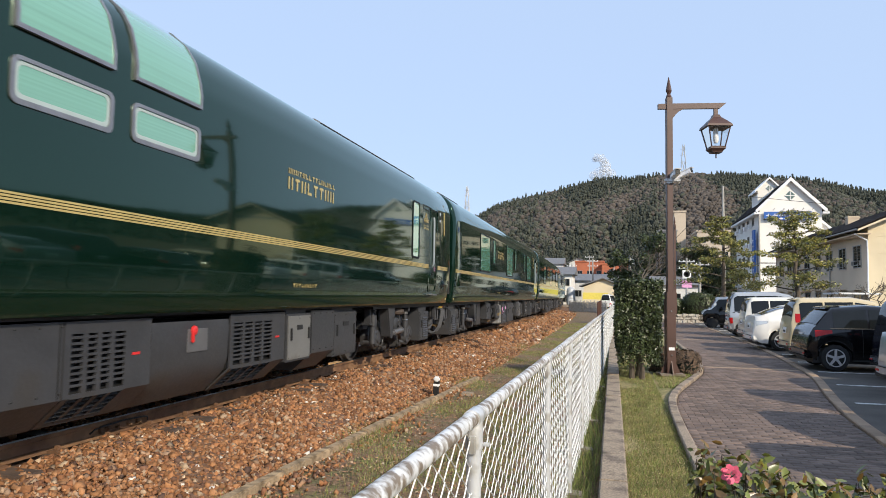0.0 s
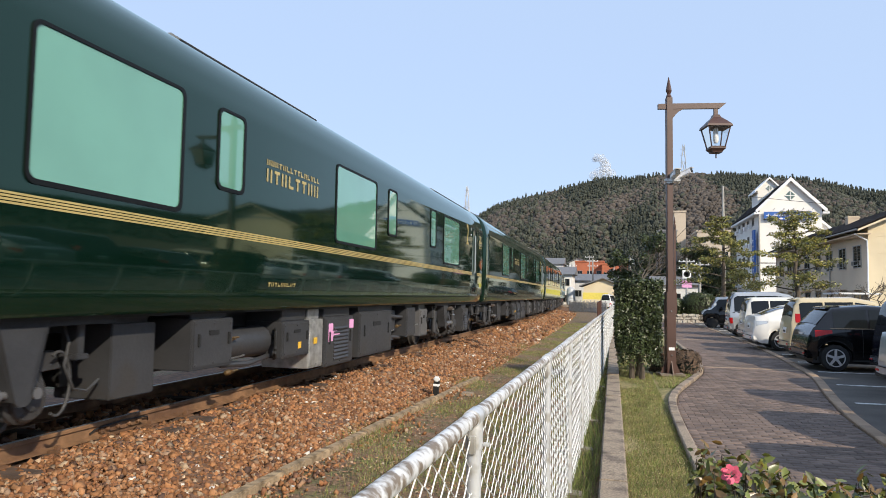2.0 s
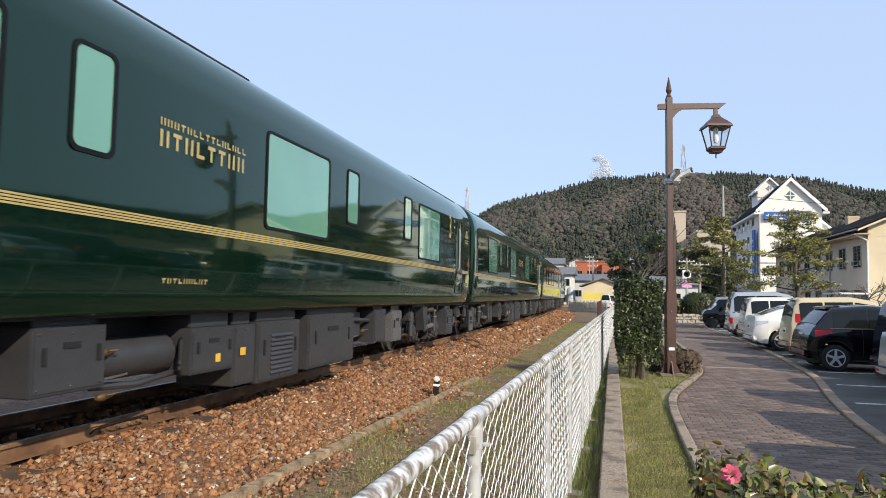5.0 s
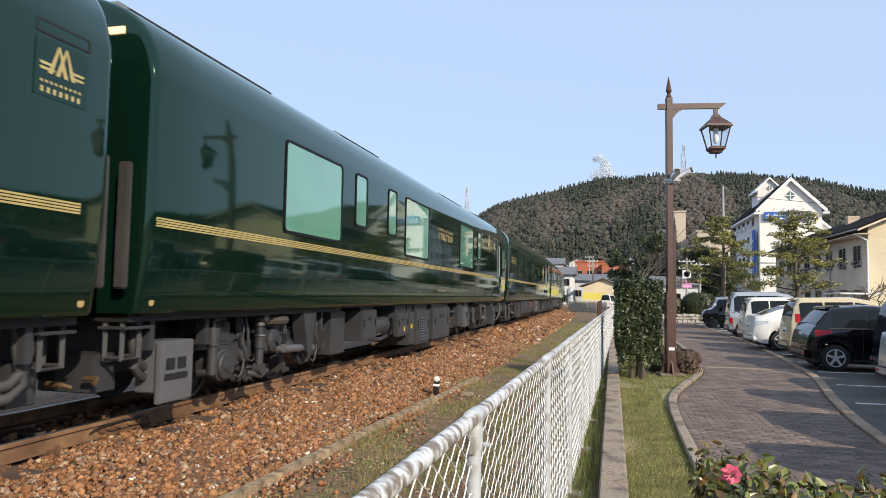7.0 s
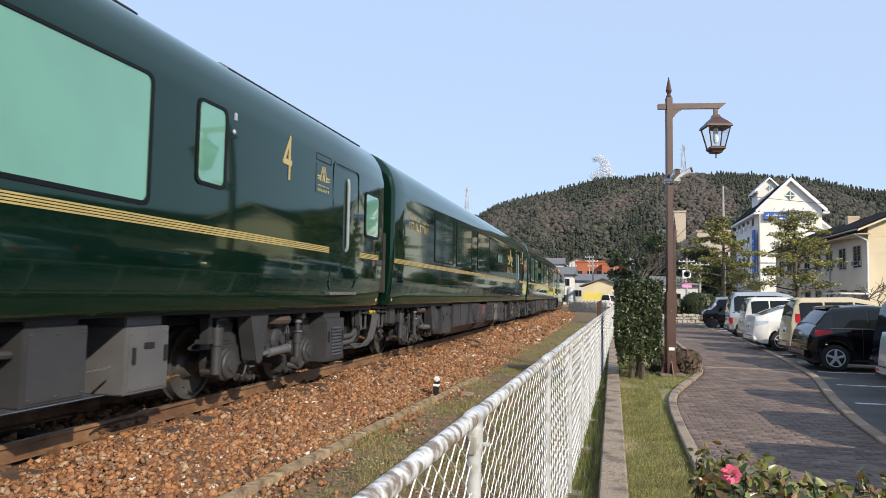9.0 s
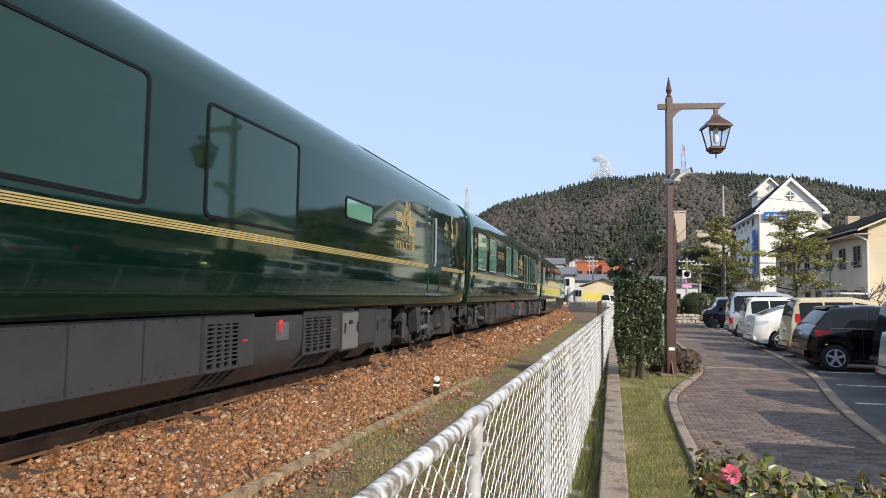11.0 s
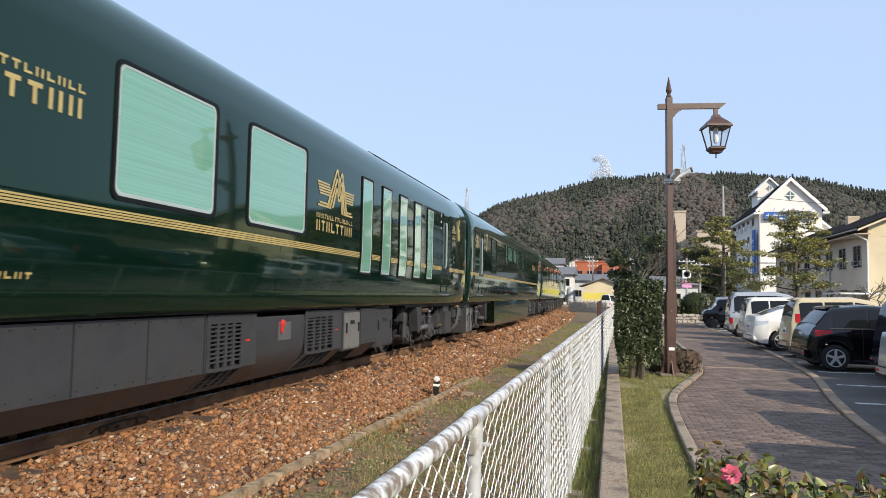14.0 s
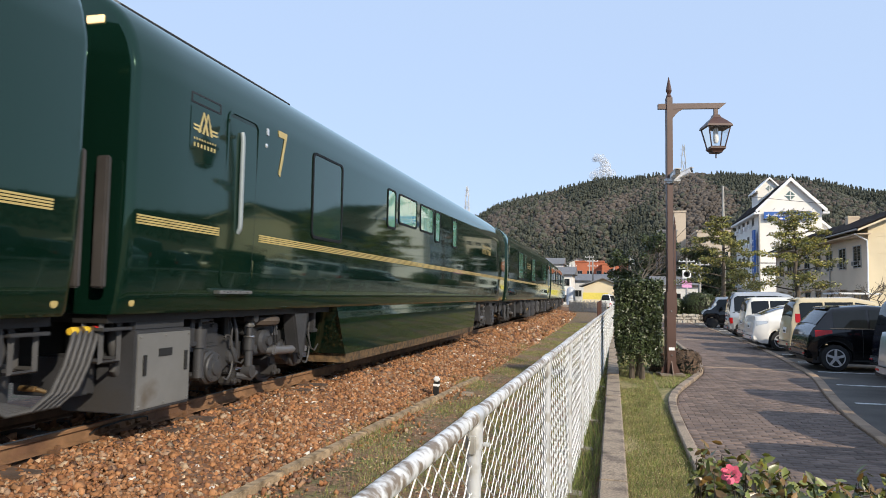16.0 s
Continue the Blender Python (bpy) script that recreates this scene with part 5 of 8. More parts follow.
def under_sleeper(car, foil, end_plate=False):
    if foil:
        eq_box(car, 0.66, 1.36, 0.22, 0.88, 1.25, None, "slots")
    elif end_plate:
        shared("end_plate", "cover_plate", lambda: B((1.20, 1.25, 0.76, 1.30, 0.20, 0.80), (0.95, 1.2, 0.80, 1.26, 0.3, 0.8), bevel=0.01), M_DAMPER, car, None, "grey cover plate with dark slots")
        for a, z in ((0.86, 0.52), (1.04, 0.52)):
            shared(("end_slot", a), "slot", lambda: B((1.247, 1.262, a, a + 0.13, z, z + 0.11), bevel=0.003), M_BLACK, car)
        shared("end_label", "label_plate", lambda: B((1.247, 1.262, 0.84, 1.20, 0.42, 0.48), bevel=0.003), M_BLACK, car, None, "dark label plate")
    eq_box(car, 6.12, 6.9, 0.46, 1.0, style="handles")
    eq_box(car, 5.15, 5.75, 0.3, 0.98, 1.1)
    eq_box(car, 8.1, 8.92, 0.42, 0.9, style="handles")
    eq_box(car, 8.94, 9.43, 0.2, 0.9, 1.23, M_FOIL if foil else M_UNDER, "lid", "dull foil-wrapped equipment box" if foil else "")
    c = eq_box(car, 9.45, 10.6, 0.17, 0.92, style="slots")
    if foil:
        for a, b, z0, z1 in ((0.12, 0.28, 0.55, 0.82), (0.3, 0.55, 0.62, 0.7), (0.95, 1.13, 0.72, 0.86)):
            part("tape", B((1.264, 1.268, a, b, z0, z1)), M_PINKTAPE, c, "strip of pink tape")
    eq_box(car, 10.83, 12.57, 0.2, 0.97, 1.27, style="handles")
    eq_box(car, 12.75, 13.3, 0.52, 0.95, 1.1)
    eq_box(car, 13.62, 14.26, 0.40, 1.0, style="lid")
    eq_box(car, 14.75, 15.36, 0.34, 0.95, 1.22, M_DAMPER, "handles")
    eq_box(car, 18.99, 19.72, 0.25, 0.90, 1.27, style="slots")

    shared("tank", "air_tank", lambda: lathe(bmesh.new(), [(0.1, 0.0), (0.2, 0.04), (0.2, 1.0), (0.1, 1.05)], (0.95, 7.0, 0.66), "y", 14), M_UNDER, car, None, "", True)
    for i, pts in enumerate(([(1.1, 12.6, 0.85), (1.15, 13.0, 0.83), (1.15, 13.6, 0.8)], [(1.0, 12.6, 0.4), (1.12, 13.1, 0.42), (1.12, 13.5, 0.38)], [(1.1, 6.9, 0.45), (1.15, 7.4, 0.42), (1.05, 8.1, 0.45)])):
        shared(("pipe", i), "pipe", lambda: tube(bmesh.new(), pts, 0.035, 8), M_UNDER, car, None, "", True)
    shared("frame_rail", "side_sill", lambda: B((1.0, 1.30, 0.4, 20.9, 1.05, 1.082), bevel=0.008), M_BLACK, car)

    # brass cocks, steel handles, looped hoses and warning labels on the equipment
    def cock():
        bm = lathe(bmesh.new(), [(0.018, 0.0), (0.035, 0.03), (0.035, 0.09), (0.02, 0.12), (0.02, 0.17)], (0, 0, 0), "y", 10)
        tube(bm, [(0, 0.06, 0), (0.05, 0.07, 0.02), (0.06, 0.16, 0.02)], 0.011, 6)
        return bm
    for x, u, z in ((1.16, 6.92, 0.74), (1.16, 6.92, 0.36), (1.12, 12.60, 0.30), (1.12, 13.32, 0.62), (1.16, 15.38, 0.42)):
        shared("cock", "stop_cock", cock, M_BRASS, car, Matrix.Translation((x, u, z)), "brass stop cock", True)
    for u, z in ((6.95, 0.52), (12.62, 0.55), (14.3, 0.6)):
        shared("lever", "lever", lambda: tube(bmesh.new(), [(0, 0, 0), (0.02, 0.12, 0.01), (0.02, 0.26, 0.02)], 0.012, 6), M_STEEL, car, Matrix.Translation((1.2, u, z)), "bright steel lever")
    for k in range(3):
        shared(("loop", k), "hose", lambda: tube(bmesh.new(), [(1.15, 8.08, 0.80 - 0.09 * k), (1.22, 7.98, 0.78 - 0.09 * k), (1.24, 7.94, 0.62 - 0.06 * k), (1.22, 7.99, 0.50 - 0.03 * k), (1.15, 8.08, 0.46 - 0.02 * k)], 0.018, 6), M_BLACK, car, None, "", True)
    for u, z, w in ((8.55, 0.52, 0.085), (9.05, 0.55, 0.11)):
        shared(("tag", u), "warning_label", lambda: B((1.262, 1.267, u, u + w, z, z + 0.09)), M_WARN, car, None, "small yellow warning label")


def under_generator(car, first):
    eq_box(car, 0.84, 1.22, 0.70, 1.0, 1.2, style="lid")
    shared("drum", "fuel_drum", lambda: lathe(bmesh.new(), [(0.28, 0), (0.33, 0.03), (0.33, 1.0), (0.28, 1.03)], (0, 4.3, 0.63), "x", 24), M_UNDER, car, Matrix.Translation((0.15, 0.35, 0)), "round dark drum end", True)
    eq_box(car, 5.05, 6.05, 0.28, 0.98, 1.22, style="handles")
    long_cover(car, 6.1, 8.85)
    grille(car, 8.87, 9.9)
    smooth_cover(car, 9.92, 11.24, True)
    grille(car, 11.26, 12.56)
    eq_box(car, 12.6, 13.33, 0.36, 1.0, 1.28, M_UNDER_LIGHT, "handles", "pale grey service panel")
    long_cover(car, 13.36, 14.2)
    eq_box(car, 14.22, 15.2, 0.3, 1.0, 1.24, style="handles")
    if first:
        eq_box(car, 18.99, 19.72, 0.25, 0.90, 1.27, style="slots")
    else:
        eq_box(car, 19.45, 20.15, 0.28, 0.84, 1.25, style="lid")
        shared("rear_tray", "equipment_tray", lambda: B((0.8, 1.15, 19.05, 19.45, 0.45, 0.78), (0.9, 1.2, 19.2, 19.45, 0.28, 0.40), bevel=0.012), M_UNDER, car)
        for z in (0.34, 0.48):
            shared(("rear_cock", z), "stop_cock", lambda: lathe(bmesh.new(), [(0.02, 0), (0.035, 0.03), (0.035, 0.09), (0.022, 0.12)], (1.18, 20.15, z), "y", 10), M_BRASS, car, None, "brass stop cock", True)
            shared(("mid_cock", z), "stop_cock", lambda: lathe(bmesh.new(), [(0.02, 0), (0.035, 0.03), (0.035, 0.12), (0.022, 0.16)], (1.16, 19.25, z + 0.03), "y", 10), M_BRASS, car, None, "brass stop cock", True)
    shared("frame_rail", "side_sill", lambda: B((1.0, 1.30, 0.4, 20.9, 1.05, 1.082), bevel=0.008), M_BLACK, car)


CARS = {}
LAYOUT = {
    # windows (u0, u1[, z0, z1, kind]), door, handle, crest plate, figure place, lamps, name blocks, gaps in the stripe
    1: dict(win=[(17.67, 18.17)], door=(19.05, 19.72), grip=19.32, crest=18.45, fig=20.24, lamps=19.97, name=12.16, gap=(18.98, 19.8), gen=True, num=12.47,
            roof=[(0.6, 9.0), (14.0, 19.2)]),
    2: dict(win=[(3.78, 5.55), (6.13, 6.66, 2.36), (9.25, 11.03), (11.67, 12.17, 2.36), (14.65, 15.15, 2.36), (15.87, 17.63)], door=(19.42, 20.1), grip=19.68, crest=20.3,
            fig=18.55, lamps=19.2, name=7.17, gap=(19.35, 20.16), foil=True, num=7.37, roof=[(0.35, 2.4), (6.0, 9.5), (16.6, 20.9)]),
    3: dict(win=[(3.75, 5.55), (6.15, 6.62, 2.36), (9.15, 11.0), (11.67, 12.17, 2.36), (14.65, 15.15, 2.36), (15.7, 17.5)], door=(19.3, 19.95), grip=19.55, crest=20.25,
            fig=18.42, lamps=19.03, name=7.2, gap=(19.2, 20.02), num=7.37, roof=[(0.35, 2.4), (6.0, 9.5), (16.6, 20.9)]),
    4: dict(win=[(2.77, 4.62), (5.17, 5.7, 2.36), (6.8, 7.3, 2.36), (7.88, 9.65), (12.85, 14.65), (15.33, 15.85, 2.36), (20.05, 20.73, 2.23, 2.98)], door=(18.7, 19.75), grip=19.25,
            crest=18.1, fig=17.12, lamps=16.02, name=10.52, gap=(18.62, 19.85), num=10.74, roof=[(0.35, 3.2), (5.5, 7.5), (12.5, 15.0), (16.5, 20.9)]),
    5: dict(win=[(3.3, 5.2, 2.04, 3.22, "d"), (5.6, 7.6, 2.04, 3.22, "d"), (8.5, 10.57, 2.04, 3.22, "d"), (12.2, 13.42, 2.44, 2.79)], door=(17.15, 18.22), grip=17.6, crest=18.43, fig=19.18,
            lamps=17.10, name=1.25, gap=(17.07, 18.28), gen=True, big=(14.63, 16.04), roof=[(14.0, 20.9)]),
    6: dict(win=[(1.42, 2.93, 2.04, 3.22, "s"), (3.46, 4.92, 2.04, 3.22, "s"), (7.13, 8.62, 2.04, 3.22, "s"), (9.25, 10.75, 2.04, 3.22, "s")] +
            [(12.81 + k * 1.01, 13.33 + k * 1.01, 1.6, 3.21, "s") for k in range(5)], door=(18.3, 18.97), grip=18.58, crest=19.2, fig=19.93, lamps=18.14, name=5.33,
            gap=(18.23, 19.04), gen=True, big=(11.09, 12.45), num=5.71, roof=[(14.5, 20.9)]),
    7: dict(win=[(3.83, 4.88, 2.04, 3.22, "d"), (7.02, 7.5, 2.5, 3.22), (7.7, 8.92, 2.64, 3.22), (9.2, 10.25, 2.64, 3.22), (10.45, 10.9, 2.5, 3.22), (12.2, 12.7, 2.5, 3.22)], door=(1.7, 2.37), grip=1.98,
            crest=1.05, fig=2.80, lamps=2.56, name=16.4, gap=(1.62, 2.44), skirt=True, roof=[(0.5, 4.0)]),
    8: dict(win=[(3.75, 5.55), (6.15, 6.62, 2.36), (9.15, 11.0), (14.65, 15.15, 2.36), (15.7, 17.5)], door=(19.3, 19.95), grip=19.55, name=7.2, gap=(19.2, 20.02)),
    9: dict(win=[(3.75, 5.55), (6.15, 6.62, 2.36), (9.15, 11.0), (14.65, 15.15, 2.36), (15.7, 17.5)], door=(19.3, 19.95), grip=19.55, name=7.2, gap=(19.2, 20.02)),
    10: dict(win=[(3.75, 5.55)], door=(1.7, 2.37), grip=1.98, name=7.2, gap=(1.62, 2.44), gen=True),
}


def build_car(n):
    d = LAYOUT[n]
    kindof = "with a louvred generator floor" if d.get("gen") else "with low side skirts" if d.get("skirt") else "with large green-tinted windows"
    car = thing("train_car", "glossy dark green sleeper train car " + kindof, "train car", "cars of the sleeper train")
    CARS[n] = car
    shared("body", "body", lambda: shell(0.25, 21.05), M_GREEN, car, None, "glossy dark green lacquered body", True)
    for w in d["win"]:
        z0 = w[2] if len(w) > 2 else 2.04
        z1 = w[3] if len(w) > 3 else 3.22
        k = w[4] if len(w) > 4 else ""
        window(car, w[0], w[1], z0, z1, {"d": M_PANE_DARK, "s": M_PANE_SLAT}.get(k, M_PANE))
    g0, g1 = d["gap"]
    cuts = sorted([(g0, g1)] + [(w[0] - 0.03, w[1] + 0.03) for w in d["win"] if len(w) > 2 and w[2] < 1.8])
    u = 0.35
    for a, b in cuts:
        if a - u > 0.1:
            stripe(car, u, a)
        u = b
    stripe(car, u, 20.75)
    side_door(car, d["door"][0], d["door"][1], d["grip"])
    if "crest" in d:
        small_crest(car, d["crest"])
        number(car, str(n), d["fig"], 2.71)
        marker_lamps(car, d["lamps"], n in (5, 6))
    name_block(car, d["name"], d["name"] + 1.5)
    if "big" in d:
        a, b = d["big"]
        crest(car, a, b, 2.43, 3.13, "large_emblem")
        word_bars(car, a, b, 2.34, 2.41, 15, 2)
        word_bars(car, a, b, 2.16, 2.31, 8, 4)
    if "num" in d:
        word_bars(car, d["num"], d["num"] + 0.75, 1.355, 1.405, 9, 7)
    if n == 1:
        for a, b in ((8.06, 9.03), (9.27, 10.24)):
            window(car, a, b, 2.57, 2.90, M_PANE_SLAT, 0.05, M_FRAME_GREY)
            bm = bmesh.new()
            skin(bm, a + 0.02, b - 0.02, 3.12, 3.93, 0.02, 0.03)
            w = part("roof_window", bm, M_PANE_SLAT, car, "tall curved pale green window rounding into the roof", True)
            bm = bmesh.new()
            skin(bm, a, a + 0.03, 3.09, 3.94, 0.03, 0.04)
            skin(bm, b - 0.03, b, 3.09, 3.94, 0.03, 0.04)
            skin(bm, a + 0.03, b - 0.03, 3.09, 3.125, 0.03, 0.04)
            part("window_frame", bm, M_FRAME_GREY, w)
    for a, b in d.get("roof", []):
        roof_gear(car, [(a, b)])
    for k in ((4.6, 6.6), (8.7, 10.1)) if d.get("gen") else ():
        shared(("panelline", k), "access_panel", lambda: ring_plate(rounded(k[0], k[1], 1.28, 1.98, 0.08), rounded(k[0] + 0.012, k[1] - 0.012, 1.292, 1.968, 0.075), 0.004, 0.006), M_GREEN, car)
    # Black boxes stand in for unseen floor gear, added to block light underneath.
    shared("underframe", "underframe", lambda: B((-1.2, 0.7, 5.0, 16.0, 0.42, 1.07), (-1.3, 1.25, 0.3, 5.0, 1.0, 1.075), (-1.3, 1.25, 16.0, 21.0, 1.0, 1.075), (-0.6, 0.5, 0.3, 1.9, 0.45, 1.0), (-0.6, 0.5, 19.2, 21.0, 0.45, 1.0), (-1.30, -1.22, 0.5, 20.8, 0.40, 1.0), (-0.75, 0.70, 1.9, 5.0, 0.90, 1.0), (-0.75, 0.70, 16.0, 19.2, 0.90, 1.0)), M_BLACK, car, None, "black underframe filler added to block light")
    for c in (3.25, 17.75):
        bogie(car, c, c > 10)
    for rear in (False, True):
        car_end(car, rear, not rear and n in (2, 5, 7))
    if d.get("gen"):
        under_generator(car, n == 1)
    elif d.get("skirt"):
        eq_box(car, 0.64, 1.48, 0.17, 0.92, 1.27, M_UNDER_LIGHT, "handles")

        def skirt():
            bm = bmesh.new()
            prism(bm, [(0.6, 1.075), (1.355, 1.075), (1.36, 0.9), (1.30, 0.32), (0.6, 0.32)], 5.05, 15.9, "y")
            for q in bm.verts:
                if q.co.y < 6 and q.co.z < 1.0:
                    q.co.y += (1.0 - q.co.z) * 0.75
            return bm
        shared("skirt", "side_skirt", skirt, M_GREEN, car, None, "deep glossy green side skirt")

        def foot():
            bm = bmesh.new()
            prism(bm, [(0.6, 0.316), (1.295, 0.316), (1.27, 0.17), (0.6, 0.17)], 5.62, 15.95, "y")
            return bm
        shared("skirtfoot", "skirt_foot", foot, mat("rusty_dirt", (0.12, 0.075, 0.035), 0.85, var=0.55, scale=14, second=(0.045, 0.032, 0.02), mix=0.5, mscale=9, bump=0.5, bscale=50), car, None, "rust-stained lower edge of the skirt")
        eq_box(car, 16.2, 16.5, 0.3, 1.0, 1.2)
        eq_box(car, 18.99, 19.72, 0.25, 0.90, 1.27, style="slots")
    else:
        under_sleeper(car, d.get("foil", False), n == 4)


for n in range(1, 11):
    build_car(n)


# ---- lamp posts ----
def lamp_post(m):
    root = thing("lamp_post", "brown painted steel lamp post with hanging lantern", "lamp post", "lamp posts", at=m)
    part("lower_post", B((-0.093, 0.093, -0.093, 0.093, 0.04, 1.72), bevel=0.008), M_BROWN, root)
    part("upper_post", B((-0.062, 0.062, -0.062, 0.062, 1.70, 5.82), (-0.072, 0.072, -0.072, 0.072, 1.72, 1.76), bevel=0.006), M_BROWN, root)
    part("base_plate", B((-0.25, 0.25, -0.2, 0.2, 0.0, 0.05), bevel=0.008), M_CONC, root, "concrete plinth plate")
    for sx, sy in ((1, 0), (-1, 0), (0, 1), (0, -1)):
        bm = bmesh.new()
        prism(bm, [(0.093, 0.04), (0.21, 0.04), (0.19, 0.09), (0.093, 0.30)], -0.01, 0.01, "x")
        g = part("gusset", bm, M_BROWN, root)
        g.matrix_basis = Matrix.Rotation({(1, 0): -math.pi / 2, (-1, 0): math.pi / 2, (0, 1): 0, (0, -1): math.pi}[(sx, sy)], 4, "Z")
    for z in (0.42, 1.32):
        bm = bmesh.new()
        lathe(bm, [(0.016, 0), (0.016, -0.012), (0.008, -0.02)], (0.0, -0.093, z), "y", 10)
        part("bolt", bm, M_STEEL, root, "bright bolt head")
    part("label_plate", B((-0.06, 0.06, -0.098, -0.092, 0.52, 0.58), bevel=0.002), M_WHITE, root, "small pale label plate")
    bm = bmesh.new()
    lathe(bm, [(0.055, 5.80), (0.062, 5.84), (0.045, 5.88), (0.035, 5.90), (0.065, 5.97), (0.055, 6.03), (0.006, 6.27)], n=8)
    part("finial", bm, M_BROWN, root)
    bm = bmesh.new()
    prism(bm, [(-0.23, 5.57), (1.06, 5.60), (1.20, 5.72), (0.0, 5.69), (-0.23, 5.68)], -0.035, 0.035, "y")
    part("arm", bm, M_BROWN, root)
    bm = bmesh.new()
    pts = [(0.06, 5.58), (0.32, 5.59)] + [(0.32 - 0.26 * math.sin(a), 5.33 + 0.22 * math.cos(a) ** 2 + 0.02) for a in np.linspace(0.3, 1.5, 6)] + [(0.06, 5.32)]
    prism(bm, pts, -0.025, 0.025, "y")
    part("brace", bm, M_BROWN, root)
    # lantern
    cx = 0.98
    part("hanger", B((cx - 0.04, cx + 0.04, -0.03, 0.03, 5.42, 5.60), bevel=0.004), M_BROWN, root)
    lan = part("lantern_hood", frustum_stack([(0.06, 5.46), (0.085, 5.40), (0.145, 5.34), (0.245, 5.23), (0.262, 5.18)], cx), M_BROWN, root, "brown sheet hood")
    frame_bm = bmesh.new()
    for sx in (-1, 1):
        for sy in (-1, 1):
            tube(frame_bm, [(cx + sx * 0.225, sy * 0.225, 5.19), (cx + sx * 0.14, sy * 0.14, 4.76)], 0.014, 4)
    for s in (-1, 1):
        tube(frame_bm, [(cx - 0.14, s * 0.14, 4.76), (cx + 0.14, s * 0.14, 4.76)], 0.018, 4)
        tube(frame_bm, [(cx + s * 0.14, -0.14, 4.76), (cx + s * 0.14, 0.14, 4.76)], 0.018, 4)
    part("lantern_frame", frame_bm, M_BROWN, root)
    part("lantern_base", frustum_stack([(0.155, 4.76), (0.155, 4.73), (0.11, 4.68), (0.10, 4.65)], cx), M_BROWN, root)
    tip = bmesh.new()
    tube(tip, [(cx, 0, 4.64), (cx, 0, 4.54)], 0.014, 6)
    part("lantern_tip", tip, M_BROWN, root)
    for k in range(4):
        bm = bmesh.new()
        vs = [bm.verts.new(p) for p in ((-0.215, -0.22, 5.18), (0.215, -0.22, 5.18), (0.135, -0.138, 4.77), (-0.135, -0.138, 4.77))]
        bm.faces.new(vs)
        pn = part("glass_pane", bm, M_CLEARGLASS, root)
        pn.matrix_basis = Matrix.Translation((cx, 0, 0)) @ Matrix.Rotation(math.pi / 2 * k, 4, "Z")
        pn.visible_shadow = False
    bm = bmesh.new()
    lathe(bm, [(0.03, 5.2), (0.05, 5.15), (0.05, 5.05), (0.055, 5.0), (0.055, 4.9), (0.03, 4.86)], (cx, 0, 0), "z", 14)
    part("lamp_tube", bm, M_WHITE, root, "white unlit lamp tube", True)
    return root


def frustum_stack(levels, cx):
    bm = bmesh.new()
    rings = [[bm.verts.new((cx + sx * r, sy * r, z)) for sx, sy in ((-1, -1), (1, -1), (1, 1), (-1, 1))] for r, z in levels]
    for a, b in zip(rings, rings[1:]):
        for k in range(4):
            bm.faces.new((a[k], a[(k + 1) % 4], b[(k + 1) % 4], b[k]))
    bm.faces.new(rings[0])
    bm.faces.new(rings[-1][::-1])
    bmesh.ops.recalc_face_normals(bm, faces=bm.faces)
    return bm


lamp_near = lamp_post(pose(1.15, 14.83, 0.0, 0, 0, 13))
copy_thing(lamp_near, pose(4.08, 48.4, 0.0, 0, 0, 100) @ Matrix.Scale(1.13, 4))


def security_camera(m, label):
    root = thing("security_camera", label, "camera", "security cameras", at=m)
    part("housing", B((-0.055, 0.055, -0.32, 0.06, -0.05, 0.05), bevel=0.015), M_WHITE, root)
    part("sunshield", B((-0.065, 0.065, -0.36, 0.08, 0.05, 0.062), bevel=0.004), M_WHITE, root)
    part("lens_face", B((-0.045, 0.045, -0.326, -0.315, -0.04, 0.04), bevel=0.003), M_BLACK, root)
    bm = bmesh.new()
    tube(bm, [(0, -0.05, -0.05), (0, 0.03, -0.12), (0, 0.12, -0.12)], 0.02, 8)
    part("bracket", bm, M_GALV, root)


security_camera(pose(1.22, 14.72, 4.12, -8, 0, 12), "white security camera fixed to the lamp post, facing out")
security_camera(pose(1.32, 14.83, 4.12, -20, 0, 60), "white security camera fixed to the lamp post, facing the lot")
tagged(obj("camera_bracket", B((1.05, 1.36, 14.72, 14.78, 4.02, 4.08), (1.06, 1.24, 14.74, 14.92, 3.98, 4.02), bevel=0.006), M_GALV), "galvanised bracket clamped round the lamp post", "bracket")


# ---- plants ----
def leaf_cloud(name, pos, nrm, size, material, parent, seed, which=None, mats=None, shape=None):
    """Leaves at places, roughly facing the given normals."""
    rng = np.random.default_rng(seed)
    n = len(pos)
    v = nrm + rng.normal(0, 0.6, (n, 3))
    v /= np.linalg.norm(v, axis=1)[:, None] + 1e-9
    a = rng.normal(size=(n, 3))
    t = np.cross(v, a)
    t /= np.linalg.norm(t, axis=1)[:, None] + 1e-9
    b = np.cross(v, t)
    rot = np.stack([t, b, v], 2)
    sc = size * rng.uniform(0.65, 1.35, n)
    ob = scatter(name, shape or LEAF_V, LEAF_F, place(rot, sc, pos), mats or material, which)
    ob.parent = parent
    return ob


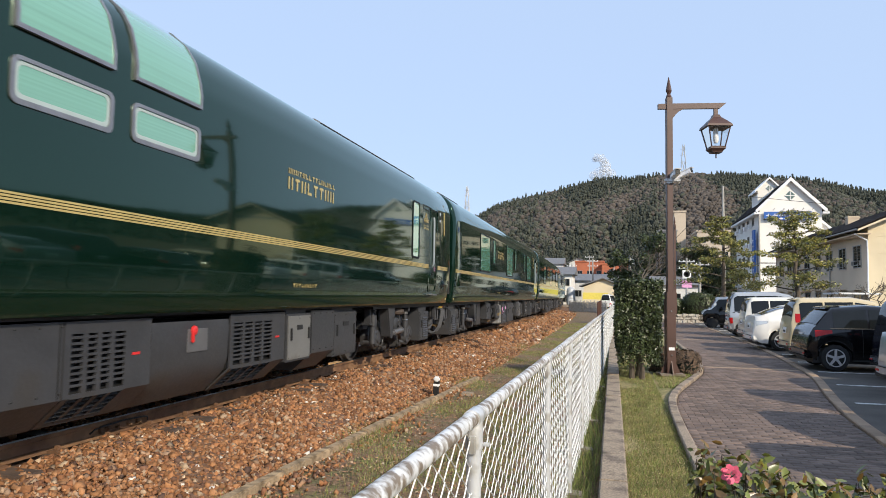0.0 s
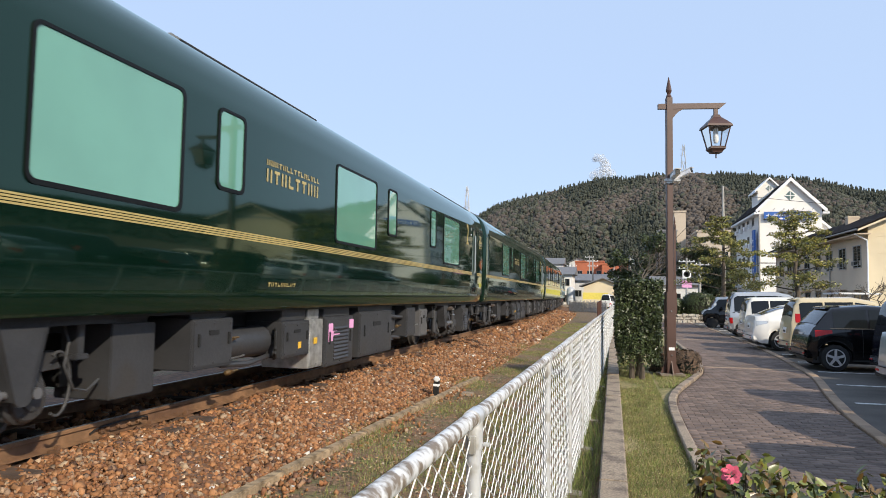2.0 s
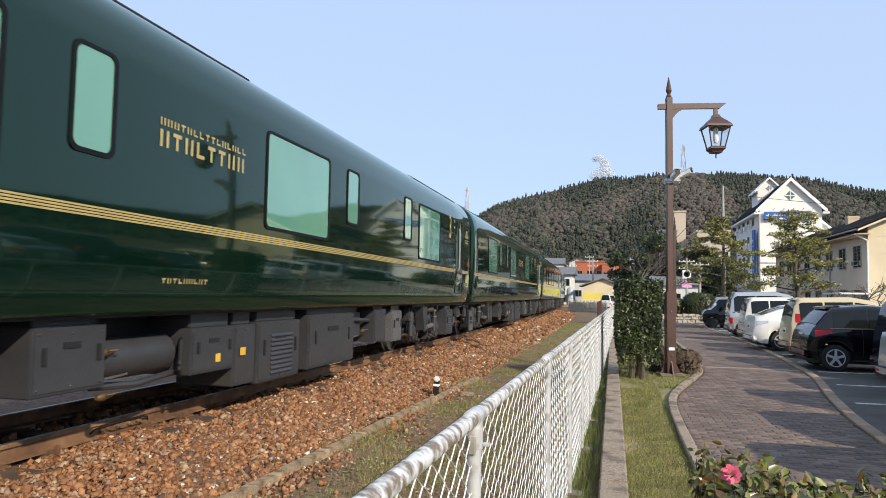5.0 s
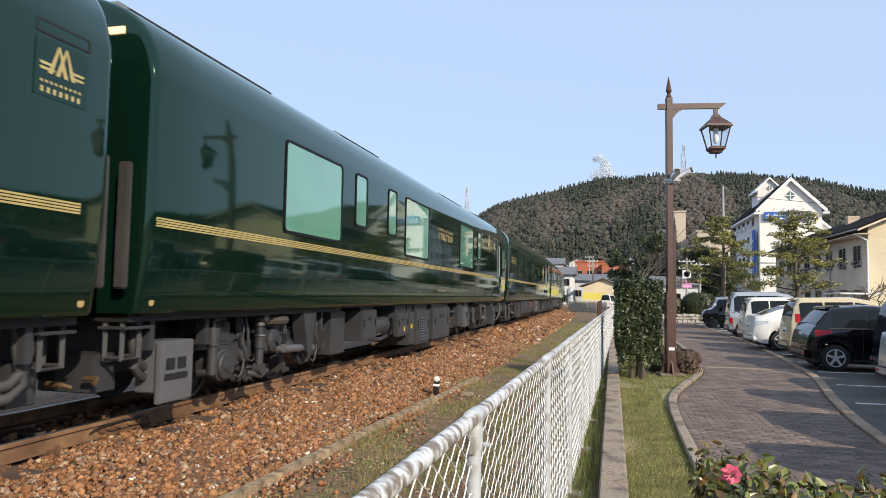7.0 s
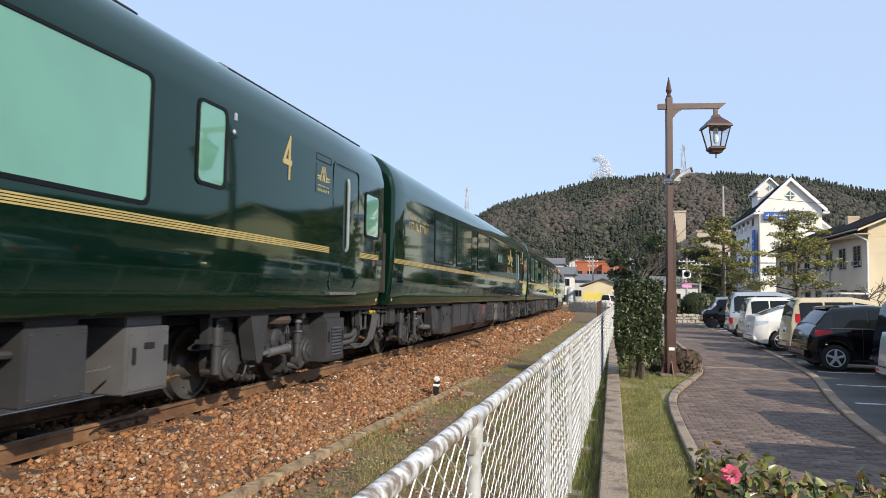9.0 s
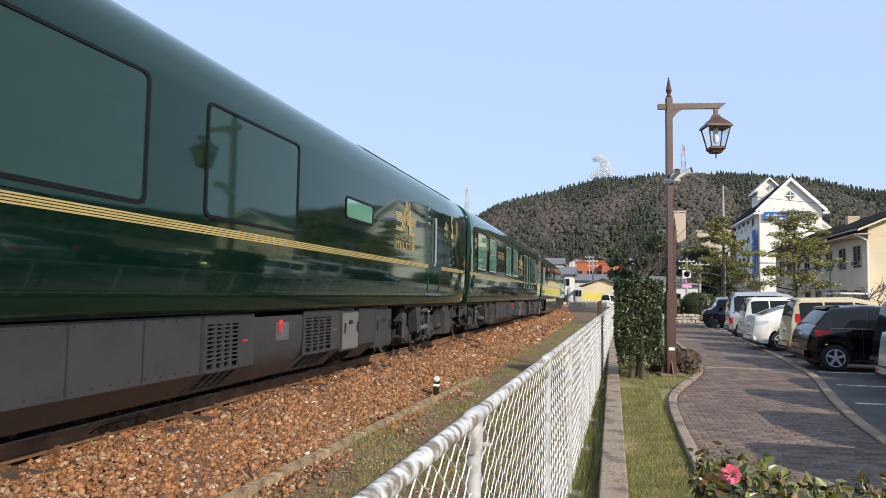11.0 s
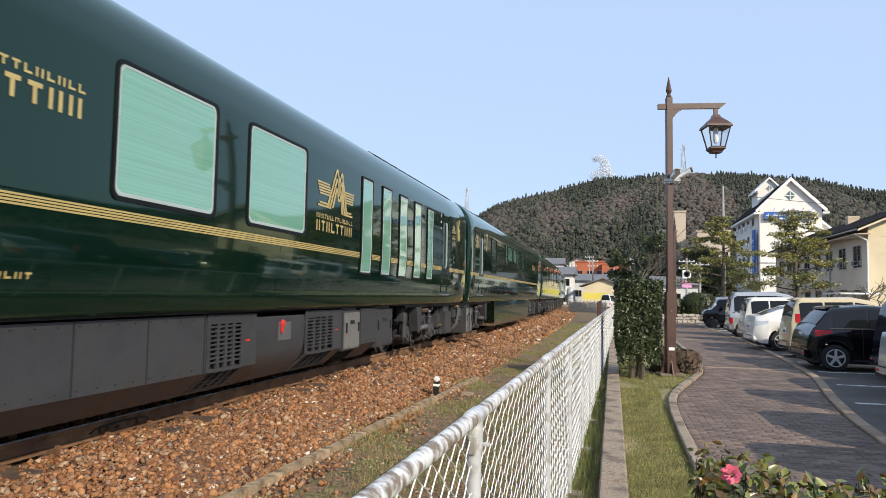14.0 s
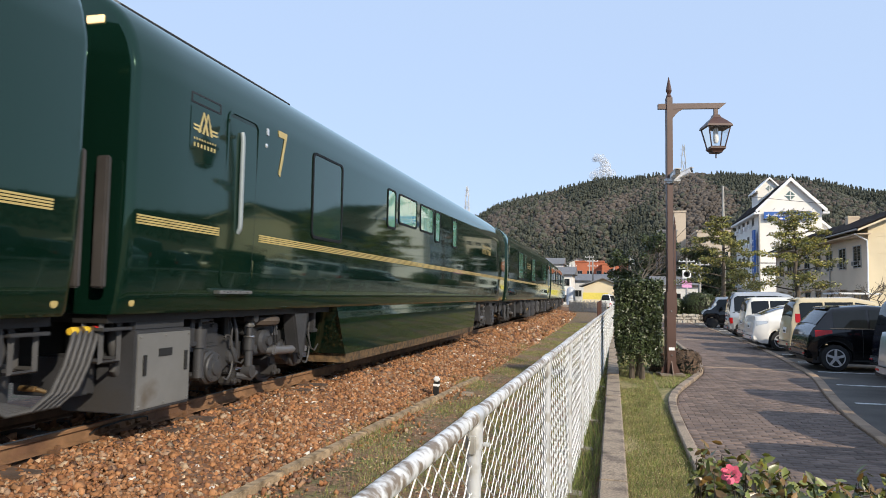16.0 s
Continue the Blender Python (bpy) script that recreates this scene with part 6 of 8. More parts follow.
def box_hedge():
    root = thing("hedge", "tall clipped dark green hedge block with glossy leaves", "hedge")
    rng = np.random.default_rng(8)
    x0, x1, y0, y1, z0, z1 = 0.06, 0.92, 13.75, 14.75, 0.30, 1.93
    n = 15000
    p = rng.uniform(0, 1, (n, 3))
    face = rng.integers(0, 5, n)
    depth = rng.uniform(-0.02, 0.09, n) ** 1.0
    nr = np.zeros((n, 3))
    for i in range(n):
        f = face[i]
        if f == 0: p[i, 1], nr[i] = 0, (0, -1, 0.3)
        elif f == 1: p[i, 0], nr[i] = 0, (-1, 0, 0.3)
        elif f == 2: p[i, 0], nr[i] = 1, (1, 0, 0.3)
        elif f == 3: p[i, 2], nr[i] = 1, (0, 0, 1)
        else: p[i, 1], nr[i] = 1, (0, 1, 0.3)
    pos = np.array([x0, y0, z0]) + p * np.array([x1 - x0, y1 - y0, z1 - z0]) - nr * depth[:, None]
    wob = 0.05 * np.sin(pos[:, 2] * 5 + pos[:, 1] * 4) * np.cos(pos[:, 0] * 7)
    taper = np.where(pos[:, 2] < 0.9, (0.9 - pos[:, 2]) * 0.22, 0)
    cx = (x0 + x1) / 2
    pos[:, 0] = cx + (pos[:, 0] - cx) * (1 - taper) + wob * 0.5
    pos[:, 1] += wob + taper * 0.3
    keep = ~((pos[:, 2] < 0.5) & (rng.uniform(0, 1, n) < 0.5))
    leaf_cloud("foliage", pos[keep], nr[keep], 0.05, M_LEAF_DARK, root, 2)
    # Near-black core box: the hedge's inner shade is put into its colour.
    part("inner_growth", B((x0 + 0.12, x1 - 0.12, y0 + 0.14, y1 - 0.12, z0 + 0.15, z1 - 0.1), bevel=0.08), mat("painted_inner_shade", (0.02, 0.022, 0.012), 0.95, var=0.4, scale=20, bump=1.0, bscale=40), root)
    for x, y in ((0.36, 14.0), (0.55, 13.95), (0.5, 14.5)):
        bm = bmesh.new()
        tube(bm, [(x, y, -0.05), (x + 0.01, y, 0.2), (x - 0.02, y + 0.02, 0.6)], [0.06, 0.05, 0.045], 8)
        part("trunk", bm, M_BARK, root, smooth=True)


box_hedge()


def mound(name, label, cat, at, size, n, leaf, material, seed, group=""):
    """A rounded clipped shrub."""
    root = thing(name, label, cat, group, at=Matrix.Translation(at))
    rng = np.random.default_rng(seed)
    d = rng.normal(size=(n, 3))
    d /= np.linalg.norm(d, axis=1)[:, None]
    d[:, 2] = np.where(d[:, 2] < -0.3, -d[:, 2], d[:, 2])
    q = np.sign(d) * np.abs(d) ** 0.7
    r = rng.uniform(0.86, 1.03, n) + 0.06 * np.sin(d[:, 0] * 9) * np.cos(d[:, 1] * 8)
    pos = q * r[:, None] * np.array(size) + np.array([0, 0, size[2] * 0.45])
    pos[:, 2] = np.maximum(pos[:, 2], 0.03)
    leaf_cloud("foliage", pos, d, leaf, material, root, seed)
    bm = bmesh.new()
    bmesh.ops.create_icosphere(bm, subdivisions=2, radius=1.0)
    for v in bm.verts:
        v.co = Vector((v.co.x * size[0] * 0.82, v.co.y * size[1] * 0.82, max(0.0, v.co.z * size[2] * 0.82 + size[2] * 0.45)))
    # Dark filler core, coloured as the shade inside the shrub.
    part("inner_growth", bm, bpy.data.materials["painted_inner_shade"], root)
    return root


mound("shrub", "rounded clipped green shrub behind the stone wall", "shrub", (5.75, 49.6, 0.45), (1.15, 0.9, 1.05), 5000, 0.10, M_LEAF_DARK, 11, "shrubs behind the wall")
mound("shrub", "rounded clipped green shrub behind the stone wall", "shrub", (4.0, 49.9, 0.45), (0.9, 0.8, 0.8), 3000, 0.10, M_LEAF_DARK, 12, "shrubs behind the wall")
M_TWIG = mat("dry_twigs", (0.09, 0.06, 0.04), 0.9, var=0.3, rand=0.4)
mound("low_shrub", "low brown wintry shrub beside the lamp post", "shrub", (1.48, 15.6, 0.0), (0.36, 0.7, 0.33), 2200, 0.05, M_TWIG, 13, "low shrubs round the lamp post")
mound("low_shrub", "low brown wintry shrub beside the lamp post", "shrub", (0.98, 15.5, 0.0), (0.24, 0.4, 0.38), 1200, 0.05, M_TWIG, 14, "low shrubs round the lamp post")


def camellia():
    root = thing("camellia_bush", "low camellia bush with glossy leaves and one pink flower", "bush")
    rng = np.random.default_rng(21)
    shape = [(0, 0, 0), (0.24, 0.3, 0.05), (0.2, 0.7, 0.03), (0, 1.0, -0.05), (-0.2, 0.7, 0.03), (-0.24, 0.3, 0.05)]
    faces = [(0, 1, 2), (0, 2, 3), (0, 3, 4), (0, 4, 5)]
    stems, pos, nr = bmesh.new(), [], []
    for k in range(620):
        x, y = rng.uniform(0.36, 2.0), rng.uniform(2.45, 3.4)
        top = 0.86 + 0.05 * math.sin(x * 5) + float(np.clip(rng.normal(0, 0.035), -0.08, 0.04)) + (0.04 if y < 2.9 else 0)
        bx, by = x + rng.normal(0, 0.06), y + rng.normal(0, 0.06)
        tube(stems, [(bx, by, 0.25), ((x + bx) / 2, (y + by) / 2, 0.6), (x, y, top - 0.04)], [0.005, 0.004, 0.002], 4)
        for j in range(16):
            z = top - 0.026 * j * rng.uniform(0.7, 1.3)
            a = rng.uniform(0, 6.28)
            r = rng.uniform(0.0, 0.035) + 0.003 * j
            pos.append((x + r * math.cos(a), y + r * math.sin(a), z))
            nr.append((0.9 * math.cos(a), 0.9 * math.sin(a), 0.8))
    pos, nr = np.array(pos), np.array(nr)
    # the flower stands clear of the leaves
    d = pos - np.array((0.403, 2.60, 1.0))
    clear = (np.linalg.norm(d, axis=1) > 0.06) & ~((np.hypot(d[:, 0], d[:, 2]) < 0.05) & (d[:, 1] < 0.02))
    pos, nr = pos[clear], nr[clear]
    n = len(pos)
    v = nr + rng.normal(0, 0.35, (n, 3))
    v /= np.linalg.norm(v, axis=1)[:, None]
    t = np.cross(v, rng.normal(size=(n, 3)))
    t /= np.linalg.norm(t, axis=1)[:, None]
    rot = np.stack([t, np.cross(v, t), v], 2)
    which = (rng.uniform(0, 1, n) < 0.27).astype(int) + (rng.uniform(0, 1, n) < 0.08)
    ob = scatter("foliage", shape, faces, place(rot, 0.052 * rng.uniform(0.7, 1.25, n), pos), [M_LEAF, mat("bronze_leaf", (0.16, 0.095, 0.03), 0.35, var=0.3, rand=0.4), M_LEAF_YEL], which)
    ob.parent = root
    tagged(part("stems", stems, M_BARK, root), kind="stuff")
    # Dark block fills the bush; its colour paints the shade between stems.
    part("soil_mound", B((0.3, 2.05, 2.2, 3.5, -0.06, 0.3), bevel=0.1), bpy.data.materials["painted_inner_shade"], root, "dark filler block painted as inner shade")
    # flower
    petals = bmesh.new()
    c = Vector((0.400, 2.60, 0.989))
    for ring, (cnt, rad, up, sz) in enumerate(((7, 0.013, 0.1, 0.022), (6, 0.010, 0.5, 0.020), (5, 0.007, 1.0, 0.016), (4, 0.003, 1.6, 0.011))):
        for k in range(cnt):
            a = 6.283 * k / cnt + ring * 0.5
            d = Vector((math.cos(a), 0.3 * -1, math.sin(a)))
            o = c + Vector((math.cos(a) * rad, -0.01 * ring - 0.01, math.sin(a) * rad))
            s = Vector((-math.sin(a), 0, math.cos(a)))
            tip = Vector((math.cos(a), -0.25 - 0.35 * up, math.sin(a))) * sz
            vs = [petals.verts.new(o), petals.verts.new(o + tip * 0.5 + s * sz * 0.55), petals.verts.new(o + tip * 1.05 + s * sz * 0.25), petals.verts.new(o + tip * 1.0 - s * sz * 0.2), petals.verts.new(o + tip * 0.5 - s * sz * 0.55)]
            petals.faces.new(vs)
    part("flower", petals, M_PINK, root, "open pink camellia flower")


camellia()


def grow(bm, p, d, length, r, depth, rng, tips, spread=0.6):
    """Adds a limb and its branches to bm; gathers the tips."""
    pts, q, dd = [p], p.copy(), d.copy()
    for k in range(3):
        dd = (dd + Vector((rng.normal(0, 0.12), rng.normal(0, 0.12), rng.normal(0.03, 0.08)))).normalized()
        q = q + dd * length / 3
        pts.append(q.copy())
    tube(bm, pts, [r, r * 0.88, r * 0.76, r * 0.62], 6 if r > 0.03 else 4, False)
    if depth == 0:
        tips.append(q)
        return
    for k in range(3 if depth > 1 else 3):
        nd = (dd + Vector((rng.normal(0, spread), rng.normal(0, spread), rng.normal(0.1, spread * 0.5)))).normalized()
        grow(bm, q if k else pts[2], nd, length * rng.uniform(0.6, 0.85), r * 0.58, depth - 1, rng, tips, spread)


def clump_tree(at, height, spread, seed, label, n_clump=17, leaf=0.12):
    """A pruned evergreen with tiers of flat leaf clumps."""
    root = thing("pruned_tree", label, "tree", "pruned trees", at=Matrix.Translation(at))
    rng = np.random.default_rng(seed)
    bm = bmesh.new()
    pts = [(rng.normal(0, 0.05), rng.normal(0, 0.05), height * k / 6 * 0.95) for k in range(7)]
    tube(bm, pts, [0.15, 0.13, 0.115, 0.095, 0.075, 0.05, 0.025], 9)
    pos, nr = [], []
    for c in range(n_clump):
        f = (c + 0.5) / n_clump
        z = height * (0.36 + 0.62 * f)
        a = c * 2.4 + rng.uniform(-0.4, 0.4)
        reach = spread * (1.12 - 0.95 * f) * rng.uniform(0.6, 1.0)
        e = Vector((math.cos(a) * reach, math.sin(a) * reach, z))
        s = Vector((0, 0, z - reach * 0.25))
        tube(bm, [s, s.lerp(e, 0.5) + Vector((0, 0, -0.06)), e], [0.04, 0.026, 0.012], 6)
        for sub in range(5):
            ctr = np.array(e) + rng.normal(0, 0.34, 3) * np.array([1.1, 1.1, 0.4])
            tube(bm, [tuple(e * 0.8 + s * 0.2), tuple(ctr)], [0.02, 0.008], 4)
            m = 95
            dv = rng.normal(size=(m, 3))
            dv /= np.linalg.norm(dv, axis=1)[:, None]
            rr = rng.uniform(0.3, 1.0, m) ** 0.5
            pos.append(ctr + dv * rr[:, None] * np.array([0.44, 0.44, 0.15]) * (1.15 - 0.5 * f))
            nr.append(dv * 0.5 + np.array([0, 0, 0.7]))
    pos, nr = np.concatenate(pos), np.concatenate(nr)
    part("trunk", bm, M_BARK, root, smooth=True)
    which = (rng.uniform(0, 1, len(pos)) < 0.62).astype(int)
    leaf_cloud("crown", pos, nr, leaf, None, root, seed, which, [M_LEAF, M_LEAF_YEL])
    return root


clump_tree((5.95, 40.5, 0.0), 6.2, 2.0, 31, "pruned evergreen tree with yellowing leaf tiers beside the lot")
clump_tree((8.65, 36.0, 0.0), 6.0, 1.75, 37, "pruned evergreen tree with green leaf tiers beside the lot", 18, 0.11)


def bare_tree(at, size, seed, label, r=0.09, depth=4, spread=0.55):
    root = thing("bare_tree", label, "tree", "bare trees", at=Matrix.Translation(at))
    rng = np.random.default_rng(seed)
    bm, tips = bmesh.new(), []
    grow(bm, Vector((0, 0, -0.1)), Vector((0, 0, 1)), size, r, depth, rng, tips, spread)
    tagged(part("crown", bm, M_BARK, root, "bare grey-brown branches", True), kind="stuff")
    return root


bare_tree((10.9, 33.8, 0.0), 1.15, 5, "small leafless tree with spreading branches by the house", 0.09, 5, 0.6)
bare_tree((3.2, 98.0, 0.0), 4.0, 6, "tall leafless tree in front of dark woods", 0.2, 5, 0.5)


def dark_tree(at, h, w, seed):
    root = thing("evergreen_tree", "dense dark evergreen tree at the edge of town", "tree", "evergreens by the town", at=Matrix.Translation(at))
    rng = np.random.default_rng(seed)
    bm, tips = bmesh.new(), []
    tube(bm, [(0, 0, -0.1), (0.1, 0, h * 0.4), (0, 0.1, h * 0.8)], [0.3, 0.22, 0.08], 8)
    pos, nr = [], []
    for c in range(40):
        f = rng.uniform(0.15, 1.0)
        a = rng.uniform(0, 6.28)
        rr = w * rng.uniform(0.3, 1.0) * math.sin(min(1.0, 1.15 - f + 0.25) * 1.57)
        ctr = np.array([math.cos(a) * rr, math.sin(a) * rr, h * f])
        tube(bm, [(0, 0, h * f * 0.8), tuple(ctr)], [0.06, 0.02], 4)
        dv = rng.normal(size=(110, 3))
        dv /= np.linalg.norm(dv, axis=1)[:, None]
        pos.append(ctr + dv * np.array([1.1, 1.1, 0.8]) * rng.uniform(0.5, 1.0, (110, 1)))
        nr.append(dv)
    part("trunk", bm, M_BARK, root)
    leaf_cloud("crown", np.concatenate(pos), np.concatenate(nr), 0.42, M_LEAF_DARK, root, seed)


for at, h, w, sd in (((7.0, 112, 0), 11.5, 3.6, 41), ((2.2, 116, 0), 9.0, 3.2, 42), ((11.5, 105, 0), 8.5, 3.6, 43), ((15.5, 118, 0), 9.5, 4.0, 44), ((20, 125, 0), 8.5, 4, 45), ((26, 122, 0), 8.5, 4.2, 46)):
    dark_tree(at, h, w, sd)


def grass():
    rng = np.random.default_rng(17)
    blade = [(-0.06, 0, 0), (0.06, 0, 0), (0.12, 0.1, 1.0)]
    bf = [(0, 1, 2)]

    def field(name, label, x0, x1, y0, y1, n, h, zz, dry, patch=0.0):
        x, y = rng.uniform(x0, x1, n), y0 + (y1 - y0) * rng.uniform(0, 1, n) ** 1.4
        if patch:
            k = np.sin(x * 3.1 + 1.7 * np.sin(y * 1.3)) + np.sin(y * 2.3 + x * 1.1)
            ok = k + rng.normal(0, 0.5, n) > patch
            x, y = x[ok], y[ok]
            n = len(x)
        a = rng.uniform(0, 6.28, n)
        hh = h * np.clip(rng.lognormal(0, 0.35, n), 0.4, 2.2)
        lean = rng.normal(0, 0.35, (n, 2))
        rot = np.zeros((n, 3, 3))
        rot[:, 0, 0], rot[:, 1, 0] = np.cos(a), np.sin(a)
        rot[:, 0, 1], rot[:, 1, 1] = -np.sin(a), np.cos(a)
        rot[:, 0, 2], rot[:, 1, 2], rot[:, 2, 2] = lean[:, 0], lean[:, 1], 1
        sc = np.stack([np.full(n, 0.045), hh, hh], 1)
        z = zz(x, y)
        ob = scatter(name, blade, bf, place(rot, sc, np.c_[x, y, z]), [M_GRASS, M_GRASS_DRY], (rng.uniform(0, 1, n) < dry).astype(int))
        tagged(ob, label, "grass", kind="stuff")
    flat = lambda x, y: np.full(len(x), -0.012)
    low = lambda x, y: np.full(len(x), -0.16)
    field("lawn_grass", "short half-dry lawn grass beside the footpath", 0.13, 0.76, 4.5, 18, 80000, 0.030, flat, 0.46, -0.6)
    n = 5000
    x, y = rng.uniform(0.13, 0.72, n), 4.5 + 13 * rng.uniform(0, 1, n) ** 1.5
    ob = scatter("lawn_litter", LEAF_V, LEAF_F, place(rand_rot(n, rng) * np.array([1, 1, 0.4])[None, :, None], 0.017 * rng.uniform(0.5, 1.6, n), np.c_[x, y, np.full(n, 0.002)]),
                 mat("pale_dry_fleck", (0.45, 0.36, 0.22), 0.9, var=0.2, rand=0.4))
    tagged(ob, "pale dry flecks of leaf on the lawn", "leaf litter", kind="stuff")
    field("island_grass", "green grass tuft growing round the lamp post", 0.8, 1.8, 12.8, 17, 6000, 0.05, lambda x, y: np.where(x < np.interp(y, [p[1] for p in PATH_LEFT], [p[0] for p in PATH_LEFT]) - 0.08, -0.012, -0.3), 0.3)
    field("fence_grass", "long green grass between fence and edging", -0.36, -0.12, 3.5, 26, 7000, 0.16, lambda x, y: np.full(len(x), -0.15), 0.12)
    field("line_grass", "sparse low grass on soil beside the railway", -2.95, -0.5, 3.0, 45, 130000, 0.05, low, 0.4, -0.25)
    field("ballast_grass", "green tufts growing at the ballast foot", -3.25, -2.75, 5, 60, 6000, 0.07, lambda x, y: np.full(len(x), -0.14), 0.25, 0.6)


grass()


def marker_post():
    root = thing("marker_post", "small black marker post with a white head", "marker", at=pose(-2.95, 11.4, -0.16, 0, 3, 0))
    part("post", B((-0.045, 0.045, -0.045, 0.045, 0, 0.26), bevel=0.006), M_BLACK, root)
    part("head", B((-0.05, 0.05, -0.05, 0.05, 0.26, 0.34), bevel=0.02), M_WHITE, root, "rounded white head")
    part("band", B((-0.047, 0.047, -0.047, 0.047, 0.18, 0.22)), M_WHITE, root)


marker_post()
tagged(obj("loose_brick", B((-2.55, -2.36, 11.6, 11.8, -0.16, -0.10), bevel=0.01), M_KERB), "loose tan brick lying on the soil", "brick")


# ---- parked vehicles ----
def wheel(parent, x, y, r, style):
    bm = bmesh.new()
    lathe(bm, [(r * 0.66, 0.0), (r * 0.95, 0.012), (r, 0.05), (r, 0.14), (r * 0.95, 0.18), (r * 0.66, 0.19)], (x, y, r), "y", 26)
    w = part("wheel", bm, M_TYRE, parent, "black tyre", True)
    bm = bmesh.new()
    lathe(bm, [(r * 0.64, -0.004), (r * 0.62, -0.006), (r * 0.1, -0.006)], (x, y, r), "y", 26)
    part("rim_well", bm, M_BLACK if style == "spoke" else M_ALLOY, w, smooth=True)
    bm = bmesh.new()
    lathe(bm, [(r * 0.67, 0.0), (r * 0.67, -0.016), (r * 0.60, -0.016), (r * 0.60, -0.008)], (x, y, r), "y", 26, False)
    lathe(bm, [(r * 0.16, 0.0), (r * 0.15, -0.022)], (x, y, r), "y", 12)
    for k in range(5 if style == "spoke" else 8):
        a = 2 * math.pi * k / (5 if style == "spoke" else 8) + 0.3
        c, s = math.cos(a), math.sin(a)
        t = 0.10 if style == "spoke" else 0.05
        pts = [(r * (q * c - e * s), r * (q * s + e * c)) for q, e in ((0.12, -t), (0.62, -t * 0.8), (0.62, t * 0.8), (0.12, t))]
        prism(bm, [(x + p, r + q) for p, q in pts], y - 0.02, y - 0.004, "y")
    bmesh.ops.recalc_face_normals(bm, faces=bm.faces)
    part("rim", bm, M_ALLOY, w, "silver alloy rim")


def soft(ob, deg=32):
    ob.data.shade_smooth()
    ob.data.set_sharp_from_angle(angle=radians(deg))
    return ob


def vehicle(label, m, L, W, low, up, paint, rear_wheel, front_wheel, r=0.3, lamp="mid", roof_paint=None, side_split=(), style="spoke", lamp_mat=None, tint=None, rail=False):
    """A parked car, its body drawn through cross sections: low is the outline from tail to nose, up the one over the roof, both (x, z); the tail stands at x = 0."""
    root = thing("parked_car", label, "car", "cars parked in the bays", at=m)
    h = W / 2
    lx, lz = [p[0] for p in low[1:-1]], [p[1] for p in low[1:-1]]
    ux, uz = [p[0] for p in up], [p[1] for p in up]
    zb0, zt = uz[0], max(uz)

    def top(x):
        a = float(np.interp(x, lx, lz))
        return max(a, float(np.interp(x, ux, uz))) if ux[0] <= x <= ux[-1] else a

    def belt(x):
        return min(top(x), zb0 - 0.02 + 0.0 * x)

    def bottom(x):
        z = 0.22
        for c in (rear_wheel, front_wheel):
            d = abs(x - c)
            if d < r + 0.055:
                z = max(z, r + math.sqrt((r + 0.055) ** 2 - d * d))
        tail = 0.16 * max(0, 1 - x / 0.2) + 0.16 * max(0, 1 - (L - x) / 0.25)
        return z + tail

    def wid(x):
        t, n = max(0.0, 1 - x / 0.45), max(0.0, 1 - (L - x) / 0.8)
        return h * (1 - 0.13 * t ** 2.2 - 0.2 * n ** 2.0)

    def section(x):
        zb, zl, z1, w = bottom(x), belt(x), top(x), wid(x)
        zb = min(zb, zl - 0.06)
        e = lambda f: zb + (zl - zb) * f
        g = max(0.0, z1 - zl)
        wr = w - 0.05 - 0.24 * g
        return [(w - 0.07, zb), (w - 0.02, e(0.16)), (w, e(0.42)), (w - 0.004, e(0.7)), (w - 0.022, e(0.9)), (w - 0.05, zl),
                (w - 0.055 - 0.11 * g, zl + g * 0.5), (wr + 0.0, zl + g * 0.88), (wr - 0.06, zl + g * 0.97), (wr - 0.16, z1 + 0.004), (wr * 0.45, z1 + 0.018), (0.0, z1 + 0.022)]

    xs = sorted({0.0, 0.015, 0.04, *[round(float(q), 3) for q in np.arange(0.08, L, 0.09)], *[round(c + (r + 0.055) * f, 3) for c in (rear_wheel, front_wheel) for f in (-1.01, -0.99, -0.9, -0.7, 0.7, 0.9, 0.99, 1.01)],
                 *[q for q in ux], L - 0.04, L - 0.015, L})
    xs = [q for q in xs if 0 <= q <= L]
    bm = bmesh.new()
    rings = []
    for x in xs:
        half = section(x)
        rings.append([bm.verts.new((x, -y, z)) for y, z in half] + [bm.verts.new((x, y, z)) for y, z in reversed(half[:-1])])
    k = len(rings[0])
    for a, b in zip(rings, rings[1:]):
        for i in range(k - 1):
            f = bm.faces.new((a[i], a[i + 1], b[i + 1], b[i]))
            if roof_paint and 6 <= i <= 15:
                f.material_index = 1
    bm.faces.new(rings[0])
    bm.faces.new(rings[-1][::-1])
    bmesh.ops.recalc_face_normals(bm, faces=bm.faces)
    soft(part("body", bm, [paint, roof_paint or paint], root), 50)
    glass = tint or M_DGLASS

    def grid(name, material, pts, label=""):
        bm = bmesh.new()
        vs = [[bm.verts.new(p) for p in row] for row in pts]
        for a, b in zip(vs, vs[1:]):
            for i in range(len(a) - 1):
                bm.faces.new((a[i], a[i + 1], b[i + 1], b[i]))
        return part(name, bm, material, root, label, True)
    # side glass between the waist and the roof edge
    tall = [x for x in xs if top(x) > belt(x) + 0.30]
    x0, x1 = tall[0] + 0.10, tall[-1] - 0.06
    cuts = [0.0, *side_split, 1.0]

    def on_side(x, f, s, out=0.006):
        sec = section(x)
        (ya, za), (yb, zb), (yc, zc) = sec[5], sec[6], sec[7]
        y, z = (ya + (yb - ya) * f * 2, za + (zb - za) * f * 2) if f < 0.5 else (yb + (yc - yb) * (f - 0.5) * 2, zb + (zc - zb) * (f - 0.5) * 2)
        return (x, s * (y + out), z)
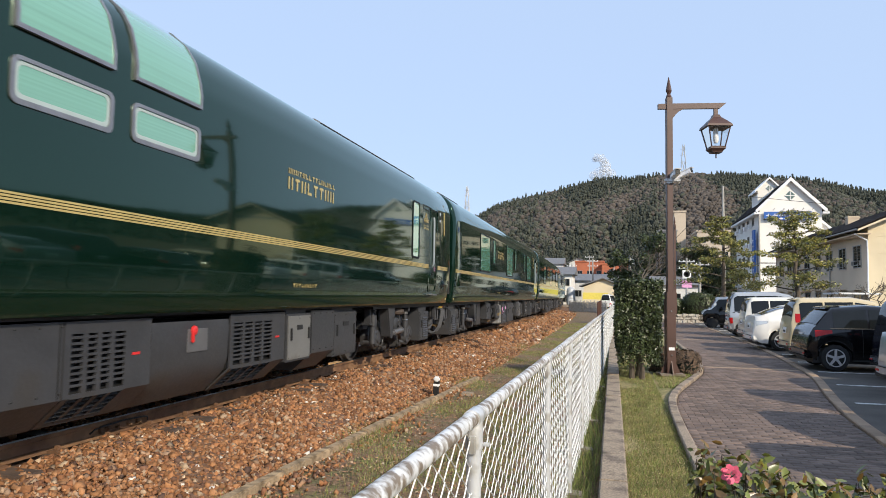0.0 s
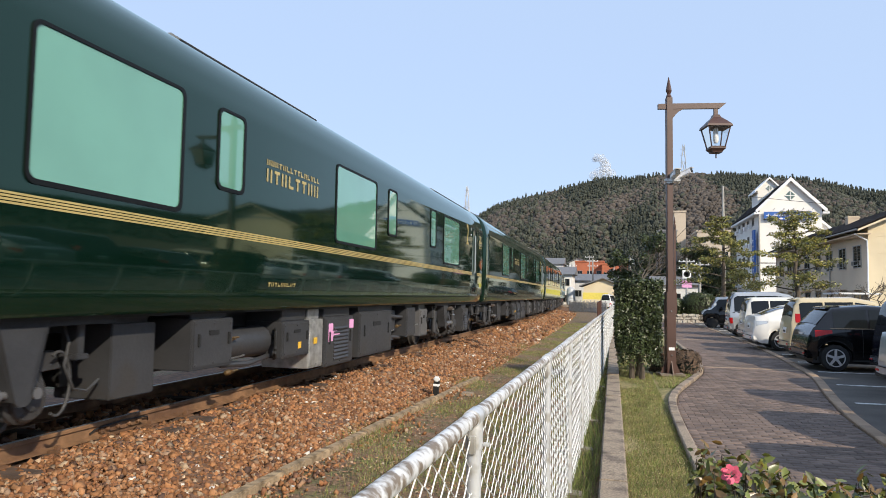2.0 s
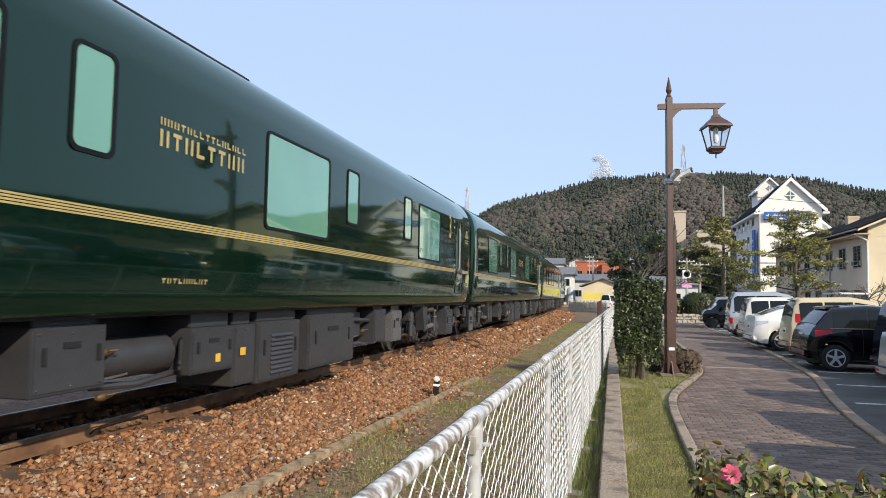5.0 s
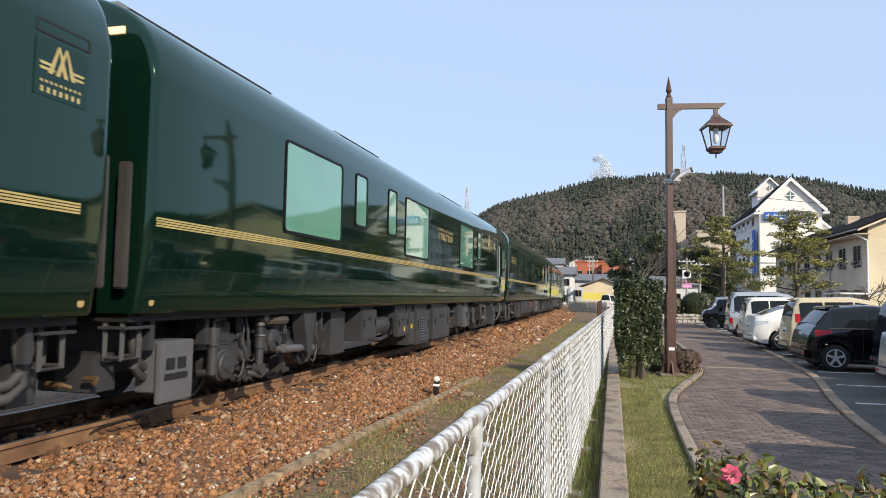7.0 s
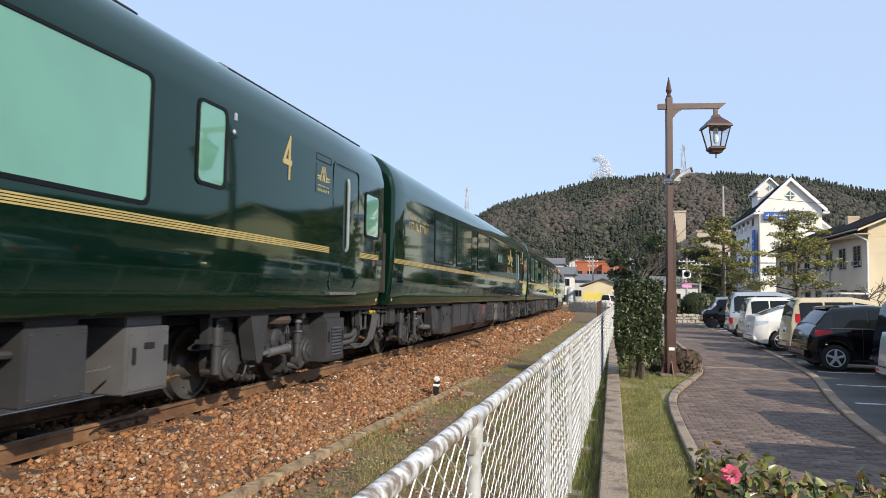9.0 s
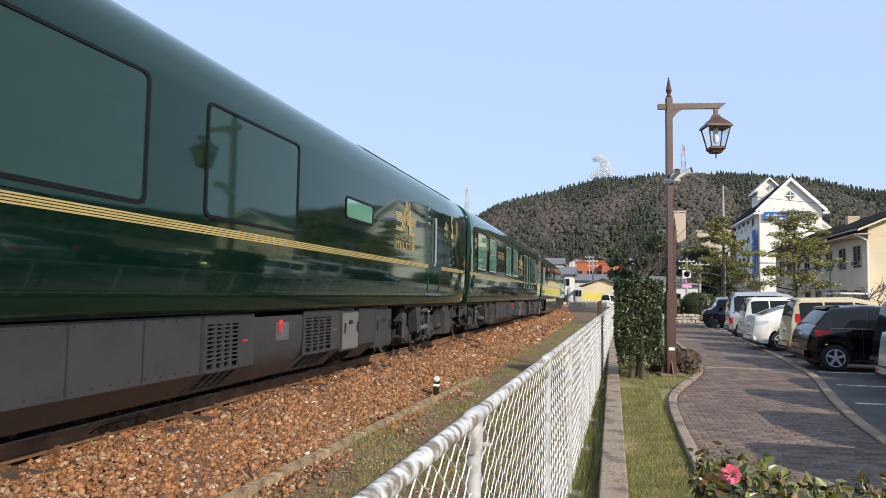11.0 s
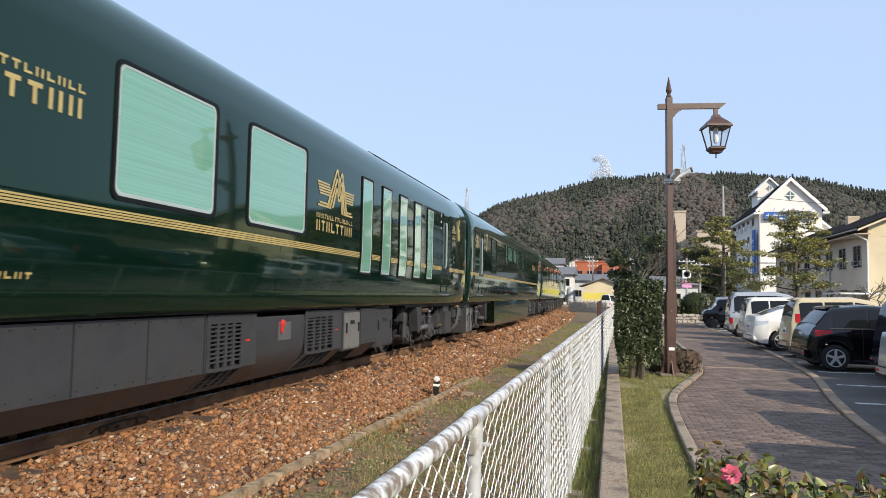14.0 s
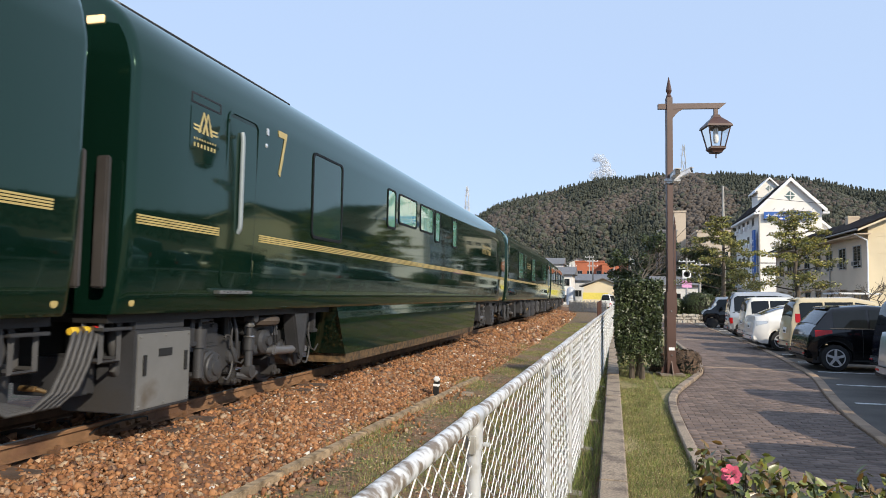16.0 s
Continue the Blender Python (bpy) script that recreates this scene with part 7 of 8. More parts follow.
    for s in (-1, 1):
        for c0, c1 in zip(cuts, cuts[1:]):
            a, b = x0 + (x1 - x0) * c0 + 0.025, x0 + (x1 - x0) * c1 - 0.025
            grid("side_window", glass, [[on_side(x, f, s) for f in (0.06, 0.5, 0.94)] for x in np.linspace(a, b, 7)])
        # window line trim and door seams
        grid("waist_trim", M_BLACK, [[on_side(x, f, s, 0.009) for f in (0.0, 0.05)] for x in np.linspace(x0 - 0.05, x1, 10)])
        for c in (0.34, 0.66):
            xx = x0 + (x1 - x0) * c
            rows = []
            for q in (xx, xx + 0.008):
                sec = section(q)
                rows.append([(q, s * (y + 0.003), z) for y, z in sec[1:6]])
            grid("door_seam", M_BLACK, rows)
            zc = belt(xx) - 0.14
            w = wid(xx)
            part("door_handle", B((xx - 0.24, xx - 0.06, min(s * (w - 0.02), s * (w + 0.018)), max(s * (w - 0.02), s * (w + 0.018)), zc - 0.015, zc + 0.015), bevel=0.006), paint, root)
        part("mirror", B((x1 - 0.32, x1 - 0.16, min(s * (h - 0.06), s * (h + 0.15)), max(s * (h - 0.06), s * (h + 0.15)), zb0 + 0.02, zb0 + 0.17), bevel=0.035), paint, root)
        w0 = wid(rear_wheel)
        for xw in (rear_wheel, front_wheel):
            wheel(root, xw, (-wid(xw) + 0.015) if s < 0 else (wid(xw) - 0.2), r, style)

    # tail glass and windscreen on the sloping ends of the cabin
    def span(lo, hi, tail):
        zs = [q for q in xs if lo <= top(q) <= hi and ((q < L * 0.4) if tail else (q > L * 0.4)) and top(q) > belt(q) + 0.05]
        return (zs[0], zs[-1]) if len(zs) > 1 else None
    for tail in (True, False):
        sp = span(zb0 + 0.04, zt - 0.10, tail)
        if not sp:
            continue
        a, b = sp
        rows = []
        for x in np.linspace(a, b, 7):
            sec = section(x)
            ym = sec[8][0] + 0.02
            ys, zs = [q[0] for q in reversed(sec[8:])], [q[1] for q in reversed(sec[8:])]
            rows.append([(x + (-0.008 if tail else 0.008), y, float(np.interp(abs(y), ys, zs)) + 0.008) for y in np.linspace(-ym, ym, 11)])
        grid("rear_window" if tail else "windscreen", glass, rows)
    # spoiler over the tail glass, wiper and bumper strip
    xr = next(q for q in xs if top(q) > zt - 0.14)
    wr = section(xr)[8][0]
    bm = bmesh.new()
    z2 = top(xr + 0.22)
    prism(bm, [(xr - 0.09, top(xr) - 0.01), (xr - 0.08, top(xr) + 0.028), (xr + 0.22, z2 + 0.032), (xr + 0.22, z2 - 0.01)], -wr + 0.10, wr - 0.10, "y")
    bmesh.ops.recalc_face_normals(bm, faces=bm.faces)
    bmesh.ops.bevel(bm, geom=bm.edges[:], offset=0.012, segments=2, affect="EDGES")
    soft(part("roof_spoiler", bm, roof_paint or paint, root))
    part("bumper_strip", B((-0.056, -0.03, -h + 0.2, h - 0.2, 0.44, 0.455), (-0.056, -0.03, -h + 0.14, h - 0.14, 0.27, 0.31), bevel=0.004), M_BLACK, root)
    for s in (-1, 1):
        part("reflector", B((-0.06, -0.045, min(s * (h - 0.30), s * (h - 0.16)), max(s * (h - 0.30), s * (h - 0.16)), 0.36, 0.40), bevel=0.003), M_TAIL, root, "small red reflector")
    # lamps wrap round the corner of the tail
    zl = {"mid": 0.84, "high": zb0 + 0.14, "low": 0.68}[lamp]
    hl = {"mid": 0.15, "high": 0.24, "low": 0.24}[lamp]
    reach = {"mid": 0.34, "high": 0.12, "low": 0.10}[lamp]

    def skin_at(x, z):
        sec = section(x)
        return float(np.interp(z, [p[1] for p in sec[:9]], [p[0] for p in sec[:9]]))
    tail_x = next((q for q in xs if top(q) >= zl + hl / 2), 0.1)
    for s in (-1, 1):
        rows = []
        for f in (0.0, 0.35, 0.7, 1.0):
            x = tail_x + 0.01 + reach * f
            shrink = 1 - 0.55 * f if lamp == "mid" else 1
            lift = 0.05 * f if lamp == "mid" else 0
            rows.append([(x, s * (skin_at(x, z) + 0.008), z) for z in (zl + lift - hl / 2 * shrink, zl + lift, zl + lift + hl / 2 * shrink)])
        yy = skin_at(tail_x + 0.01, zl)
        first = [(p[0] - 0.025, s * (yy - 0.05), p[2]) for p in rows[0]]
        inner = [(p[0] - 0.03, s * (yy - (0.30 if lamp == "mid" else 0.14)), p[2]) for p in rows[0]]
        grid("tail_lamp", lamp_mat or M_TAIL, [inner, first] + rows, "glossy lamp lens")
    px = next((q for q in xs if top(q) > 0.80), 0.05)
    part("number_plate", B((px - 0.035, px - 0.005, -0.17, 0.17, 0.66, 0.83), bevel=0.004), M_WHITE, root, "white plate with plain bars")
    part("plate_bar", B((px - 0.039, px - 0.03, -0.12, 0.12, 0.69, 0.75)), M_BLACK, root)
    part("bumper", B((-0.05, 0.3, -h + 0.10, h - 0.10, 0.27, 0.50), bevel=0.06), paint, root)
    part("underbody", B((0.12, L - 0.2, -h + 0.12, h - 0.12, 0.17, 0.5)), M_BLACK, root)
    return root


BLACKP = car_paint("black_car_paint", (0.006, 0.006, 0.007))
WHITEP = car_paint("white_car_paint", (0.75, 0.75, 0.74))
SILVERP = car_paint("silver_car_paint", (0.45, 0.47, 0.49), 0.4)
CREAMP = car_paint("cream_car_paint", (0.55, 0.46, 0.30))
NAVYP = car_paint("dark_navy_car_paint", (0.008, 0.009, 0.016))
PEARLP = car_paint("pearl_car_paint", (0.66, 0.64, 0.58))

HATCH = ([(0.03, 0.36), (0.0, 0.55), (0.05, 0.80), (0.15, 0.99), (2.6, 0.95), (3.3, 0.86), (3.68, 0.66), (3.76, 0.4)],
         [(0.15, 0.97), (0.42, 1.31), (0.56, 1.43), (1.3, 1.49), (2.0, 1.45), (2.85, 0.95)])
TALL = ([(0.03, 0.36), (0.0, 0.55), (0.02, 0.80), (0.05, 0.98), (2.6, 0.97), (3.05, 0.9), (3.35, 0.7), (3.39, 0.4)],
        [(0.05, 0.96), (0.14, 1.45), (0.30, 1.64), (1.6, 1.68), (2.15, 1.58), (2.75, 0.97)])
VAN = ([(0.03, 0.36), (0.0, 0.55), (0.01, 0.80), (0.03, 1.05), (2.9, 1.0), (3.2, 0.9), (3.36, 0.7), (3.39, 0.4)],
       [(0.03, 1.03), (0.10, 1.6), (0.28, 1.86), (1.9, 1.90), (2.5, 1.78), (3.1, 1.0)])
FAST = ([(0.05, 0.36), (0.0, 0.55), (0.03, 0.85), (0.08, 1.05), (3.0, 0.96), (3.9, 0.84), (4.35, 0.62), (4.44, 0.4)],
        [(0.08, 1.03), (0.7, 1.28), (1.5, 1.45), (2.2, 1.48), (2.8, 1.38), (3.75, 0.93)])
BOXY = ([(0.03, 0.36), (0.0, 0.55), (0.02, 0.80), (0.05, 0.98), (3.0, 1.0), (3.28, 0.95), (3.37, 0.75), (3.39, 0.4)],
        [(0.05, 0.96), (0.12, 1.45), (0.26, 1.66), (1.6, 1.72), (2.6, 1.66), (3.02, 0.98)])
MINI = ([(0.03, 0.36), (0.0, 0.55), (0.02, 0.80), (0.06, 1.02), (3.4, 1.0), (4.0, 0.9), (4.45, 0.7), (4.5, 0.4)],
        [(0.06, 1.0), (0.16, 1.5), (0.36, 1.78), (2.2, 1.85), (2.9, 1.72), (3.7, 1.0)])

vehicle("black compact hatchback with silver alloy wheels in its bay", pose(4.32, 17.95, 0), 3.78, 1.69, *HATCH, BLACKP, 0.56, 3.05, 0.30, "mid", side_split=(0.42,))
vehicle("dark navy minivan parked tail out in its bay", pose(5.35, 15.6, 0), 4.5, 1.7, *MINI, NAVYP, 0.8, 3.6, 0.31, "high", side_split=(0.3, 0.62))
vehicle("silver low car parked tail out in its bay", pose(4.64, 13.15, 0), 4.45, 1.69, *FAST, SILVERP, 0.8, 3.65, 0.30, "mid", side_split=(0.2, 0.6))
vehicle("cream tall compact car with high red tail lamps", pose(4.7, 21.05, 0), 3.4, 1.48, *TALL, CREAMP, 0.5, 2.9, 0.27, "high", side_split=(0.3, 0.65))
vehicle("white fastback hatchback with clear tail lamps", pose(4.28, 23.95, 0), 4.45, 1.74, *FAST, WHITEP, 0.8, 3.65, 0.31, "mid", side_split=(0.2, 0.6), lamp_mat=M_HEADLAMP)
vehicle("pearl white tall wagon with roof spoiler", pose(4.66, 27.5, 0), 3.4, 1.48, *TALL, PEARLP, 0.5, 2.9, 0.27, "low", side_split=(0.3, 0.65))
vehicle("silver box van parked tail out in its bay", pose(4.78, 31.5, 0), 3.4, 1.48, *VAN, SILVERP, 0.5, 2.9, 0.27, "low", side_split=(0.35, 0.7))
vehicle("black tall compact car with a white roof, nose out", pose(8.15, 40.0, 0, 0, 0, 180), 3.4, 1.48, *BOXY, BLACKP, 0.5, 2.9, 0.27, "mid", roof_paint=WHITEP, side_split=(0.3, 0.65), style="spoke", lamp_mat=M_TAIL)
vehicle("pearl white compact car in the next bay", pose(4.1, 10.75, 0), 3.4, 1.48, *TALL, PEARLP, 0.5, 2.9, 0.27, "low", side_split=(0.3, 0.65))
vehicle("silver compact car in the next bay", pose(3.35, 8.35, 0), 3.78, 1.69, *HATCH, SILVERP, 0.66, 3.12, 0.30, "mid", side_split=(0.42,))
vehicle("black tall compact car in the next bay", pose(3.3, 5.9, 0), 3.4, 1.48, *TALL, BLACKP, 0.5, 2.9, 0.27, "high", side_split=(0.3, 0.65))
vehicle("white van parked beside the line far off", pose(-0.9, 88.5, 0.0, 0, 0, 78), 3.4, 1.5, *VAN, WHITEP, 0.5, 2.9, 0.27, "low", side_split=(0.35, 0.7))
vehicle("dark blue compact car parked behind the hedge", pose(0.0, 62.0, 0.0, 0, 0, 10), 3.4, 1.5, *HATCH, NAVYP, 0.6, 2.9, 0.28, "mid", side_split=(0.4,))


# ---- low stone wall at the end of the path ----
def stone_wall():
    root = tagged(new("stone_wall"), "low wall of rough pale stone blocks", "wall", kind="structure")
    rng = random.Random(4)
    rubble = mat("pale_rough_stone", (0.47, 0.43, 0.37), 0.9, var=0.35, scale=9, second=(0.26, 0.22, 0.18), mix=0.35, mscale=4, bump=1.0, bscale=25)
    for row in range(3):
        x = 2.0 - 0.13 * row
        while x < 8.4:
            w = rng.uniform(0.22, 0.52)
            top = 0.185 * (row + 1) - 0.004 + (rng.uniform(-0.05, 0.05) if row == 2 else 0.0)
            bm = B((x + 0.006, x + w - 0.006, 46.9 + rng.uniform(0, 0.09), 47.3, 0.185 * row + 0.004 - (0.06 if row == 0 else 0), top), bevel=0.035)
            for q in bm.verts:
                q.co += Vector((rng.uniform(-0.012, 0.012), rng.uniform(-0.03, 0.03), rng.uniform(-0.01, 0.01)))
            part("stone", bm, rubble, root)
            x += w


stone_wall()


# ---- houses ----
def win(parent, x0, x1, y, z0, z1, facing=-1, axis="y", rail=False):
    """A window in a wall: axis y: the wall faces along y at y; axis x: at x = y."""
    t = 0.05
    def bx(a0, a1, d0, d1, c0, c1):
        d0, d1 = sorted((y + facing * d0, y + facing * d1))
        return (a0, a1, d0, d1, c0, c1) if axis == "y" else (d0, d1, a0, a1, c0, c1)
    w = part("window", B(bx(x0, x1, -0.05, 0.012, z0, z1)), M_DGLASS, parent, "dark glazed window")
    mid = (x0 + x1) / 2
    part("window_frame", B(bx(x0 - t, x0, -0.02, 0.05, z0 - t, z1 + t), bx(x1, x1 + t, -0.02, 0.05, z0 - t, z1 + t), bx(x0, x1, -0.02, 0.05, z1, z1 + t), bx(x0, x1, -0.02, 0.07, z0 - t, z0),
         bx(mid - 0.025, mid + 0.025, -0.01, 0.03, z0, z1)), M_GREYPOLE, w)
    if rail:
        part("window_rail", B(bx(x0 - 0.05, x1 + 0.05, 0.12, 0.15, z0 + 0.36, z0 + 0.39), bx(x0 - 0.05, x1 + 0.05, 0.12, 0.15, z0 + 0.1, z0 + 0.13), bx(x0 - 0.05, x0 - 0.02, 0.02, 0.15, z0 + 0.1, z0 + 0.39),
             bx(x1 + 0.02, x1 + 0.05, 0.02, 0.15, z0 + 0.1, z0 + 0.39)), M_GREYPOLE, w)
    return w


def apartment_house():
    root = thing("apartment_house", "two-storey house with cream gable and shade-darkened siding", "house")
    X0, X1, Y0, Y1, E = 14.6, 20.8, 44.7, 68.0, 6.12
    xm, ridge = (X0 + X1) / 2, 7.5
    bm = bmesh.new()
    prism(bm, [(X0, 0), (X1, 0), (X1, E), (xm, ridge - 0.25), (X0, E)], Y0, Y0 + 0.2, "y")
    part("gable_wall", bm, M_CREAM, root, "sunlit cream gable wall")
    # Side walls use the darker siding colour, painting in their shade.
    part("side_wall", B((X0, X0 + 0.2, Y0 + 0.2, Y1, 0, E)), M_DIMWALL, root, "lap siding wall, beige darkened as shade")
    part("side_wall", B((X1 - 0.2, X1, Y0 + 0.2, Y1, 0, E)), M_DIMWALL, root)
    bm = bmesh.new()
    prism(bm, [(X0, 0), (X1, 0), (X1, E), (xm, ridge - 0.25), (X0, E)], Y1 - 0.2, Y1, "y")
    part("gable_wall", bm, M_DIMWALL, root)
    for k in range(29):
        part("siding_board", B((X0 - 0.012, X0, Y0 + 0.01, Y1, 0.2 * k + 0.185, 0.2 * k + 0.2)), M_DIMWALL, root)
    for k in range(29):
        part("siding_board", B((X0 + 0.02, X1 - 0.02, Y0 - 0.01, Y0, 0.2 * k + 0.188, 0.2 * k + 0.2)), M_CREAM, root)
    sl = (ridge - E) / (xm - X0)
    for s in (-1, 1):
        bm = bmesh.new()
        e = 0.75
        edge = X0 - e if s < 0 else X1 + e
        ze = E - sl * e
        prism(bm, [(edge, ze), (xm, ridge), (xm, ridge + 0.12), (edge, ze + 0.12)], Y0 - 0.7, Y1 + 0.5, "y")
        bmesh.ops.recalc_face_normals(bm, faces=bm.faces)
        part("roof", bm, M_DARKROOF, root, "dark sheet roof")
        bm = bmesh.new()
        prism(bm, [(edge, ze - 0.12), (xm, ridge - 0.12), (xm, ridge - 0.004), (edge, ze - 0.004)], Y0 - 0.72, Y0 - 0.62, "y")
        part("bargeboard", bm, M_CREAM, root, "cream bargeboard")
    part("gutter", B((X0 - 0.86, X0 - 0.74, Y0 - 0.6, Y1 + 0.4, E - sl * 0.75 - 0.06, E - sl * 0.75 + 0.03), bevel=0.02), M_GREYPOLE, root)
    part("soffit", B((X0 - 0.7, X0, Y0 - 0.5, Y1 + 0.3, E - 0.62, E - 0.56)), M_DIMWALL, root)
    bm = bmesh.new()
    tube(bm, [(X0 - 0.8, Y0 - 0.3, E - 0.6), (X0 - 0.1, Y0 - 0.1, E - 0.95), (X0 - 0.06, Y0 - 0.05, E - 1.1), (X0 - 0.06, Y0 - 0.05, 0)], 0.045, 8)
    part("downpipe", bm, M_WHITE, root, "white downpipe")
    bm = bmesh.new()
    for yy in (Y0 + 7.2, Y0 + 13.5, Y0 + 17):
        tube(bm, [(X0 - 0.06, yy, E - 0.6), (X0 - 0.06, yy, 0)], 0.04, 6)
    part("downpipes", bm, M_GREYPOLE, root)
    for k in range(8):
        y = Y0 + 1.2 + k * 2.75
        win(root, y, y + 1.3, X0, 3.65, 4.95, -1, "x", True)
        win(root, y, y + 1.3, X0, 0.8, 2.1, -1, "x")
        part("window_hood", B((X0 - 0.4, X0, y - 0.1, y + 1.4, 2.25, 2.31)), M_DIMWALL, root)
    part("louvre_band", B((X0 + 1.2, X1 - 1.2, Y0 - 0.012, Y0, 6.2, 6.4)), M_GREYPOLE, root)
    part("porch_roof", B((X0 - 2.2, X0 + 0.0, Y0 - 2.0, Y0 + 1.0, 1.95, 2.05), bevel=0.02), M_WHITE, root, "thin pale porch roof")
    part("porch_post", B((X0 - 2.1, X0 - 2.02, Y0 - 1.9, Y0 - 1.82, 0, 1.95)), M_GREYPOLE, root)
    part("chimney", B((16.75, 17.5, Y0 + 10.5, Y0 + 11.1, 6.6, 7.8), (16.7, 17.55, Y0 + 10.45, Y0 + 11.15, 7.66, 7.74)), M_DIMWALL, root)


apartment_house()


def hotel():
    root = thing("hotel", "white gabled hotel with blue sign boards", "building")
    X0, X1, Y0, Y1, E, A = 17.9, 25.0, 91.8, 108.5, 12.95, 16.45
    xm = (X0 + X1) / 2

    def gable(y0, y1, x0, x1, e, a, mt, nm):
        bm = bmesh.new()
        prism(bm, [(x0, 0), (x1, 0), (x1, e), ((x0 + x1) / 2, a), (x0, e)], y0, y1, "y")
        return part(nm, bm, mt, root)
    gable(Y0, Y0 + 0.3, X0, X1, E, A, M_WHITEWALL, "front_wall")
    gable(Y1 - 0.3, Y1, X0, X1, E, A, M_WHITEWALL, "back_wall")
    part("side_wall", B((X0, X0 + 0.3, Y0 + 0.3, Y1 - 0.3, 0, E)), M_WHITEWALL, root, "shaded white side wall")
    part("side_wall", B((X1 - 0.3, X1, Y0 + 0.3, Y1 - 0.3, 0, E)), M_WHITEWALL, root)
    sl = (A - E) / (xm - X0)
    for s in (-1, 1):
        e = 0.5
        edge = X0 - e if s < 0 else X1 + e
        bm = bmesh.new()
        prism(bm, [(edge, E - sl * e + 0.02), (xm, A + 0.02), (xm, A + 0.3), (edge, E - sl * e + 0.3)], Y0 - 0.1, Y1 + 0.4, "y")
        bmesh.ops.recalc_face_normals(bm, faces=bm.faces)
        part("roof", bm, M_DARKROOF, root, "black tiled roof")
        bm = bmesh.new()
        prism(bm, [(edge, E - sl * e - 0.15), (xm, A - 0.12), (xm, A + 0.36), (edge, E - sl * e + 0.33)], Y0 - 0.5, Y0 - 0.12, "y")
        bmesh.ops.recalc_face_normals(bm, faces=bm.faces)
        part("bargeboard", bm, M_WHITE, root, "white bargeboard")
    part("eaves", B((X0 - 0.7, X0 - 0.02, Y0 - 0.5, Y1 + 0.3, E - 0.75, E - 0.5), (X1 + 0.02, X1 + 0.7, Y0 - 0.5, Y0 + 0.4, E - 0.75, E - 0.5)), M_WHITE, root)
    # dormer tower
    tx0, tx1, ty0, ty1 = X0 + 1.15, X0 + 4.05, Y0 + 7, Y0 + 11
    bm = bmesh.new()
    prism(bm, [(tx0, 12), (tx1, 12), (tx1, 16.35), ((tx0 + tx1) / 2, 17.8), (tx0, 16.35)], ty0, ty1, "y")
    tw = part("dormer", bm, M_WHITEWALL, root, "white gabled dormer tower")
    for s in (-1, 1):
        c = (tx0 + tx1) / 2
        edge = tx0 - 0.4 if s < 0 else tx1 + 0.4
        bm = bmesh.new()
        prism(bm, [(edge, 15.95), (c, 17.82), (c, 18.08), (edge, 16.22)], ty0 - 0.4, ty1 + 0.3, "y")
        bmesh.ops.recalc_face_normals(bm, faces=bm.faces)
        part("dormer_roof", bm, M_WHITE, tw)
    # side wing gable
    bm = bmesh.new()
    prism(bm, [(X1, 0), (X1 + 1.6, 0), (X1 + 1.6, 9.9), (X1, 11.4)], Y0 + 1.0, Y0 + 8, "y")
    part("wing", bm, M_WHITEWALL, root)
    bm = bmesh.new()
    prism(bm, [(X1 - 0.5, 11.55), (X1 - 0.2, 11.9), (X1 + 1.9, 10.0), (X1 + 1.9, 9.65), (X1 - 0.1, 11.45)], Y0 + 0.7, Y0 + 8.3, "y")
    part("wing_roof", bm, M_WHITE, root)

    def diamond(x, y, z, r, nm="diamond_window"):
        bm = bmesh.new()
        prism(bm, [(x - r, z), (x, z - r), (x + r, z), (x, z + r)], y - 0.05, y + 0.02, "y")
        d = part(nm, bm, mat("grey_green_glass", (0.12, 0.17, 0.16), 0.15, var=0.1), root, "grey-green diamond window")
        part("window_frame", B((x - r, x + r, y - 0.07, y - 0.05, z - 0.04, z + 0.04), (x - 0.04, x + 0.04, y - 0.07, y - 0.05, z - r, z + r)), M_WHITE, d)
    diamond(xm, Y0 - 0.02, 14.55, 0.62)
    diamond((tx0 + tx1) / 2, ty0 - 0.02, 16.6, 0.38)
    sg = part("sign_board", B((X0 + 0.45, X1 - 1.25, Y0 - 0.35, Y0 - 0.2, 11.45, 12.5)), M_BLUE, root, "blue sign board with white bars")
    x = X0 + 0.65
    for k, wch in enumerate((0.75, 0.75, 0.6, 0.55, 0.55, 0.55, 0.55, 0.6)):
        part("sign_bar", B((x, x + wch * 0.8, Y0 - 0.37, Y0 - 0.355, 11.6, 11.7), (x + wch * 0.3, x + wch * 0.45, Y0 - 0.37, Y0 - 0.355, 11.45, 12.25), (x, x + wch * 0.8, Y0 - 0.37, Y0 - 0.355, 12.0, 12.1)), M_WHITE, sg)
        x += wch
    sv = part("sign_board", B((X0 - 0.5, X0 - 0.3, Y0 + 1.0, Y0 + 2.4, 4.6, 10.4)), M_BLUE, root, "tall blue sign board on the side wall")
    for k in range(6):
        part("sign_bar", B((X0 - 0.52, X0 - 0.505, Y0 + 1.35, Y0 + 2.05, 9.0 - k * 0.75, 9.12 - k * 0.75), (X0 - 0.52, X0 - 0.505, Y0 + 1.6, Y0 + 1.75, 8.7 - k * 0.75, 9.2 - k * 0.75)), M_WHITE, sv)
    part("downpipe", tube(bmesh.new(), [(X0 - 0.08, Y0 - 0.08, E - 0.8), (X0 - 0.08, Y0 - 0.08, 0)], 0.09, 8), M_GREYPOLE, root, "grey corner downpipe")
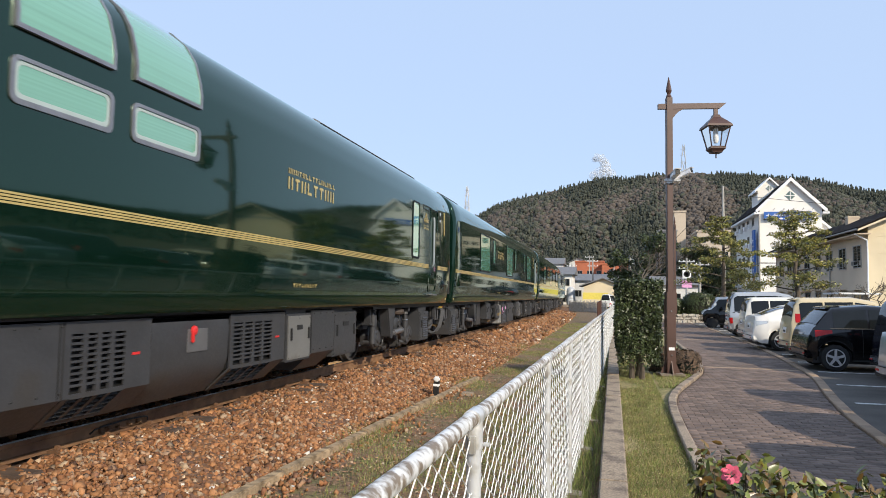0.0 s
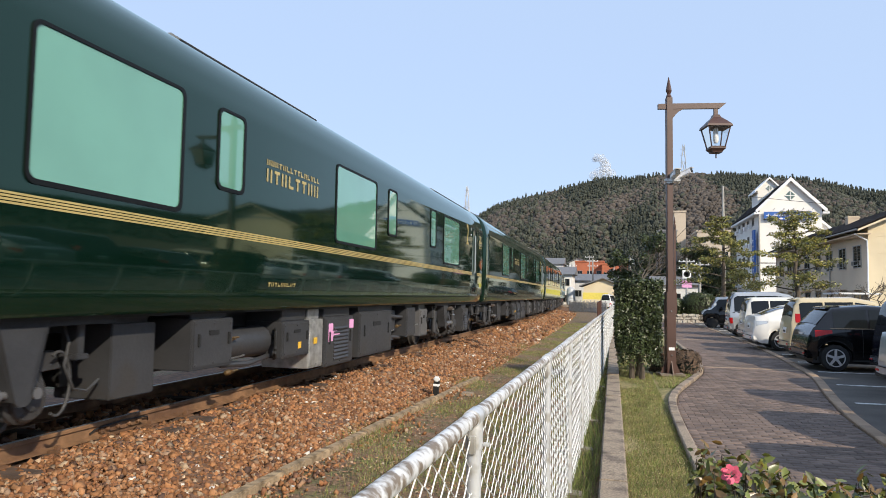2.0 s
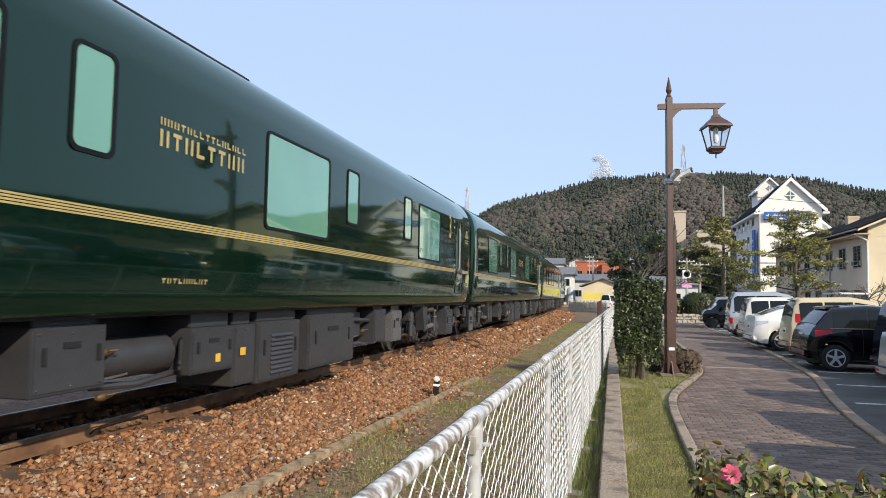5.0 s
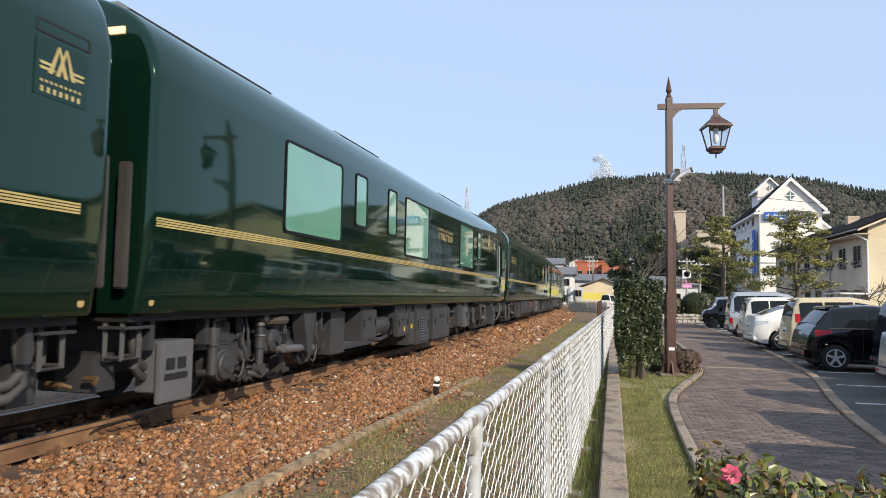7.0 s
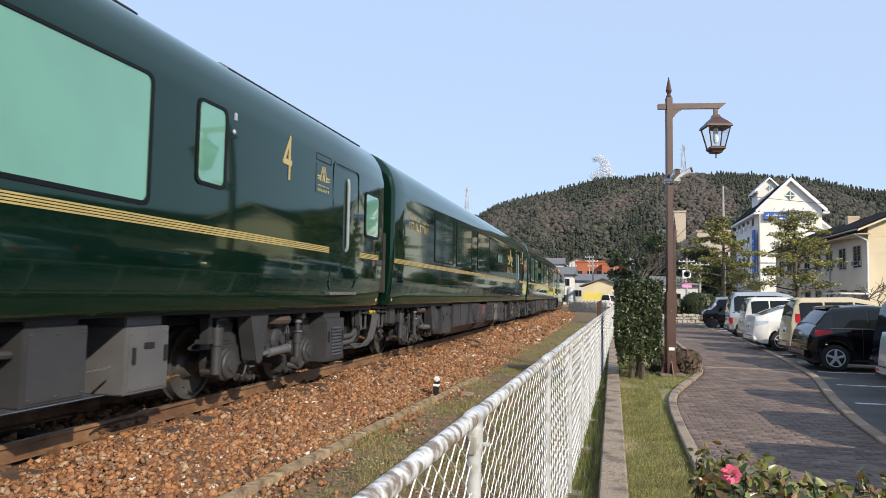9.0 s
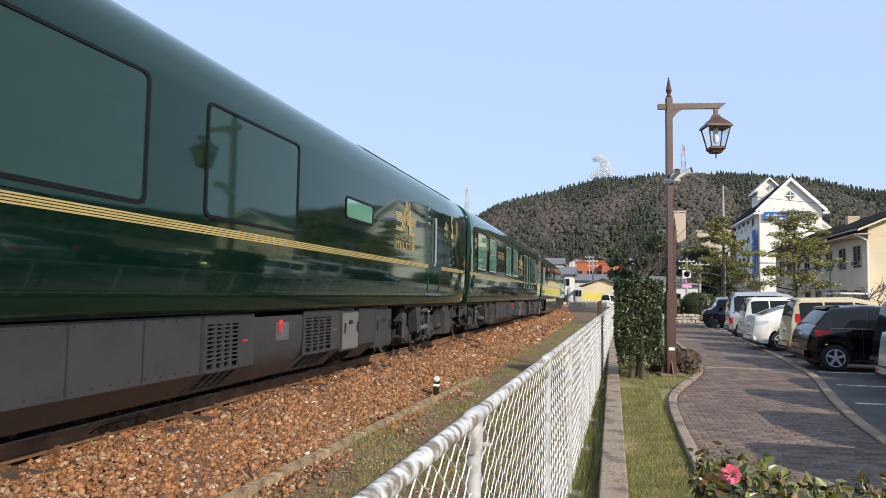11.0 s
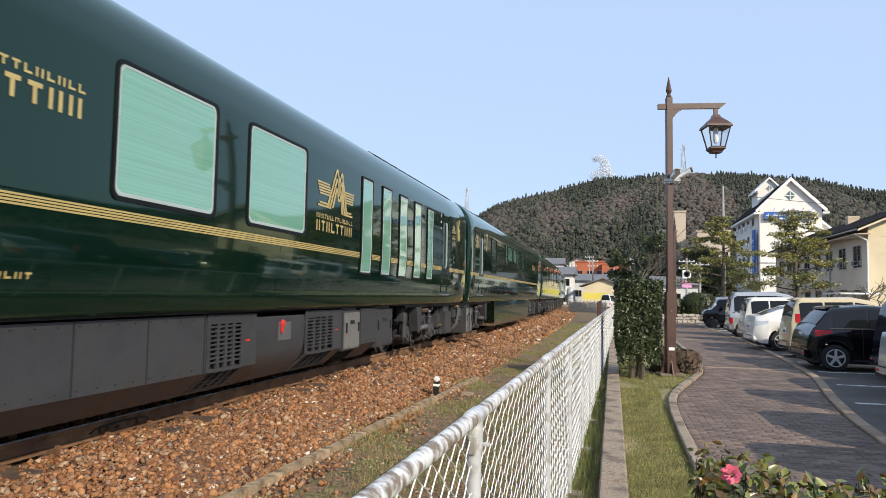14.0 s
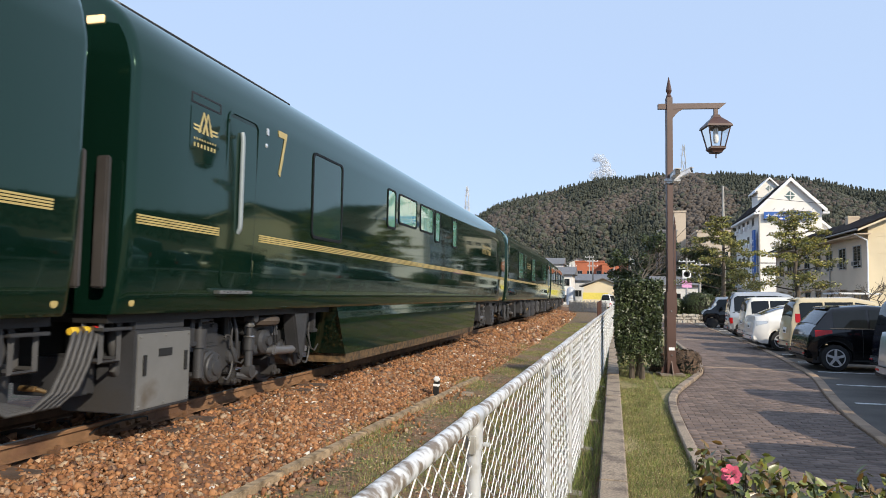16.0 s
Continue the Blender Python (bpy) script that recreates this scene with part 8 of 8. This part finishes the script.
    for fl in range(5):
        for k in range(4):
            y = Y0 + 3.4 + 3.3 * k
            z = 1.0 + 2.55 * fl
            win(root, y, y + 1.3, X0, z, z + 1.3, -1, "x")
            part("air_conditioner", B((X0 - 0.4, X0 - 0.02, y + 1.6, y + 2.4, z - 0.3, z + 0.3), bevel=0.03), M_WHITE, root, "white outdoor air conditioner unit")
    for k in range(5):
        x = X0 + 1.6 + k * 1.1
        bm = bmesh.new()
        tube(bm, [(x, Y0, 12.75), (x, Y0 - 0.6, 12.9), (x, Y0 - 0.75, 12.75)], 0.035, 5)
        part("sign_spotlight", bm, M_GREYPOLE, root)


hotel()


def block(name, label, cat, x0, x1, y0, y1, h, wall, roof="flat", roofmat=None, rows=0, cols=0, ridge=1.6, z0=0.0, group=""):
    """A far building with its roof and windows."""
    root = thing(name, label, cat, group)
    part("wall", B((x0, x1, y0, y1, z0, h)), wall, root)
    if roof == "flat":
        part("parapet", B((x0 - 0.15, x1 + 0.15, y0 - 0.15, y1 + 0.15, h, h + 0.35)), roofmat or wall, root)
    else:
        ym = (y0 + y1) / 2
        bm = bmesh.new()
        if roof == "gable_x":
            prism(bm, [(y0 - 0.6, h - 0.1), (y1 + 0.6, h - 0.1), (ym, h + ridge)], x0 - 0.5, x1 + 0.5, "x")
        else:
            xm = (x0 + x1) / 2
            prism(bm, [(x0 - 0.6, h - 0.05), (x0 - 0.6, h + 0.12), (xm, h + ridge + 0.15), (x1 + 0.6, h + 0.12), (x1 + 0.6, h - 0.05), (xm, h + ridge)], y0 - 0.5, y1 + 0.5, "y")
            tri = bmesh.new()
            prism(tri, [(x0, h), (x1, h), (xm, h + ridge)], y0, y0 + 0.15, "y")
            part("gable_wall", tri, wall, root)
        bmesh.ops.recalc_face_normals(bm, faces=bm.faces)
        part("roof", bm, roofmat or M_DARKROOF, root)
    for r in range(rows):
        for c in range(cols):
            wx = x0 + (x1 - x0) * (c + 0.5) / cols
            wz = z0 + (h - z0) * (r + 0.45) / rows
            win(root, wx - 0.55, wx + 0.55, y0, wz - 0.5, wz + 0.6)
    return root


M_ROOFGREY = mat("grey_roof_tile", (0.16, 0.16, 0.165), 0.6, var=0.2)
M_BEIGE = mat("beige_wall", (0.5, 0.42, 0.33), 0.8, var=0.08)
M_PALE = mat("pale_wall", (0.6, 0.6, 0.58), 0.8, var=0.08)
M_YEL = mat("yellow_board", (0.75, 0.62, 0.12), 0.6, var=0.08)
block("brick_red_building", "flat-roofed brick-red building with few windows", "building", -9.2, -2.2, 174, 186, 10.2, M_TERRA, rows=2, cols=3)
block("brick_red_building", "flat-roofed brick-red building wing in front", "building", -2.6, 3.6, 170, 184, 9.4, M_TERRA, rows=2, cols=3)
block("hall", "long low hall with grey roof beyond the line", "building", -9.0, 6.0, 128, 138, 4.6, M_PALE, "gable_x", M_ROOFGREY, 1, 8, 1.3)
block("shed", "cream shed with low grey gable roof", "shed", -4.0, 1.2, 98, 106, 3.0, M_CREAM, "gable_y", M_ROOFGREY, 0, 0, 1.1)
tagged(obj("yellow_board", B((-3.9, -0.6, 92.0, 92.15, 1.2, 2.1), (-3.9, -3.8, 92.0, 92.1, -0.1, 1.2), (-0.7, -0.6, 92.0, 92.1, -0.1, 1.2)), M_YEL), "long yellow hoarding board in front of the shed", "board")
block("house", "white house with dark roof near the hill foot", "house", -16.5, -12.0, 168, 176, 9.5, M_PALE, "gable_x", M_ROOFGREY, 2, 3, 1.6, group="houses at the hill foot")
block("house", "pale grey house with light roof near the hill foot", "house", -12.0, -7.0, 196, 204, 11.0, M_PALE, "gable_y", M_ROOFGREY, 2, 3, 1.4, group="houses at the hill foot")
block("house", "white house with grey roof near the line", "house", -10.4, -6.4, 112, 120, 5.2, M_WHITEWALL, "gable_x", M_ROOFGREY, 2, 2, 1.3, group="houses at the hill foot")
block("office_tower", "beige rooftop block above dark trees", "building", 12.6, 14.9, 150, 153, 19.6, M_BEIGE)
block("office_block", "grey office block behind dark trees", "building", 9.5, 13.0, 149, 160, 15.5, mat("grey_office_wall", (0.2, 0.2, 0.21), 0.8), rows=4, cols=2)
block("apartment_block", "brown apartment block behind the pruned trees", "building", 16.0, 22.0, 140, 150, 14.5, M_BEIGE, rows=5, cols=3)
block("house", "low grey-roofed house behind the shrubs", "house", 5.5, 11.0, 96, 104, 3.4, M_PALE, "gable_x", M_ROOFGREY, 1, 3, 1.2, group="houses at the hill foot")


def silo():
    root = thing("water_tank", "pale grey-blue water tank beside the shed", "tank", at=pose(-5.9, 100, 0))
    bm = bmesh.new()
    lathe(bm, [(0.62, 0), (0.62, 2.3), (0.45, 2.75), (0.2, 2.95)], n=20)
    part("tank", bm, mat("pale_blue_tank", (0.45, 0.48, 0.52), 0.5), root, smooth=True)
    part("plinth", B((-1.3, 1.3, -1.3, 1.3, 0, 0.35)), M_CONC, root)


silo()


def board_fence():
    root = thing("board_fence", "weathered grey board fence along the line", "fence")
    for k in range(30):
        f = k / 29
        x, y = -4.9 + 4.2 * f, 80.0 - 5.0 * f
        part("board", B((x, x + 0.125, y, y + 0.03, -0.2, 1.05 + 0.12 * math.sin(k * 2.3))), M_GREYPOLE, root)
    part("rail", B((-4.95, -4.85, 80.03, 80.08, 0.6, 0.7)), M_GREYPOLE, root)


board_fence()


def wooden_stakes():
    for k in range(14):
        x, y = 0.05 - 0.02 * k, 40 + k * 2.2
        tagged(obj("stake", tube(bmesh.new(), [(x - 0.9, y, -0.2), (x - 0.9, y, 1.25)], 0.035, 6), M_BROWN), "thin dark stake in the far fence line", "stake", "stakes of the far fence")


wooden_stakes()


def round_sign():
    root = thing("parking_sign", "square white sign with a dark ring over pink plates", "sign", at=pose(6.3, 63.0, 0))
    bm = bmesh.new()
    tube(bm, [(0, 0, -0.1), (0, 0, 4.3)], 0.05, 8)
    part("pole", bm, M_GALV, root)
    part("board", B((-0.36, 0.36, -0.05, -0.02, 3.3, 4.05), bevel=0.01), M_WHITE, root)
    bm = bmesh.new()
    lathe(bm, [(0.26, 0), (0.26, -0.015), (0.14, -0.015), (0.14, 0)], (0, -0.055, 3.68), "y", 20)
    part("ring", bm, M_BLACK, root, "dark ring")
    for z in (2.85, 2.5):
        part("plate", B((-0.42, 0.42, -0.05, -0.02, z, z + 0.28), bevel=0.01), M_PINKTAPE, root, "pink plate")


round_sign()


def utility_pole(at, h, label, arms=2):
    root = thing("utility_pole", label, "utility pole", "utility poles", at=Matrix.Translation(at))
    bm = bmesh.new()
    tube(bm, [(0, 0, -0.2), (0, 0, h)], [0.17, 0.10], 12)
    part("pole", bm, M_GREYPOLE, root, smooth=True)
    for k in range(arms):
        z = h - 0.5 - 0.8 * k
        a = part("cross_arm", B((-0.9, 0.9, -0.05, 0.05, z, z + 0.09)), M_GALV, root)
        for x in (-0.8, -0.3, 0.3, 0.8):
            bm = bmesh.new()
            lathe(bm, [(0.05, z + 0.09), (0.06, z + 0.15), (0.04, z + 0.24)], (x, 0, 0), "z", 8)
            part("insulator", bm, M_WHITE, a)
    return root


utility_pole((9.5, 64.0, 0), 11.6, "grey concrete utility pole behind the pruned tree", 0)
for at, h in (((-3.3, 118, 0), 8.0), ((0.2, 130, 0), 9.0), ((4.3, 120, 0), 6.2), ((8.4, 84, 0), 6.3), ((8.2, 70, 0), 5.3), ((-7.2, 125, 0), 7.5), ((-4.9, 150, 0), 10.5), ((3.6, 150, 0), 10.0)):
    utility_pole(at, h, "grey utility pole with cross arms in the town", 2)


def wires():
    def sag(a, b, d):
        return [tuple(Vector(a).lerp(Vector(b), f) - Vector((0, 0, 4 * d * f * (1 - f)))) for f in np.linspace(0, 1, 14)]
    for a, b, d in (((9.5, 64, 10.9), (70, 95, 11.0), 0.8), ((9.5, 64, 11.4), (4.2, 120, 6.3), 0.6), ((9.5, 64, 11.0), (5.2, 78, 3.4), 0.3), ((-3.3, 118, 7.6), (0.2, 130, 8.6), 0.2), ((0.2, 130, 8.6), (8.4, 84, 6.0), 0.5),
                    ((8.4, 84, 6.0), (45, 92, 7.5), 0.8), ((17, 88, 6.0), (60, 80, 8.5), 0.6)):
        bm = bmesh.new()
        tube(bm, sag(a, b, d), 0.022, 4)
        tagged(obj("overhead_wire", bm, M_BLACK), "thin black overhead wire between poles", "wire", "overhead wires")


wires()


# ---- hill ----
RIDGE = [(-1.7, 40), (-0.6, 45), (-0.30, 60), (-0.193, 77), (-0.166, 87), (-0.122, 95), (-0.068, 102), (0.0, 112), (0.052, 114), (0.118, 115), (0.176, 111), (0.256, 105), (0.313, 95), (0.40, 85), (0.55, 66), (0.8, 60), (1.2, 55), (1.7, 45), (2.6, 40), (3.2, 40)]


def hill_height(az, d):
    top = float(np.interp(az, [p[0] for p in RIDGE], [p[1] for p in RIDGE])) - 15.0 - (4.0 if az > -0.03 else 0.0) * min(1.0, (az + 0.03) * 20)
    f = (d - 225) / (600 - 225)
    shape = math.sin(max(0, min(1.0, f)) * math.pi / 2) ** 1.25 if f < 1 else 1 - 0.25 * (f - 1)
    bump = noise.noise((az * 9, d * 0.008, 0.3)) * 9 * max(0.0, min(1, f)) * (1 - 0.8 * max(0, min(1, f)))
    return top * shape + bump - 1.0


def build_hill():
    azs = list(np.linspace(-1.7, 3.2, 150))
    ds = [215, 240, 270, 310, 350, 400, 450, 500, 550, 600, 680, 800]
    verts = [(math.sin(a) * d, math.cos(a) * d, hill_height(a, d)) for a in azs for d in ds]
    m = len(ds)
    faces = [(i * m + k, i * m + k + 1, (i + 1) * m + k + 1, (i + 1) * m + k) for i in range(len(azs) - 1) for k in range(m - 1)]
    tagged(from_arrays("hillside", verts, faces, M_HILL, True), "wooded hillside behind the town", "hill", kind="structure")
    rng = np.random.default_rng(77)
    M_CON = mat("conifer_crown", (0.044, 0.050, 0.036), 0.95, var=0.3, scale=0.25, rand=0.3, bump=1.0, bscale=1.2)
    M_BROAD = mat("bare_brown_crown", (0.082, 0.067, 0.055), 0.95, var=0.25, scale=0.3, rand=0.25, bump=1.0, bscale=1.2)
    M_EVER = mat("evergreen_crown", (0.058, 0.061, 0.043), 0.95, var=0.25, scale=0.3, rand=0.3, bump=1.0, bscale=1.2)
    n = 22000
    az = np.where(rng.uniform(0, 1, n) < 0.86, rng.uniform(-0.26, 0.40, n), rng.uniform(0.4, 1.3, n))
    d = 228 + 380 * rng.uniform(0, 1, n) ** 0.8
    pos, sc, which, tuft_p, tuft_w = [], [], [], [], []
    for a, q in zip(az, d):
        k = noise.noise((a * 14, q * 0.012, 5.1)) + rng.normal(0, 0.26)
        w = 0 if k > 0.34 else (1 if k < -0.10 else 2)
        h = {0: rng.uniform(3.0, 5.0), 1: rng.uniform(2.2, 3.4), 2: rng.uniform(2.3, 3.6)}[w] * (0.75 if q < 330 else 1) * (1.5 if q > 560 and rng.uniform() < 0.10 else 0.9)
        r = {0: 0.40, 1: 0.85, 2: 0.8}[w] * h * rng.uniform(0.8, 1.15)
        base = np.array((math.sin(a) * q, math.cos(a) * q, hill_height(a, q) + h * 0.5))
        for j in range(4):
            if w == 0:  # a pointed stack
                f = j / 3
                e = np.array((rng.normal(0, 0.12) * r, rng.normal(0, 0.12) * r, h * (-0.45 + 1.25 * f)))
                b = r * (1.0 - 0.72 * f)
                sc.append((b, b, h * 0.30))
            else:
                dv = rng.normal(size=3)
                e = dv / np.linalg.norm(dv) * np.array((r, r, h * 0.6)) * 0.62
                b = r * rng.uniform(0.42, 0.72)
                sc.append((b, b, b * 1.05))
            pos.append(base + e)
            which.append(w)
            for g in range(2):
                dv = rng.normal(size=3)
                tuft_p.append(base + e + dv / np.linalg.norm(dv) * np.array(sc[-1]) * 1.02)
                tuft_w.append(w)
    n = len(pos)
    rot = np.zeros((n, 3, 3))
    t = rng.uniform(0, 6.28, n)
    rot[:, 0, 0], rot[:, 0, 1], rot[:, 1, 0], rot[:, 1, 1], rot[:, 2, 2] = np.cos(t), -np.sin(t), np.sin(t), np.cos(t), 1
    g = 1.618
    ball = [(-1, g, 0), (1, g, 0), (-1, -g, 0), (1, -g, 0), (0, -1, g), (0, 1, g), (0, -1, -g), (0, 1, -g), (g, 0, -1), (g, 0, 1), (-g, 0, -1), (-g, 0, 1)]
    tri = [(0, 11, 5), (0, 5, 1), (0, 1, 7), (0, 7, 10), (0, 10, 11), (1, 5, 9), (5, 11, 4), (11, 10, 2), (10, 7, 6), (7, 1, 8), (3, 9, 4), (3, 4, 2), (3, 2, 6), (3, 6, 8), (3, 8, 9), (4, 9, 5), (2, 4, 11), (6, 2, 10), (8, 6, 7), (9, 8, 1)]
    jag = [tuple(np.array(v) / 1.9 * random.uniform(0.8, 1.2)) for v in ball]
    ob = scatter("hill_trees", jag, tri, place(rot, np.array(sc), np.array(pos)), [M_CON, M_BROAD, M_EVER], which)
    tagged(ob, "mixed conifers and bare brown trees covering the hill", "trees", kind="stuff")
    tp = np.array(tuft_p)
    ob = scatter("hill_foliage", [(-1, -0.6, 0), (1, -0.5, 0), (0.1, 1.1, 0.3)], [(0, 1, 2)], place(rand_rot(len(tp), rng), rng.uniform(0.25, 0.62, len(tp)), tp), [M_CON, M_BROAD, M_EVER], tuft_w)
    tagged(ob, "ragged outer foliage of the hillside trees", "trees", kind="stuff")


build_hill()


def pylon(at, h, label):
    root = thing("pylon", label, "pylon", "pylons", at=Matrix.Translation(at))
    bm = bmesh.new()
    r = h * 0.004
    lv = [(h * 0.085, 0), (h * 0.05, h * 0.4), (h * 0.03, h * 0.75), (h * 0.012, h)]
    for (ra, za), (rb, zb) in zip(lv, lv[1:]):
        cs = ((-1, -1), (1, -1), (1, 1), (-1, 1))
        for k in range(4):
            a, b = cs[k], cs[(k + 1) % 4]
            tube(bm, [(a[0] * ra, a[1] * ra, za), (a[0] * rb, a[1] * rb, zb)], r, 4)
            tube(bm, [(a[0] * ra, a[1] * ra, za), (b[0] * rb, b[1] * rb, zb)], r * 0.7, 4)
            tube(bm, [(b[0] * ra, b[1] * ra, za), (a[0] * rb, a[1] * rb, zb)], r * 0.7, 4)
    part("tower", bm, M_GALV, root)
    for f in (0.7, 0.82, 0.92):
        bm = bmesh.new()
        tube(bm, [(-h * 0.05, 0, h * f), (0, 0, h * f + h * 0.01), (h * 0.05, 0, h * f)], r * 0.7, 4)
        part("cross_arm", bm, M_GALV, root)


pylon((62, 640, 86), 54, "grey lattice pylon on the wooded ridge")
pylon((-146, 680, 60), 53, "grey lattice pylon beyond the ridge")


def steam():
    root = thing("steam_cloud", "small white puff of steam above the ridge", "cloud", at=pose(-12, 770, 136))
    rng = np.random.default_rng(9)
    m = bpy.data.materials.new("steam")
    m.use_nodes = True
    N, Lk = m.node_tree.nodes, m.node_tree.links
    b = N["Principled BSDF"]
    b.inputs["Base Color"].default_value = (0.9, 0.92, 0.95, 1)
    b.inputs["Roughness"].default_value = 1.0
    b.inputs["Specular IOR Level"].default_value = 0.0
    b.inputs["Alpha"].default_value = 0.28
    for x, z, r in ((-9, 1, 5), (-3, 3, 6.5), (4, 4, 7), (10, 2, 5.5), (4, 10, 6), (3, 15, 5), (0, 19, 5), (-5, 21, 4.5), (-8, 19, 3)):
        bm = bmesh.new()
        bmesh.ops.create_icosphere(bm, subdivisions=4, radius=r)
        for v in bm.verts:
            v.co *= 1 + 0.15 * noise.noise(v.co * 0.2 + Vector((x, z, 0)))
            v.co += Vector((x, rng.normal(0, 1), z))
        part("puff", bm, m, root, smooth=True)


steam()


# ---- what moves ----
def car_pose(n, t):
    """Where car n stands at t: its front on the track, aligned by its two bogies."""
    f = car_front(n, t)
    xa, ya, _ = track(f + 3.25)
    xb, yb, _ = track(f + 17.75)
    d = Vector((xb - xa, yb - ya, 0)).normalized()
    ang = math.atan2(-d.x, d.y)
    o = Vector((xa, ya, RAIL_Z)) - d * 3.25
    return Matrix.Translation(o) @ Matrix.Rotation(ang, 4, "Z")


def motions():
    times = [k * 0.5 for k in range(33)]
    for n, car in CARS.items():
        walk(car, [(t, car_pose(n, t)) for t in times])
    # the wheels roll with the distance run, less than a quarter turn from row to row
    turns, spin, t = [0.0], [0.0], 0.0
    while t < 16.0:
        t = min(16.0, t + 2 / 30)
        turns.append(t)
        spin.append(run(t) / 0.43)
    for wheel, off in WHEELS:
        base = Matrix.Translation((0, off, 0.43))
        walk(wheel, [(a, base @ Matrix.Rotation(b, 4, "X")) for a, b in zip(turns, spin)])


motions()
